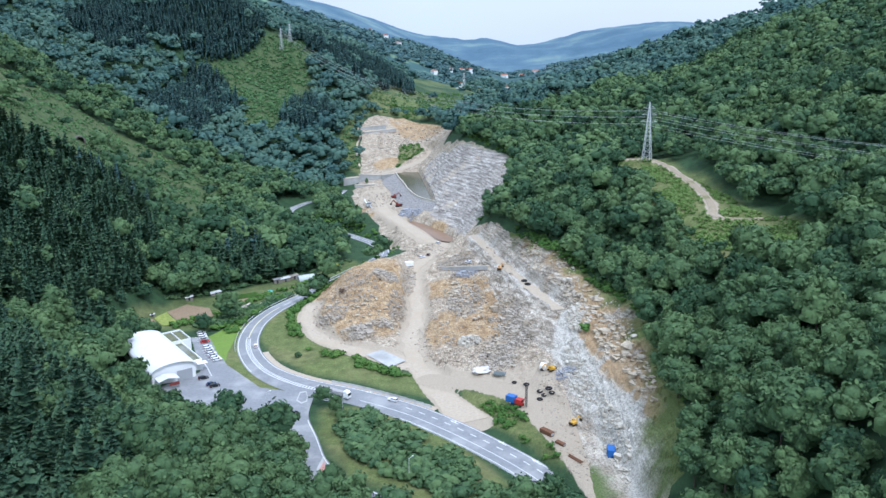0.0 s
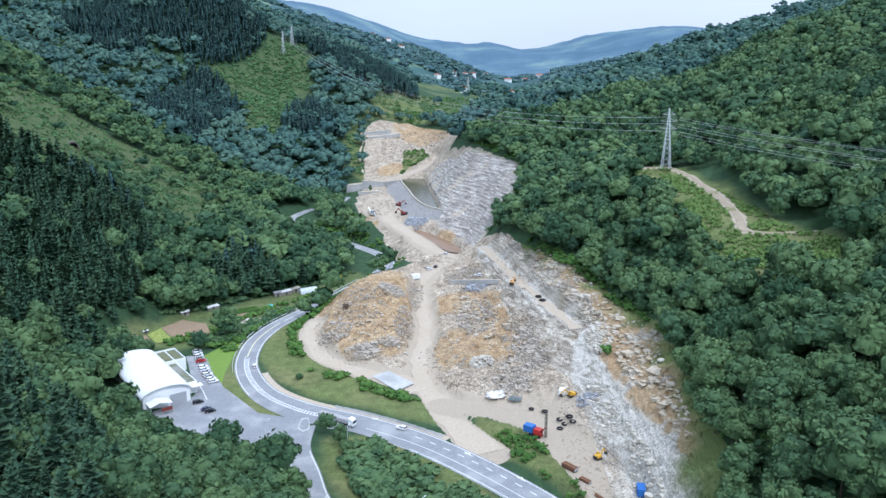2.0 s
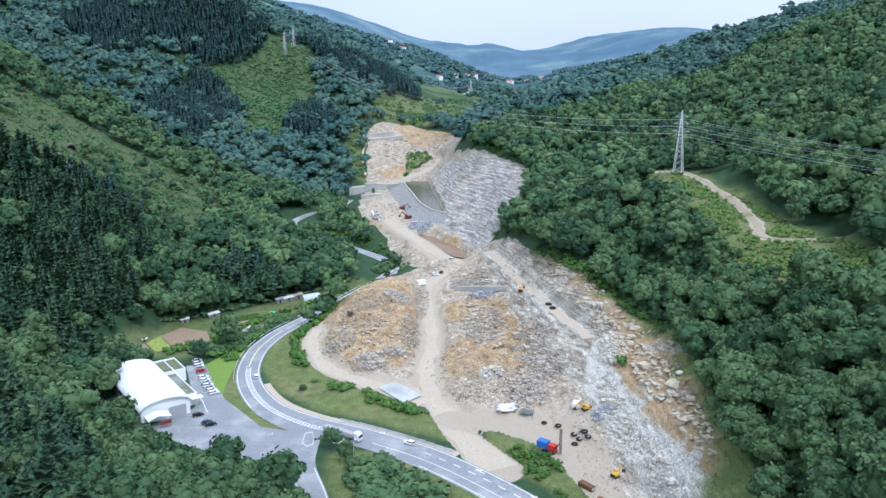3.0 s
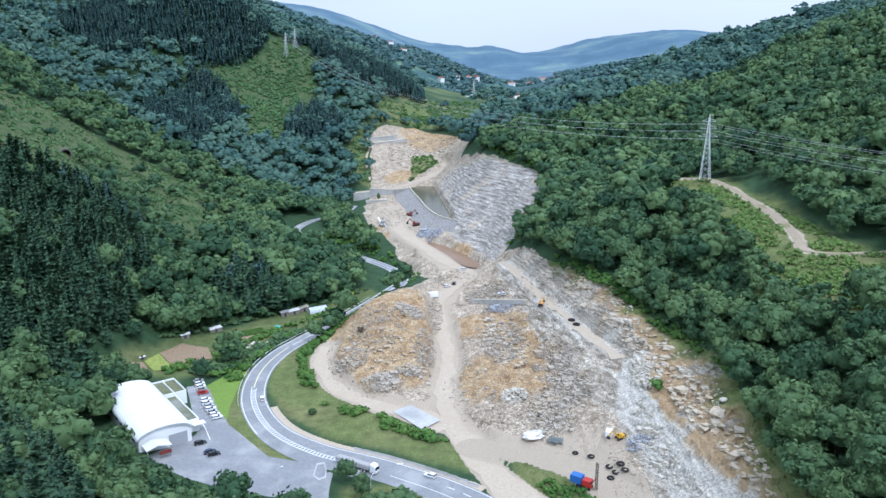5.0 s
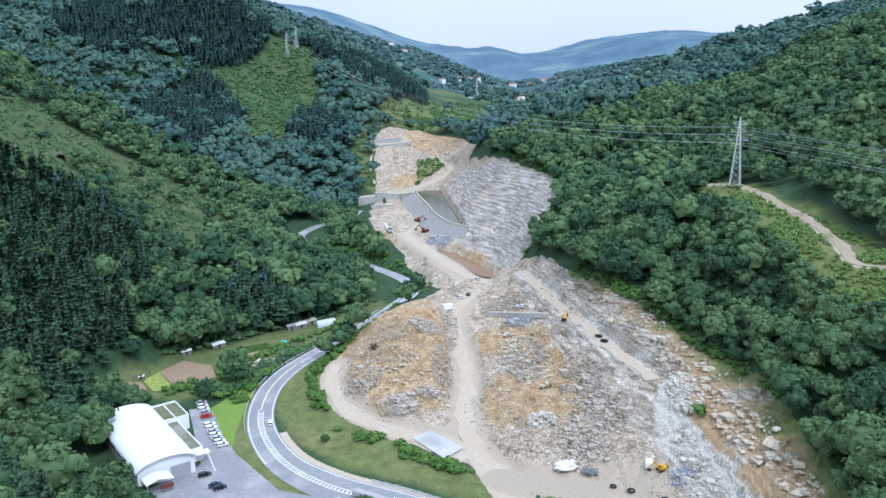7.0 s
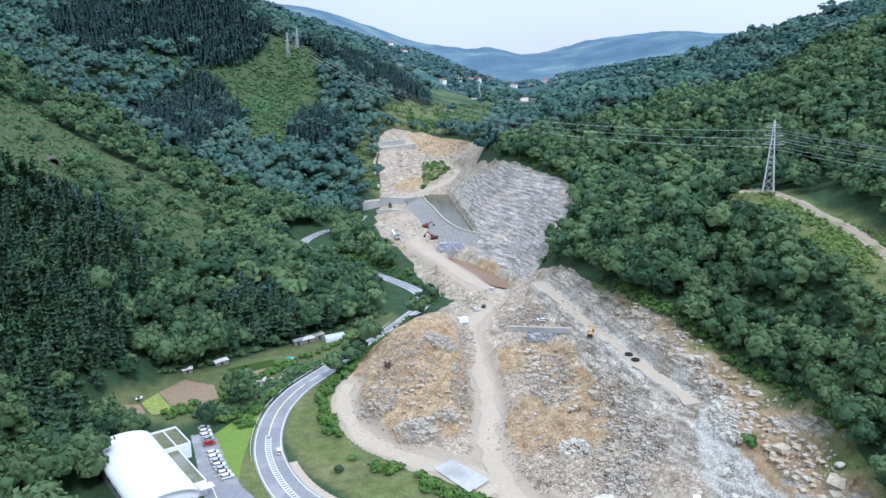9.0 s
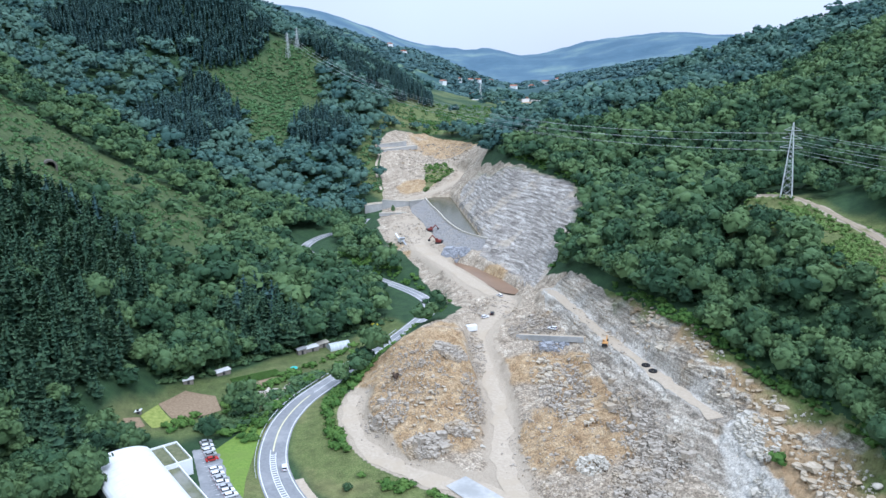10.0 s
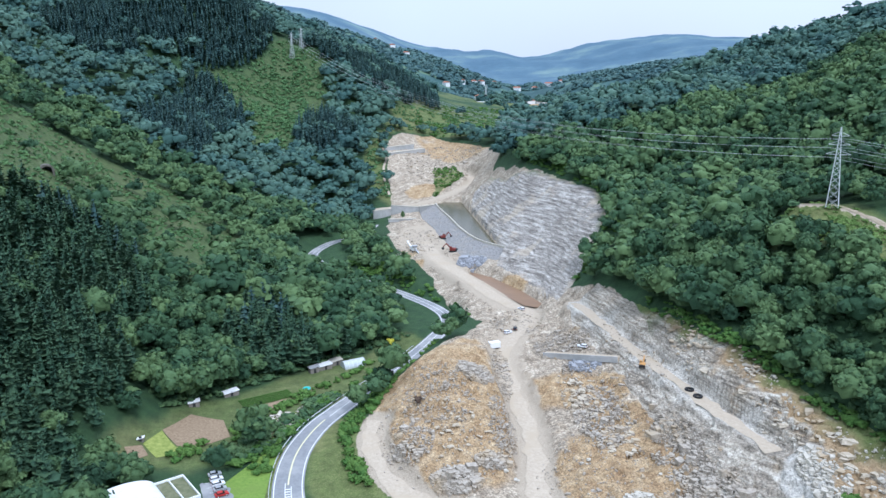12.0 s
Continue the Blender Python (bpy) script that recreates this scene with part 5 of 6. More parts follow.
plate("water", [tuple(p[:2]) for p in LIP] + [(-2, 600), (-8, 690), (-16, 776), (-40, 776)], 21.9, water("lake_water", (0.085, 0.075, 0.042), 0.14), "still olive-brown reservoir water behind the dam", "water")
plate("water", POND, 12.1, water("muddy_water", (0.20, 0.125, 0.075), 0.3), "shallow muddy brown pond beside the haul road", "water")


def dam():
    root = thing("dam", pose(0, 0, 0), "stone-faced embankment dam with pale concrete crest", "dam")
    n = len(LIP)
    rows = 22
    vs = np.array([[LIP[i] * (1 - k / rows) + FOOT[i] * (k / rows) for k in range(rows + 1)] for i in range(n)])
    cols_fine = 8
    fine = np.vstack([vs[i] * (1 - j / cols_fine) + vs[i + 1] * (j / cols_fine) for i in range(n - 1) for j in range(cols_fine)]).reshape(-1, rows + 1, 3)
    flat = fine.reshape(-1, 3)
    lev, ed = cells(flat[:, 0] * 1.3, flat[:, 1] + flat[:, 2], 1.5, 3.3)
    flat[:, 2] += (lev - 0.5) * 0.6
    i = np.arange(len(flat)).reshape(fine.shape[:2])
    f = np.stack([i[:-1, :-1], i[1:, :-1], i[1:, 1:], i[:-1, 1:]], -1).reshape(-1, 4)
    face = new("stone_facing", mesh_from("stone_facing", flat, f, (surface("dam_stone", (0.13, 0.125, 0.12), (0.40, 0.385, 0.36), 1.6, 0.95, 0.8, 0.4, (0.30, 0.275, 0.24)),), False))
    face.parent = root
    bm = bmesh.new()
    for a, b in zip(LIP, LIP[1:]):
        d = Vector(b - a)
        ang = math.atan2(d.y, d.x)
        bmesh.ops.create_cube(bm, size=1.0, matrix=Matrix.Translation(Vector((a + b) / 2)) @ Matrix.Rotation(ang, 4, "Z") @ Matrix.Diagonal((d.length + 0.25, 1.0, 1.9, 1)))
    part("crest", bm, LIMESTONE, root, "pale concrete crest kerb")


dam()


def block_wall(a, b, h, thick, z, label, panels):
    """A concrete wall between two places of the plan with raised panels."""
    a, b = Vector((*a, 0)), Vector((*b, 0))
    d = b - a
    root = thing("retaining_wall", pose(a.x, a.y, z, 0, 0, math.degrees(math.atan2(d.y, d.x))), label, "wall")
    part("wall", boxed(0, d.length, 0, thick, -1, h, 0.05), CONCRETE, root)
    part("coping", boxed(-0.2, d.length + 0.2, -0.25, thick + 0.25, h + 0.003, h + 0.45, 0.05), LIMESTONE, root)
    w = d.length / panels
    for k in range(panels):
        part("panel", boxed(k * w + 0.25, (k + 1) * w - 0.25, -0.12, -0.002, 0.1, h - 0.3), CONCRETE, root)
    return root


block_wall((-84, 752), (-60, 744), 7.5, 1.2, 14.5, "tall grey concrete spillway wall beside the dam", 6)
block_wall((-60, 743), (-48, 752), 6.0, 1.0, 16.5, "dark grey concrete wing wall next to the spillway", 4)
block_wall((-98, 742), (-84, 752), 6.0, 1.0, 13.0, "grey concrete wing wall beside the lower road", 4)
block_wall((-84, 715), (-62, 718), 1.2, 1.6, zat(-74, 716), "low white concrete kerb wall on the dam site", 5)
block_wall((-98, 908), (-70, 948), 5.0, 2.0, zat(-84, 928) - 1, "long pale stepped concrete channel wall in the far pit", 6)
block_wall((-92, 902), (-58, 950), 3.0, 4.0, zat(-76, 925) - 1, "white concrete channel slab in the far pit", 6)
plate("concrete_slab", [(-35, 321.5), (-29, 328), (-21, 319), (-13, 311), (-19, 305)], 0.10, GRAVEL, "broken pale concrete slab on the quarry floor", "slab", kind="", follow=True)


# ---- road furniture ----
def offset_line(line, shift):
    p = line[:, :2]
    t = np.gradient(p, axis=0)
    t /= np.linalg.norm(t, axis=1)[:, None]
    out = line.copy()
    out[:, :2] = p + np.stack([t[:, 1], -t[:, 0]], -1) * np.asarray(shift).reshape(-1, 1)
    return out


def resampled(line, step):
    s = np.concatenate([[0], np.cumsum(np.linalg.norm(np.diff(line[:, :2], axis=0), axis=1))])
    u = np.arange(0, s[-1], step)
    return np.column_stack([np.interp(u, s, line[:, k]) for k in range(line.shape[1])])


def between(line, y0, y1, x0=-999, x1=999):
    m = (line[:, 1] >= y0) & (line[:, 1] <= y1) & (line[:, 0] >= x0) & (line[:, 0] <= x1)
    return line[m]


def marking(line, width, mat, label, dash=None, lift=0.05):
    """Painted line; dash: (painted, gap) in metres."""
    fine = resampled(line, 1.0)
    fine[:, 3] = width
    if dash is None:
        ob = ribbon("road_marking", fine, mat, lift)
        return tagged(ob, label, "road marking", kind="structure")
    bm = bmesh.new()
    s = 0.0
    p = resampled(line, 0.5)
    k, on, off = 0, int(dash[0] * 2), int(dash[1] * 2)
    while k + on < len(p):
        a, b = p[k], p[k + on]
        d = (b - a)[:2] / np.linalg.norm((b - a)[:2])
        n = np.array([d[1], -d[0]]) * width / 2
        bm.faces.new([bm.verts.new((*q, z + lift)) for q, z in ((a[:2] - n, a[2]), (a[:2] + n, a[2]), (b[:2] + n, b[2]), (b[:2] - n, b[2]))])
        k += on + off
    return tagged(part("road_marking", bm, mat), label, "road marking", kind="structure")


M2 = resampled(MAIN, 2.0)
edge_r = offset_line(M2, M2[:, 3] / 2 - 0.7)
edge_l = offset_line(M2, -M2[:, 3] / 2 + 0.7)
marking(edge_r, 0.28, WHITE_LINE, "white edge line along the main road")
marking(between(edge_l, 0, 262), 0.28, WHITE_LINE, "white edge line along the main road")
marking(between(edge_l, 305, 800), 0.28, WHITE_LINE, "white edge line along the main road")
lane = offset_line(M2, 2.2)
marking(between(lane, 140, 275), 0.35, WHITE_LINE, "dashed white lane line on the main road", (3, 3.5))
lane_b = offset_line(M2, -2.0)
marking(between(lane_b, 140, 278), 0.25, WHITE_LINE, "solid white lane line on the main road")
mid_a, mid_b = offset_line(M2, 1.0), offset_line(M2, -0.9)
marking(between(mid_a, 283, 350, -98, -40), 0.25, WHITE_LINE, "white line of the painted median")
marking(between(mid_b, 283, 350, -98, -40), 0.25, WHITE_LINE, "white line of the painted median")
marking(between(M2, 285, 346, -98, -42), 1.5, WHITE_LINE, "white hatched bars of the painted median", (0.7, 1.3), 0.06)
marking(between(M2, 346, 396), 0.5, YELLOW_LINE, "yellow centre line in the bend", None, 0.06)
marking(between(M2, 396, 740), 0.25, WHITE_LINE, "white centre line on the valley road")
S2 = resampled(SIDE, 2.0)
marking(between(offset_line(S2, S2[:, 3] / 2 - 0.6), 150, 262), 0.25, WHITE_LINE, "white edge line along the side road")
marking(between(offset_line(S2, -S2[:, 3] / 2 + 0.6), 150, 262), 0.25, WHITE_LINE, "white edge line along the side road")


def arrow(x, y, turn):
    bm = bmesh.new()
    for pts in (((-0.15, -2.2), (0.15, -2.2), (0.15, 0.6), (-0.15, 0.6)), ((-0.55, 0.6), (0.55, 0.6), (0.0, 2.2)), ((0.15, -0.6), (1.1, 0.1), (0.95, 0.5), (0.15, -0.1))):
        bm.faces.new([bm.verts.new((px, py, 0.06)) for px, py in pts])
    ob = part("road_marking", bm, WHITE_LINE)
    ob.matrix_world = pose(x, y, 0, 0, 0, turn)
    tagged(ob, "white turn arrow painted on the lane", "road marking", kind="structure")


for ax, ay, at in ((20.5, 242, 38), (31, 229, 35), (40, 214, 30), (-30, 284.5, 60), (-45, 281, 60), (4, 258, 42)):
    arrow(ax, ay, at)
plate("car_park", CARPARK, 0.0, ASPHALT, "grey asphalt car park beside the hall", "car park")
# junction islands
def traffic_island(loop, label, mat):
    bm = bmesh.new()
    f = bm.faces.new([bm.verts.new((px, py, 0.03)) for px, py in loop])
    r = bmesh.ops.extrude_face_region(bm, geom=[f])
    for v in r["geom"]:
        if isinstance(v, bmesh.types.BMVert):
            v.co.z += 0.14
    root = thing("traffic_island", pose(0, 0, 0), label, "traffic island")
    part("kerb", bm, CONCRETE, root)
    c = np.mean(loop, 0)
    bm = bmesh.new()
    bm.faces.new([bm.verts.new((c[0] + (px - c[0]) * 0.8, c[1] + (py - c[1]) * 0.8, 0.176)) for px, py in loop])
    part("paving", bm, mat, root)


RED_PAVE = surface("red_paving", (0.42, 0.20, 0.16), (0.55, 0.30, 0.25), 1.5, 0.9, 0.1, 0.02)
traffic_island([(-58.5, 285), (-56, 286), (-54.5, 281), (-54, 276), (-56, 274), (-58.5, 277)], "teardrop traffic island with pale kerb at the junction", ASPHALT)
traffic_island([(-41, 233), (-39.5, 225), (-33, 216), (-29, 213.5), (-36, 211), (-40, 217), (-42, 225)], "triangular red traffic island with white border", RED_PAVE)
marking(rounded([(-52, 281, 0, 1), (-46, 277, 0, 1), (-44, 281, 0, 1), (-50, 285, 0, 1)]), 0.3, WHITE_LINE, "white triangle painted at the junction")


def guard_rail(line, label):
    p = resampled(line, 4.0)
    root = thing("guard_rail", pose(p[0][0], p[0][1], p[0][2]), label, "guard rail", "guard rails")
    bm = bmesh.new()
    for a, b in zip(p, p[1:]):
        d = Vector((b - a)[:3])
        mid = Vector(((a + b) / 2)[:3]) - Vector(p[0][:3])
        bmesh.ops.create_cube(bm, size=1.0, matrix=Matrix.Translation(mid + Vector((0, 0, 0.62))) @ Matrix.Rotation(math.atan2(d.y, d.x), 4, "Z") @ Matrix.Diagonal((d.length + 0.05, 0.09, 0.32, 1)))
    part("rail", bm, STEEL, root)
    post = boxed(-0.07, 0.07, -0.05, 0.05, -0.3, 0.75)
    first = part("post", post, STEEL, root)
    for q in p[1:]:
        o = new("post", first.data)
        o.parent, o.location = root, Vector(q[:3]) - Vector(p[0][:3])


guard_rail(between(offset_line(M2, -M2[:, 3] / 2 - 0.9), 150, 266, -30), "grey steel guard rail along the road island")
guard_rail(between(offset_line(M2, -M2[:, 3] / 2 - 0.8), 330, 470), "grey steel guard rail round the outside of the bend")
guard_rail(between(offset_line(S2, S2[:, 3] / 2 + 0.6), 195, 255), "grey steel guard rail round the junction corner")


def concrete_barrier(x, y, turn):
    bm = prism(bmesh.new(), [(-0.35, 0), (0.35, 0), (0.3, 0.12), (0.12, 0.4), (0.09, 0.95), (-0.09, 0.95), (-0.12, 0.4), (-0.3, 0.12)], -2.0, 2.0)
    ob = part("concrete_barrier", bm, CONCRETE)
    ob.matrix_world = pose(x, y, 0.0, 0, 0, turn)
    return tagged(ob, "pale concrete road barrier beside the main road", "barrier", "row of road barriers")


first = None
for q in resampled(between(offset_line(M2, M2[:, 3] / 2 + 1.2), 270, 296, -48, -6), 4.1):
    if first is None:
        first = concrete_barrier(q[0], q[1], 60)
    else:
        copy_thing(first, pose(q[0], q[1], 0, 0, 0, 62))
shoulder = between(offset_line(M2, M2[:, 3] / 2 + 1.2), 268, 330, -90, 0)
shoulder[:, 3] = 4.2
shoulder[:, 2] = -0.03
tagged(ribbon("shoulder", shoulder, GRAVEL, 0.0, wobble=0.8), "pale gravel shoulder along the main road", "road shoulder", kind="structure")


def lamp_post(x, y, turn):
    root = thing("street_lamp", pose(x, y, zat(x, y), 0, 0, turn), "slender grey street lamp beside the road", "street lamp", "street lamps")
    part("pole", disc(bmesh.new(), 0.10, 8.0, (0, 0, 4.0), "Z", 8, 0.06), STEEL, root)
    bm = bmesh.new()
    beam(bm, (0, 0, 7.9), (1.5, 0, 8.3), 0.08)
    part("arm", bm, STEEL, root)
    part("lamp_head", boxed(1.3, 2.0, -0.16, 0.16, 8.25, 8.42, 0.03), WHITE, root)


for lx, ly, lt in ((-11, 216, 45), (-38, 262, 70), (-68, 268, 20), (24, 196, 40)):
    lamp_post(lx, ly, lt)


# ---- vehicles ----
def wheel_set(root, places, r, w, dual=1.0):
    tyre = None
    for wx, wy in places:
        if tyre is None:
            tyre = part("wheel", disc(bmesh.new(), r, w, (0, 0, 0), "Y", 16), RUBBER, root)
            rim = part("rim", disc(bmesh.new(), r * 0.58, w * 1.06, (0, 0, 0), "Y", 12), STEEL, tyre)
            tyre.location = (wx, wy, r)
        else:
            t2 = new("wheel", tyre.data)
            t2.parent, t2.location = root, (wx, wy, r)
            r2 = new("rim", rim.data)
            r2.parent = t2


def car_model(mat, words, estate=False, where_at=(0, 0, 0), turn=0, group="parked cars"):
    root = thing("car", pose(*where_at, 0, 0, turn), words, "car", group)
    L, W = 4.3, 1.76
    tail = 2.05 if estate else 1.6
    body = prism(bmesh.new(), [(-2.1, 0.3), (2.1, 0.3), (2.15, 0.6), (2.0, 0.82), (0.95, 0.95), (-2.0, 0.98), (-2.15, 0.7)], -W / 2, W / 2)
    bmesh.ops.bevel(body, geom=list(body.edges), offset=0.07, segments=2, affect="EDGES")
    part("body", body, mat, root)
    glass = prism(bmesh.new(), [(1.0, 0.94), (-tail, 0.96), (-tail + 0.3, 1.38), (0.25, 1.40)], -0.76, 0.76)
    part("window", glass, GLASS_DARK, root, "dark tinted windows")
    roof = boxed(-tail + 0.25, 0.3, -0.72, 0.72, 1.385, 1.46, 0.03)
    part("roof", roof, mat, root)
    for sy in (-0.6, 0.6):
        part("headlight", boxed(2.02, 2.14, sy - 0.2, sy + 0.2, 0.60, 0.76, 0.02), SILVER, root, "clear headlight")
        part("tail_light", boxed(-2.17, -2.05, sy - 0.18, sy + 0.18, 0.66, 0.86, 0.02), RED, root, "red tail light")
    wheel_set(root, ((1.32, 0.78), (1.32, -0.78), (-1.3, 0.78), (-1.3, -0.78)), 0.32, 0.2)
    return root


PAINTS = {"white": paint("white_car_paint", (0.78, 0.79, 0.80), 0.25, wear=0.05), "red": RED, "black": BLACK, "silver": SILVER, "blue": paint("dark_blue_car_paint", (0.03, 0.05, 0.10), 0.25)}
made = {}


def put_car(colour, x, y, z, turn, words):
    if colour in made:
        ob = copy_thing(made[colour], pose(x, y, z, 0, 0, turn))
        return tagged(ob, words)
    made[colour] = car_model(PAINTS[colour], words, colour in ("white", "black"), (x, y, z), turn)
    return made[colour]


ROW = [("silver", -120, 354), ("white", -118.6, 351), ("white", -117.2, 348), ("silver", -115.8, 345), ("red", -114.4, 341.8), ("white", -111.2, 335), ("white", -109.7, 332), ("silver", -108.2, 329.2), ("white", -106.7, 326.6), ("silver", -105.2, 324), ("white", -103.6, 321.6), ("white", -102, 319.2)]
for c, cx, cy in ROW:
    put_car(c, cx, cy, 0.02, 28 + rng.uniform(-3, 3), f"{c} car parked in a row along the grass bank")
for c, cx, cy, ct in (("black", -102, 298.8, 30), ("blue", -96.7, 292.4, 32), ("black", -94.8, 290.8, 32)):
    put_car(c, cx, cy, 0.02, ct, f"dark {c} car parked in the open car park")
put_car("white", -88.6, 336, 0.05, 100, "white car on the main road in the bend")
put_car("white", -20, 276.5, 0.05, 150, "white car on the main road near the junction")
put_car("white", -13.3, 467, zat(-13.3, 467) + 0.1, 35, "white car parked beside the haul road")
put_car("black", -9.5, 471.5, zat(-9.5, 471.5) + 0.1, 80, "black car parked beside the haul road")
put_car("black", -43, 497, 3.05, 100, "black car on the valley road")
put_car("white", -3.5, 498, zat(-3.5, 498) + 0.1, 120, "white car standing beside the muddy pond")
put_car("white", 15, 432.6, zat(15, 432.6) + 0.1, 150, "white van parked on the quarry bench")


def lorry(x, y, turn):
    root = thing("lorry", pose(x, y, 0.05, 0, 0, turn), "white articulated lorry with a long grey trailer on the main road", "lorry")
    cab = prism(bmesh.new(), [(5.9, 0.55), (8.2, 0.55), (8.25, 1.6), (8.0, 2.6), (7.5, 3.3), (5.9, 3.4)], -1.2, 1.2)
    bmesh.ops.bevel(cab, geom=list(cab.edges), offset=0.1, segments=2, affect="EDGES")
    c = part("cab", cab, WHITE, root, "white driver's cab")
    part("windscreen", prism(bmesh.new(), [(8.24, 1.65), (8.3, 1.65), (8.06, 2.55), (7.98, 2.55)], -1.05, 1.05), GLASS_DARK, c, "dark windscreen")
    t = part("trailer", boxed(-8.2, 5.4, -1.25, 1.25, 1.15, 2.4, 0.06), paint("trailer_grey", (0.42, 0.42, 0.43), 0.5), root, "long grey open trailer")
    part("load", boxed(-8.0, 5.2, -1.1, 1.1, 2.41, 2.62, 0.05), surface("tarpaulin", (0.30, 0.29, 0.28), (0.42, 0.41, 0.40), 1.5), t, "pale grey tarpaulin")
    part("chassis", boxed(-8.0, 7.6, -0.45, 0.45, 0.75, 1.12), DARK, root)
    wheel_set(root, [(wx, wy) for wx in (7.2, 3.9, 2.6, -4.2, -5.5, -6.8) for wy in (-1.05, 1.05)], 0.5, 0.32)


lorry(-44.5, 282.2, -30)


def excavator(x, y, turn, mat, words, scale=1.0):
    z = zat(x, y)
    root = thing("excavator", pose(x, y, z, 0, 0, turn) @ Matrix.Scale(scale, 4), words, "excavator", "excavators")
    for sy in (-1.15, 1.15):
        bm = boxed(-1.9, 1.9, sy - 0.3, sy + 0.3, 0.02, 0.85, 0.25)
        part("track", bm, DARK, root, "dark crawler track")
    part("house", boxed(-1.8, 1.5, -1.3, 1.3, 1.0, 2.2, 0.15), mat, root)
    c = part("cab", boxed(0.2, 1.5, 0.3, 1.25, 2.2, 3.1, 0.1), mat, root)
    part("window", boxed(0.3, 1.55, 0.36, 1.19, 2.35, 2.95), GLASS_DARK, c, "dark cab window")
    part("counterweight", boxed(-2.4, -1.8, -1.25, 1.25, 1.05, 2.1, 0.15), DARK, root)
    bm = bmesh.new()
    beam(bm, (1.2, -0.3, 1.8), (3.8, -0.3, 4.3), 0.5)
    part("boom", bm, mat, root)
    bm = bmesh.new()
    beam(bm, (3.7, -0.3, 4.3), (5.6, -0.3, 2.0), 0.38)
    part("arm", bm, mat, root)
    part("bucket", prism(bmesh.new(), [(5.2, 2.2), (6.1, 1.9), (6.0, 1.0), (5.1, 0.9), (4.9, 1.5)], -0.9, 0.3), DARK, root)
    return root


DULL_RED = paint("weathered_red", (0.20, 0.045, 0.035), 0.6)
excavator(-36, 606, 160, DULL_RED, "weathered red excavator below the dam", 1.25)
excavator(-42, 642, 20, DULL_RED, "small red excavator on the dam site", 1.1)
excavator(31, 397.5, 70, paint("orange_paint", (0.55, 0.30, 0.10), 0.6), "orange excavator on the rock ramp", 0.85)
excavator(44.2, 288, 200, YELLOW, "small yellow excavator in the quarry yard", 0.8)
excavator(46.3, 247, 40, YELLOW, "small yellow excavator on pale ground", 0.7)


def drill_rig(x, y, turn):
    root = thing("drilling_rig", pose(x, y, zat(x, y), 0, 0, turn), "blue and red drilling rig with a tall upright mast", "drilling rig")
    for sy in (-1.1, 1.1):
        part("track", boxed(-2.6, 2.2, sy - 0.3, sy + 0.3, 0.02, 0.9, 0.25), DARK, root, "dark crawler track")
    part("chassis", boxed(-2.4, 2.2, -0.9, 0.9, 0.75, 1.15), DARK, root)
    part("power_pack", boxed(-4.6, -0.9, -1.4, 1.4, 1.2, 3.6, 0.08), BLUE, root, "blue machine housing")
    c = part("cab", boxed(-0.7, 2.0, -1.3, 1.3, 1.2, 3.0, 0.12), RED, root, "red operator's cab")
    part("window", boxed(1.0, 2.06, -1.1, 1.1, 1.9, 2.8), GLASS_DARK, c, "dark cab window")
    part("bonnet", boxed(-0.6, 3.0, -1.5, -1.31, 1.2, 2.2, 0.05), RED, root)
    bm = bmesh.new()
    for dx, dy in ((-0.3, -0.3), (0.3, -0.3), (0.3, 0.3), (-0.3, 0.3)):
        beam(bm, (3.6 + dx, dy, 0.4), (3.6 + dx, dy, 9.5), 0.12)
    for k in range(9):
        beam(bm, (3.3, -0.3, 0.6 + k), (3.9, -0.3, 1.5 + k), 0.08)
        beam(bm, (3.3, 0.3, 1.5 + k), (3.9, 0.3, 0.6 + k), 0.08)
    part("mast", bm, DARK, root, "dark lattice mast")
    bm = bmesh.new()
    beam(bm, (1.8, 0, 1.4), (3.5, 0, 4.5), 0.28)
    part("arm", bm, RED, root)


drill_rig(28.0, 263.2, -35)


def tyre_pile(x, y, r, words):
    ob = part("tyre", ring(bmesh.new(), r, r * 0.36), RUBBER, smooth_faces=True)
    ob.matrix_world = pose(x, y, zat(x, y) + r * 0.34, 0, 0, 0)
    tagged(ob, words, "tyre", "large tyres in the yard")


for tx, ty, tr in ((37.8, 274.2, 0.95), (41.0, 272.8, 1.05), (39.2, 271.2, 0.95), (41.8, 270.0, 0.95), (37.0, 268.4, 0.9), (33.3, 281.4, 0.95), (28.8, 285.6, 0.8)):
    tyre_pile(tx, ty, tr, "large black machine tyre lying on the quarry floor")
for tx, ty in ((42.0, 376.4), (43.2, 371.0)):
    tyre_pile(tx, ty, 1.25, "large black tyre lying on the ramp")


def site_box(x, y, turn, size, mat, words, name="container"):
    l, w, h = size
    root = thing(name, pose(x, y, zat(x, y) + 0.05, 0, 0, turn), words, name.replace("_", " "))
    part("body", boxed(-l / 2, l / 2, -w / 2, w / 2, 0.15, h, 0.04), mat, root)
    for k in range(int(l / 0.8)):
        for sy in (-w / 2 - 0.03, w / 2 + 0.03):
            part("rib", boxed(-l / 2 + 0.35 + k * 0.8, -l / 2 + 0.6 + k * 0.8, sy - 0.028, sy + 0.028, 0.3, h - 0.2), mat, root)
    part("door", boxed(l / 2 + 0.003, l / 2 + 0.06, -w * 0.35, w * 0.35, 0.25, h - 0.25), GREY, root)
    part("skid", boxed(-l / 2, l / 2, -w / 2 + 0.2, w / 2 - 0.2, -0.1, 0.147), DARK, root)


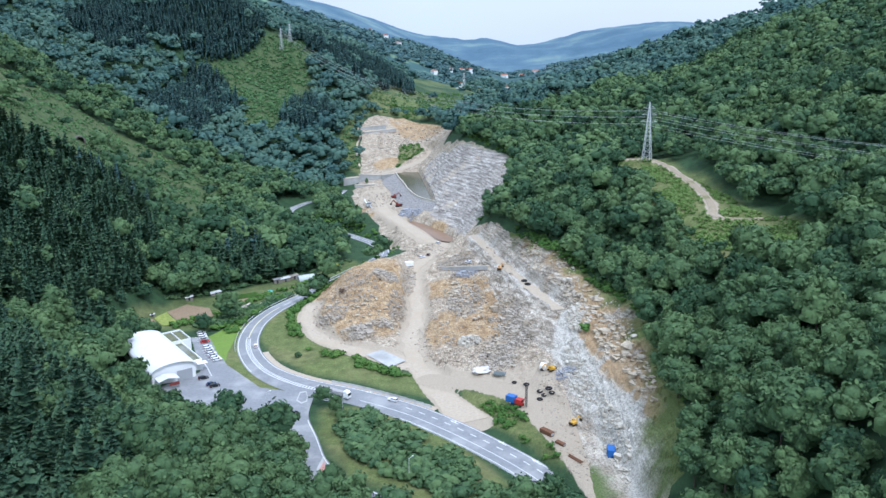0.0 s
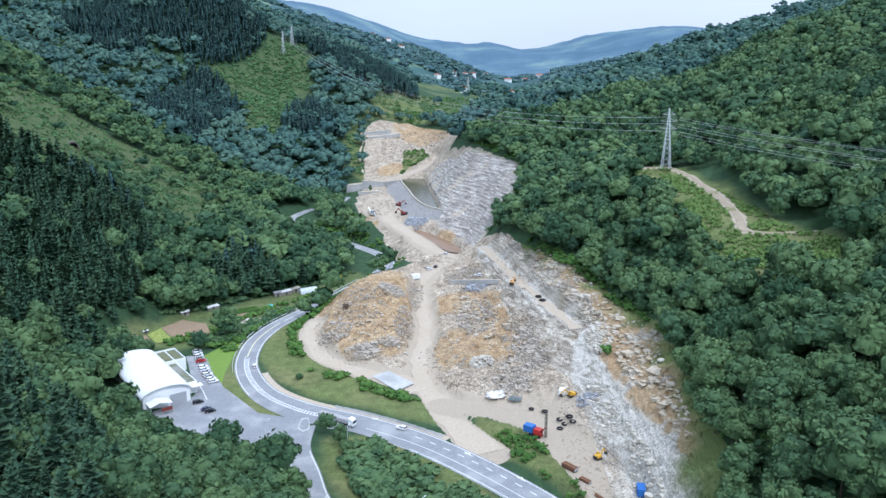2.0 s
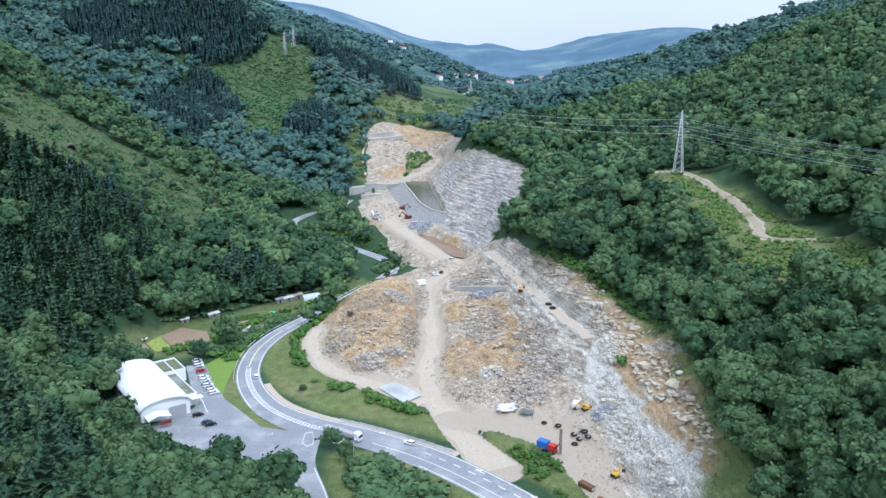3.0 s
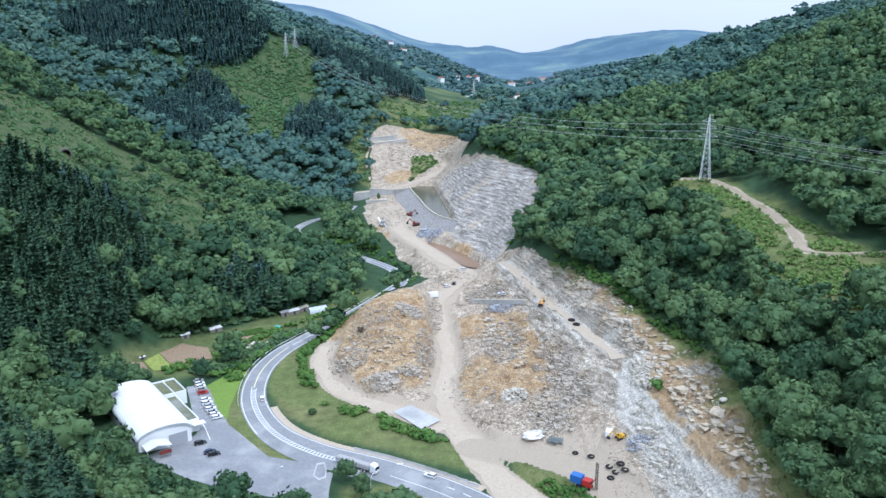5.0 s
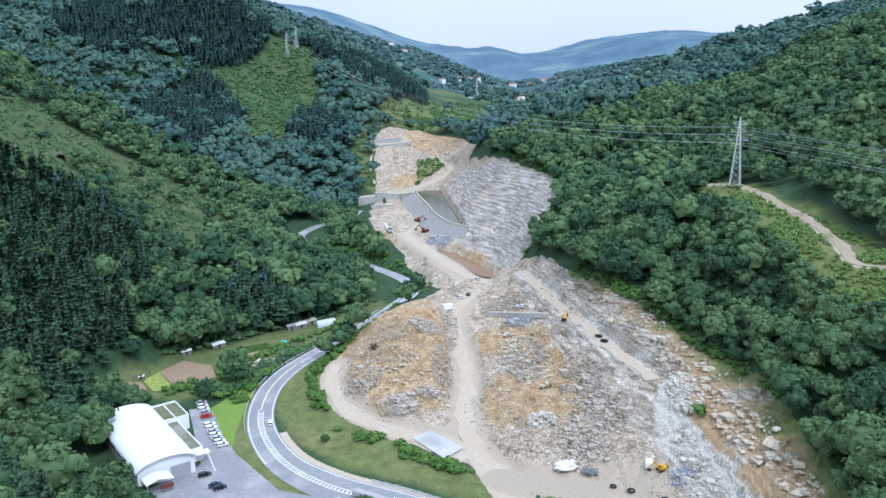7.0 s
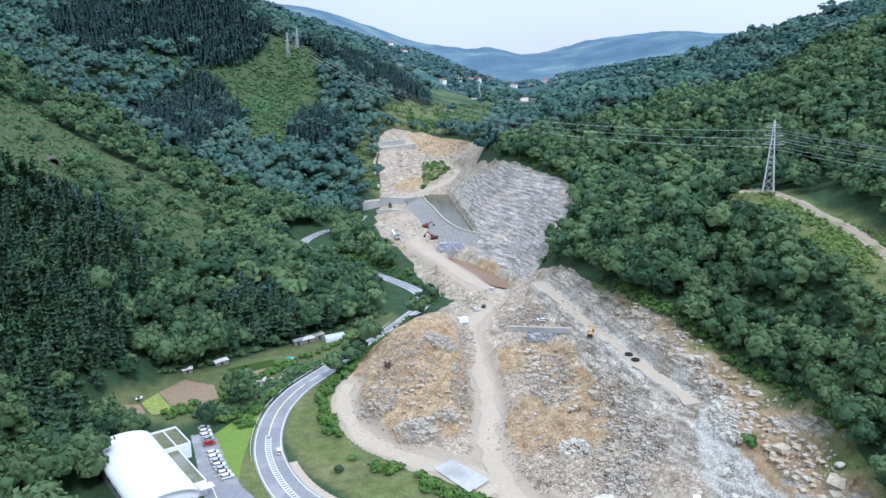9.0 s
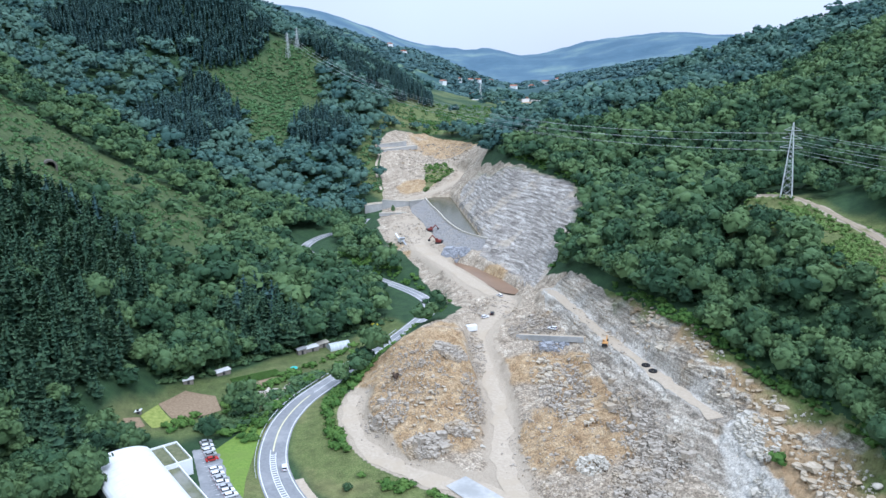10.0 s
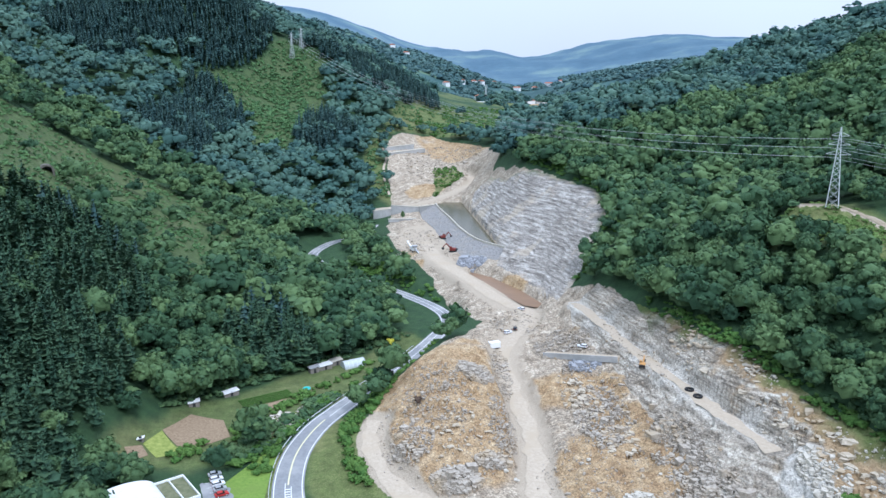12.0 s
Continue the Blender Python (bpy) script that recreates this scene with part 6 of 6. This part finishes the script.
site_box(55.2, 226.3, 80, (4.2, 2.4, 2.5), BLUE, "blue steel site container below the rock face")
site_box(-21, 450.5, 20, (5.0, 2.6, 2.8), WHITE, "white site cabin beside the haul road", "site_cabin")
site_box(40.9, 290.3, 70, (3.2, 2.0, 2.2), WHITE, "small white storage box in the quarry yard")
site_box(36, 240.6, -50, (5.2, 2.0, 1.5), RUST, "rusty brown steel skip lying in the yard", "skip")
site_box(39.6, 233.2, -48, (3.6, 1.6, 0.9), RUST, "rusty low steel skip on pale ground", "skip")


def beams_pile(x, y, turn, n, l, mat, words):
    root = thing("beam_stack", pose(x, y, zat(x, y) + 0.1, 0, 0, turn), words, "beam stack")
    for k in range(n):
        part("beam", boxed(-l / 2 + rng.uniform(-0.4, 0.4), l / 2, k * 0.75 - n * 0.37, k * 0.75 - n * 0.37 + 0.5, 0, 0.42, 0.03), mat, root)


beams_pile(23.4, 295, 75, 7, 4.2, paint("grey_green_steel", (0.14, 0.17, 0.17), 0.5), "row of dark grey-green steel sheets on the quarry floor")
beams_pile(43, 223.4, -55, 2, 6, RUST, "rusty steel beams lying on pale ground")


def tarp_heap(x, y):
    bm = bmesh.new()
    bmesh.ops.create_icosphere(bm, subdivisions=4, radius=1.0)
    for v in bm.verts:
        n = noise.noise(v.co * 1.6) * 0.5 + noise.noise(v.co * 4) * 0.22
        v.co = Vector((v.co.x * 4.2, v.co.y * 2.6, max(v.co.z, -0.1) * 1.5)) * (1 + n)
    ob = part("tarpaulin_heap", bm, surface("white_tarpaulin", (0.60, 0.58, 0.55), (0.80, 0.79, 0.77), 0.8, 0.7, 0.6, 0.3, (0.45, 0.40, 0.35)), smooth_faces=True)
    ob.matrix_world = pose(x, y, zat(x, y) + 0.1, 0, 0, 30)
    tagged(ob, "crumpled white tarpaulin over a heap of rubble", "tarpaulin")


tarp_heap(16.5, 298.7)


def crusher(x, y, turn):
    root = thing("rock_crusher", pose(x, y, zat(x, y), 0, 0, turn), "long pale rock crusher with conveyor on the dam site", "rock crusher")
    part("body", boxed(-3, 3, -1.4, 1.4, 1.2, 3.6, 0.1), WHITE, root)
    part("hopper", prism(bmesh.new(), [(-4.6, 4.8), (-1.6, 4.8), (-2.2, 3.6), (-4, 3.6)], -1.6, 1.6), GREY, root)
    bm = bmesh.new()
    beam(bm, (2.5, 0, 1.5), (12, 0, 4.6), 0.9)
    part("conveyor", bm, WHITE, root)
    for sy in (-1.2, 1.2):
        part("track", boxed(-3, 3, sy - 0.3, sy + 0.3, 0.02, 1.1, 0.2), DARK, root)
    bm = bmesh.new()
    beam(bm, (-4, 0, 3), (-12, 0, 1.0), 0.9)
    part("feeder", bm, GREY, root)


crusher(-62, 618, 110)


def causeway(a, b):
    """A low concrete-edged causeway with a sunken dark pit beneath."""
    a, b = Vector(a), Vector(b)
    d = b - a
    root = thing("causeway", Matrix.Translation(a) @ Matrix.Rotation(math.atan2(d.y, d.x), 4, "Z") @ Matrix.Rotation(-math.atan2(d.z, d.xy.length), 4, "Y"), "grey gravel causeway with a concrete edge above dark rubble", "causeway")
    n = d.length
    part("deck", boxed(0, n, -1.5, 1.5, -2.4, 0.0, 0.1), GRAVEL, root)
    part("edge_beam", boxed(0, n, -1.9, -1.503, -2.2, 0.25, 0.05), CONCRETE, root, "pale concrete edge beam")


causeway((0, 437, 11.4), (26, 413, 18.6))

# ---- the hall ----
HALL_SKIN = surface("white_roof_sheet", (0.62, 0.635, 0.635), (0.74, 0.755, 0.755), 0.25, 0.5, 0.05, 0.02, (0.70, 0.71, 0.70))
root = thing("industrial_hall", pose(-120.6, 290.4, 0, 0, 0, 37.5), "white industrial hall with a barrel roof and flat annexe", "hall")
W, D, E, RISE = 18.5, 46.0, 5.6, 3.4
arc = [(W / 2 - (W / 2 + 0.5) * math.cos(math.pi * k / 14), E + RISE * math.sin(math.pi * k / 14)) for k in range(15)]
bm = prism(bmesh.new(), arc + [(px, pz - 0.25) for px, pz in arc[::-1]], -1.2, D + 0.5)
part("roof", bm, HALL_SKIN, root, "curved white sheet-metal roof", False)
for k in range(1, 12):
    yk = -1.2 + k * (D + 1.7) / 12
    part("roof_seam", prism(bmesh.new(), [(px, pz + 0.06) for px, pz in arc] + [(px, pz + 0.004) for px, pz in arc[::-1]], yk - 0.06, yk + 0.06), HALL_SKIN, root)
part("wall", boxed(0, 0.3, 0, D, -0.5, E - 0.1), GREY, root)
part("wall", boxed(W - 0.3, W, 0, D, -0.5, E - 0.1), WHITE, root)
arc_in = [(W / 2 - W / 2 * math.cos(math.pi * k / 14), E - 0.2 + (RISE - 0.1) * math.sin(math.pi * k / 14)) for k in range(15)]
for y0, y1 in ((0.0, 0.3), (D - 0.3, D)):
    part("gable", prism(bmesh.new(), [(0.3, -0.5)] + [(min(max(px, 0.3), W - 0.3), pz) for px, pz in arc_in] + [(W - 0.3, -0.5)], y0, y1), WHITE, root)
part("door", boxed(10.5, 17.0, -0.12, -0.01, 0, 4.4), GREY, root, "large grey sliding door")
porch = part("porch_roof", prism(bmesh.new(), [(0.8, 4.2), (4.6, 5.3), (9.4, 4.2), (9.4, 3.95), (4.6, 5.05), (0.8, 3.95)], -7.0, -1.25), HALL_SKIN, root, "small white pitched porch roof")
for px, py in ((1.2, -6.6), (9.0, -6.6)):
    part("post", boxed(px - 0.15, px + 0.15, py - 0.15, py + 0.15, -0.2, 4.0), GREY, root)
part("awning", boxed(5.0, 9.0, -7.3, -7.02, 1.6, 2.9), DULL_RED, root, "dark red front panel")
A0, A1 = 6.0, 32.0
part("annexe", boxed(W + 0.01, W + 5, A0, A1, -0.3, 4.2), WHITE, root)
part("annexe_roof", boxed(W + 0.3, W + 4.7, A0 + 0.3, A1 - 0.3, 4.203, 4.35), ROOF_MOSS, root, "mossy flat roof")
for x0, x1, y0, y1 in ((W + 4.7, W + 5.02, A0, A1), (W + 0.01, W + 5.02, A0 - 0.02, A0 + 0.28)):
    part("parapet", boxed(x0, x1, y0, y1, 4.203, 5.0, 0.03), WHITE, root)
part("annexe", boxed(W + 0.01, W + 9.5, A1 + 0.02, 47.0, -0.3, 5.0), WHITE, root)
part("annexe_roof", boxed(W + 0.3, W + 9.2, A1 + 0.3, 46.7, 5.003, 5.12), ROOF_MOSS, root, "mossy flat roof")
for x0, x1, y0, y1 in ((W + 9.2, W + 9.52, A1, 47.0), (W + 0.01, W + 9.19, A1, A1 + 0.29), (W + 0.01, W + 9.19, 46.7, 47.02), (W + 4.6, W + 4.9, A1 + 0.3, 46.69)):
    part("parapet", boxed(x0, x1, y0, y1, 5.003, 5.8, 0.03), WHITE, root)
part("canopy", boxed(W + 2.0, W + 6.5, A0 - 3, A0 - 0.03, 3.6, 3.9, 0.04), WHITE, root)
for k in range(5):
    part("window", boxed(W + 5.021, W + 5.06, A0 + 3 + k * 4.5, A0 + 5.4 + k * 4.5, 1.4, 2.8), GLASS_DARK, root, "dark glazed window")
for k in range(6):
    part("window", boxed(-0.04, -0.004, 4 + k * 7, 7.5 + k * 7, 3.2, 4.6), GLASS_DARK, root, "dark glazed window")
for k in range(13):
    q = Vector((-122.2 + k * 1.46, 356 - k * 2.9))
    marking(np.array([[q.x - 2.4, q.y - 1.2, 0.0, 1], [q.x + 0, q.y + 0.0, 0.0, 1], [q.x + 2.4, q.y + 1.2, 0.0, 1]]), 0.14, WHITE_LINE, "white parking bay line", None, 0.03)
marking(np.array([[-107.5, 317, 0, 1], [-104, 311, 0, 1], [-99.5, 302, 0, 1]]), 0.3, WHITE_LINE, "white line beside the hall", None, 0.03)

# ---- gardens ----
TILLED = surface("tilled_earth", (0.19, 0.13, 0.08), (0.33, 0.25, 0.16), 1.2, 0.95, 0.5, 0.15)
LAWN = surface("bright_meadow", (0.11, 0.19, 0.03), (0.20, 0.29, 0.055), 0.9, 0.95, 0.5, 0.2, (0.15, 0.22, 0.045))
YOUNG = surface("young_crop", (0.15, 0.20, 0.04), (0.33, 0.36, 0.10), 0.7, 0.95, 0.5, 0.2)
plate("field", [(-147, 383), (-141, 397), (-128, 394), (-122, 381), (-133, 371), (-139, 374)], 0.12, TILLED, "bare brown tilled garden plot", "field", follow=True)
plate("field", [(-150, 372), (-147, 382.5), (-139.5, 373.5), (-134, 370), (-143, 365)], 0.12, YOUNG, "garden plot of yellow-green young plants", "field", follow=True)
plate("field", [(-154, 366), (-150, 371), (-146, 366), (-150, 361)], 0.12, TILLED, "small bare brown garden patch", "field", follow=True)
plate("field", [(-121, 404), (-108, 413), (-106, 409), (-117, 400)], 0.12, TILLED, "narrow brown garden strip", "field", follow=True)
plate("field", [(-117, 345), (-105.5, 372), (-102, 368), (-101.5, 350), (-100, 330), (-98, 318)], 0.10, LAWN, "bright green meadow beside the car park", "field", follow=True)
for k in range(5):
    a, b = np.array((-126 + k * 0.9, 410 - k * 1.3)), np.array((-109 + k * 0.9, 421 - k * 1.3))
    q = np.linspace(0, 1, 26)[:, None]
    pts = a + (b - a) * q
    zz = height(pts[:, 0], pts[:, 1])
    planted("crop_row", "dark green row of garden vegetables", "crop", SPRIG, np.column_stack([pts, zz + 0.3, np.full(26, 0.6), np.full(26, 0.6), np.full(26, 0.35)]), SHRUB)


def shed(x, y, turn, size, roofmat, words):
    l, w, h = size
    root = thing("shed", pose(x, y, zat(x, y), 0, 0, turn), words, "shed", "garden sheds")
    part("wall", boxed(-l / 2, l / 2, -w / 2, w / 2, -0.4, h), surface("weathered_boards", (0.16, 0.14, 0.12), (0.30, 0.27, 0.23), 1.5), root)
    part("roof", prism(bmesh.new(), [(-l / 2 - 0.3, h + 0.01), (l / 2 + 0.3, h + 0.6), (l / 2 + 0.3, h + 0.72), (-l / 2 - 0.3, h + 0.13)], -w / 2 - 0.3, w / 2 + 0.3), roofmat, root, "pale sheet roof")
    part("door", boxed(-0.5, 0.5, -w / 2 - 0.06, -w / 2 - 0.003, 0, 1.95), DARK, root)


for sx, sy, st, size, m2, words in ((-142, 404, 20, (4, 3, 1.5), WHITE, "small dark shed with a white sheet roof at the wood's edge"), (-131, 416, 35, (6, 3.5, 1.4), WHITE, "low shed with a pale sheet roof above the gardens"), (-97, 445, 30, (6, 4, 1.7), WHITE, "white-roofed garden shed among trees"),
                                    (-92.5, 450, 30, (5, 4, 1.8), LIMESTONE, "pale garden shed beside the greenhouse"), (-151, 373, 10, (2.0, 1.4, 0.8), WHITE, "tiny white garden box beside a bare patch"), (-101, 441, 30, (4, 3, 2.2), GREY, "grey garden shed near the stream"),
                                    (-57, 197, 10, (9, 7, 4), LIMESTONE, "pale flat-roofed shed hidden among trees")):
    shed(sx, sy, st, size, m2, words)
root = thing("greenhouse", pose(-84.5, 448, zat(-84.5, 448), 0, 0, 120), "grey-white tunnel greenhouse beside the gardens", "greenhouse")
arch = [(-3 * math.cos(math.pi * k / 10), 3 * math.sin(math.pi * k / 10)) for k in range(11)]
part("cover", prism(bmesh.new(), [(px, pz - 0.2) for px, pz in arch], -5, 5), surface("greenhouse_film", (0.42, 0.46, 0.46), (0.56, 0.60, 0.60), 0.8, 0.4, 0.0), root)
for k in range(6):
    part("hoop", prism(bmesh.new(), [(px * 1.02, pz * 1.02 - 0.2) for px, pz in arch] + [(px * 1.005, pz * 1.005 - 0.2) for px, pz in arch[::-1]], -5 + k * 2 - 0.06, -5 + k * 2 + 0.06), STEEL, root)
bm = bmesh.new()
ring(bm, 1.5, 0.16, (0, 0, 0.5))
ob = thing("paddling_pool", pose(-101.1, 422.5, zat(-101.1, 422.5)), "small round turquoise pool on the grass", "pool")
part("basin", disc(bmesh.new(), 1.5, 0.6, (0, 0, 0.3), "Z", 20), paint("turquoise", (0.03, 0.45, 0.42), 0.4), ob)
part("rim", bm, paint("pale_turquoise", (0.2, 0.6, 0.55), 0.4), ob)

tree(-41, 263, 0, 3.2, 8.5, label="bright leafy tree at the tip of the road island", pick=1)
tree(-38, 258, 0, 2.6, 6.0, label="young leafy tree on the road island", pick=2)
tree(-66, 322, zat(-66, 322) - 0.8, 1.9, 3.4, label="round dark bush on the grass verge", pick=0)
tree(-73, 719, zat(-73, 719), 2.0, 7.0, label="dark solitary tree in front of the spillway wall", pick=4)

# ---- pylons and wires ----
def pylon(x, y, z, h, turn, words):
    root = thing("pylon", pose(x, y, z, 0, 0, turn), words, "pylon", "power pylons")
    half = lambda q: 2.35 - 1.65 * q / 0.72 if q < 0.72 else 0.70 - 0.58 * (q - 0.72) / 0.28
    levels = [0, 0.11, 0.21, 0.30, 0.38, 0.45, 0.52, 0.58, 0.64, 0.70, 0.76, 0.82, 0.88, 0.94, 1.0]
    sides = ((1, 1), (-1, 1), (-1, -1), (1, -1))
    for k in range(4):
        bm = bmesh.new()
        for a, b in zip(levels, levels[1:]):
            beam(bm, (sides[k][0] * half(a), sides[k][1] * half(a), a * h), (sides[k][0] * half(b), sides[k][1] * half(b), b * h), 0.17)
        part("leg", bm, STEEL, root)
        bm = bmesh.new()
        s, t = sides[k], sides[(k + 1) % 4]
        for a, b in zip(levels, levels[1:]):
            beam(bm, (s[0] * half(a), s[1] * half(a), a * h), (t[0] * half(b), t[1] * half(b), b * h), 0.09)
            beam(bm, (t[0] * half(a), t[1] * half(a), a * h), (s[0] * half(b), s[1] * half(b), b * h), 0.09)
        part("bracing", bm, STEEL, root)
    for q, reach in ((0.66, 4.6), (0.78, 4.0), (0.89, 3.3)):
        for sx in (-1, 1):
            bm = bmesh.new()
            for sy in (-0.5, 0.5):
                beam(bm, (sx * 0.5, sy, q * h), (sx * reach, 0, q * h + 0.2), 0.14)
            beam(bm, (sx * 0.5, 0, q * h + 1.6), (sx * reach, 0, q * h + 0.25), 0.14)
            arm = part("cross_arm", bm, STEEL, root)
            part("insulator", disc(bmesh.new(), 0.12, 1.2, (sx * reach, 0, q * h - 0.5), "Z", 8), DARK, arm)
    return root


PZ = zat(118.5, 439)
pylon(118.5, 439, PZ, 108 - PZ, 150, "tall grey lattice power pylon on the hilltop meadow")
pylon(-214, 1041, zat(-214, 1041), 30, 150, "distant grey lattice pylon in the hillside clearing")
pylon(-207, 1066, zat(-207, 1066), 26, 150, "distant grey lattice pylon on the ridge")
pylon(40, 1440, zat(40, 1440), 30, 150, "distant pale lattice pylon behind the white house")
HH = 108 - PZ


def wire(a, b, sag, words, w=0.04):
    c = bpy.data.curves.new("power_line", "CURVE")
    c.dimensions, c.bevel_depth, c.bevel_resolution = "3D", w, 1
    s = c.splines.new("POLY")
    s.points.add(30)
    a, b = Vector(a), Vector(b)
    for k in range(31):
        t = k / 30
        q = a.lerp(b, t)
        s.points[k].co = (q.x, q.y, q.z - sag * 4 * t * (1 - t), 1)
    c.materials.append(STEEL)
    return tagged(new("power_line", c), words, "power line", "power lines")


ca, sa = math.cos(radians(150)), math.sin(radians(150))
for q, reach in ((0.66, 4.6), (0.78, 4.0), (0.89, 3.3)):
    for sx in (-1, 1):
        ax, ay, az = 118.5 + ca * sx * reach, 439 + sa * sx * reach, PZ + q * HH - 1.1
        wire((ax, ay, az), (ax + 150, ay - 300, az + 2), 8, "thin grey power line running from the hilltop pylon")
        wire((ax, ay, az), (-214 + ca * sx * reach, 1041 + sa * sx * reach, zat(-214, 1041) + q * 30), 30, "thin grey power line crossing the valley")

# ---- distant houses ----
def house(x, y, turn, l, w, h, words, roofmat=TILE_RED):
    root = thing("house", pose(x, y, zat(x, y), 0, 0, turn), words, "house", "distant houses")
    part("wall", boxed(-l / 2, l / 2, -w / 2, w / 2, -3, h), WHITE, root)
    part("roof", prism(bmesh.new(), [(-w / 2 - 0.6, h + 0.01), (0, h + w * 0.24), (w / 2 + 0.6, h + 0.01)], -l / 2 - 0.6, l / 2 + 0.6), roofmat, root)
    root.children[1].rotation_euler = (0, 0, math.pi / 2)
    for k in range(max(2, int(l / 4))):
        for lev in range(max(1, int(h / 3.2))):
            part("window", boxed(-l / 2 + 1 + k * 4, -l / 2 + 2.2 + k * 4, -w / 2 - 0.05, -w / 2 - 0.004, 1 + lev * 3, 2.4 + lev * 3), GLASS_DARK, root)


house(30, 1450, 8, 22, 13, 8, "white farmhouse with a red tiled roof on the far meadow")
for hx, hy, ht, hl, hw, hh in ((120, 1490, 15, 26, 14, 7), (150, 1535, 40, 18, 12, 8), (196, 1520, 5, 16, 10, 7), (50, 2050, 20, 18, 12, 9), (72, 2110, 50, 16, 12, 9), (20, 1990, 10, 16, 11, 8), (110, 2160, 0, 20, 12, 9), (-20, 1900, 30, 16, 11, 8), (240, 2330, 10, 26, 14, 9), (290, 2400, 40, 24, 14, 9), (330, 2420, 5, 22, 14, 9), (180, 2250, 60, 18, 12, 9),
                               (-160, 2200, 20, 22, 13, 9), (-210, 2300, 0, 20, 13, 9), (-120, 2120, 30, 18, 12, 9), (-260, 2450, 10, 22, 13, 9)):
    house(hx, hy, ht, hl, hw, hh, "small white house with a red tiled roof far up the valley")

# tunnel mouth in the grassy spur
root = thing("tunnel_portal", pose(-249, 522, zat(-249, 522) - 1.6, 0, 0, 32), "small dark tunnel mouth in the grassy spur", "tunnel portal")
outer = [(-3.6, -2.0)] + [(-3.6 * math.cos(math.pi * k / 10), 2.2 + 3.3 * math.sin(math.pi * k / 10)) for k in range(11)] + [(3.6, -2.0)]
inner = [(-2.6, -2.0)] + [(-2.6 * math.cos(math.pi * k / 10), 2.2 + 2.4 * math.sin(math.pi * k / 10)) for k in range(11)] + [(2.6, -2.0)]
bm = bmesh.new()
rows = [[bm.verts.new((px, py, pz)) for px, pz in line] for line, py in ((outer, 6.0), (outer, 0.0), (inner, 0.0), (inner, 6.0))]
for a, b in zip(rows, rows[1:]):
    for k in range(12):
        bm.faces.new((a[k], a[k + 1], b[k + 1], b[k]))
part("surround", bm, surface("weathered_rock", (0.09, 0.085, 0.07), (0.20, 0.185, 0.155), 0.9, 0.95, 0.6, 0.3), root)
# a near-black sheet stands for the darkness deeper in the opening
part("back_wall", prism(bmesh.new(), inner, 5.0, 5.4), DARK, root, "back wall coloured black as the darkness of the tunnel")
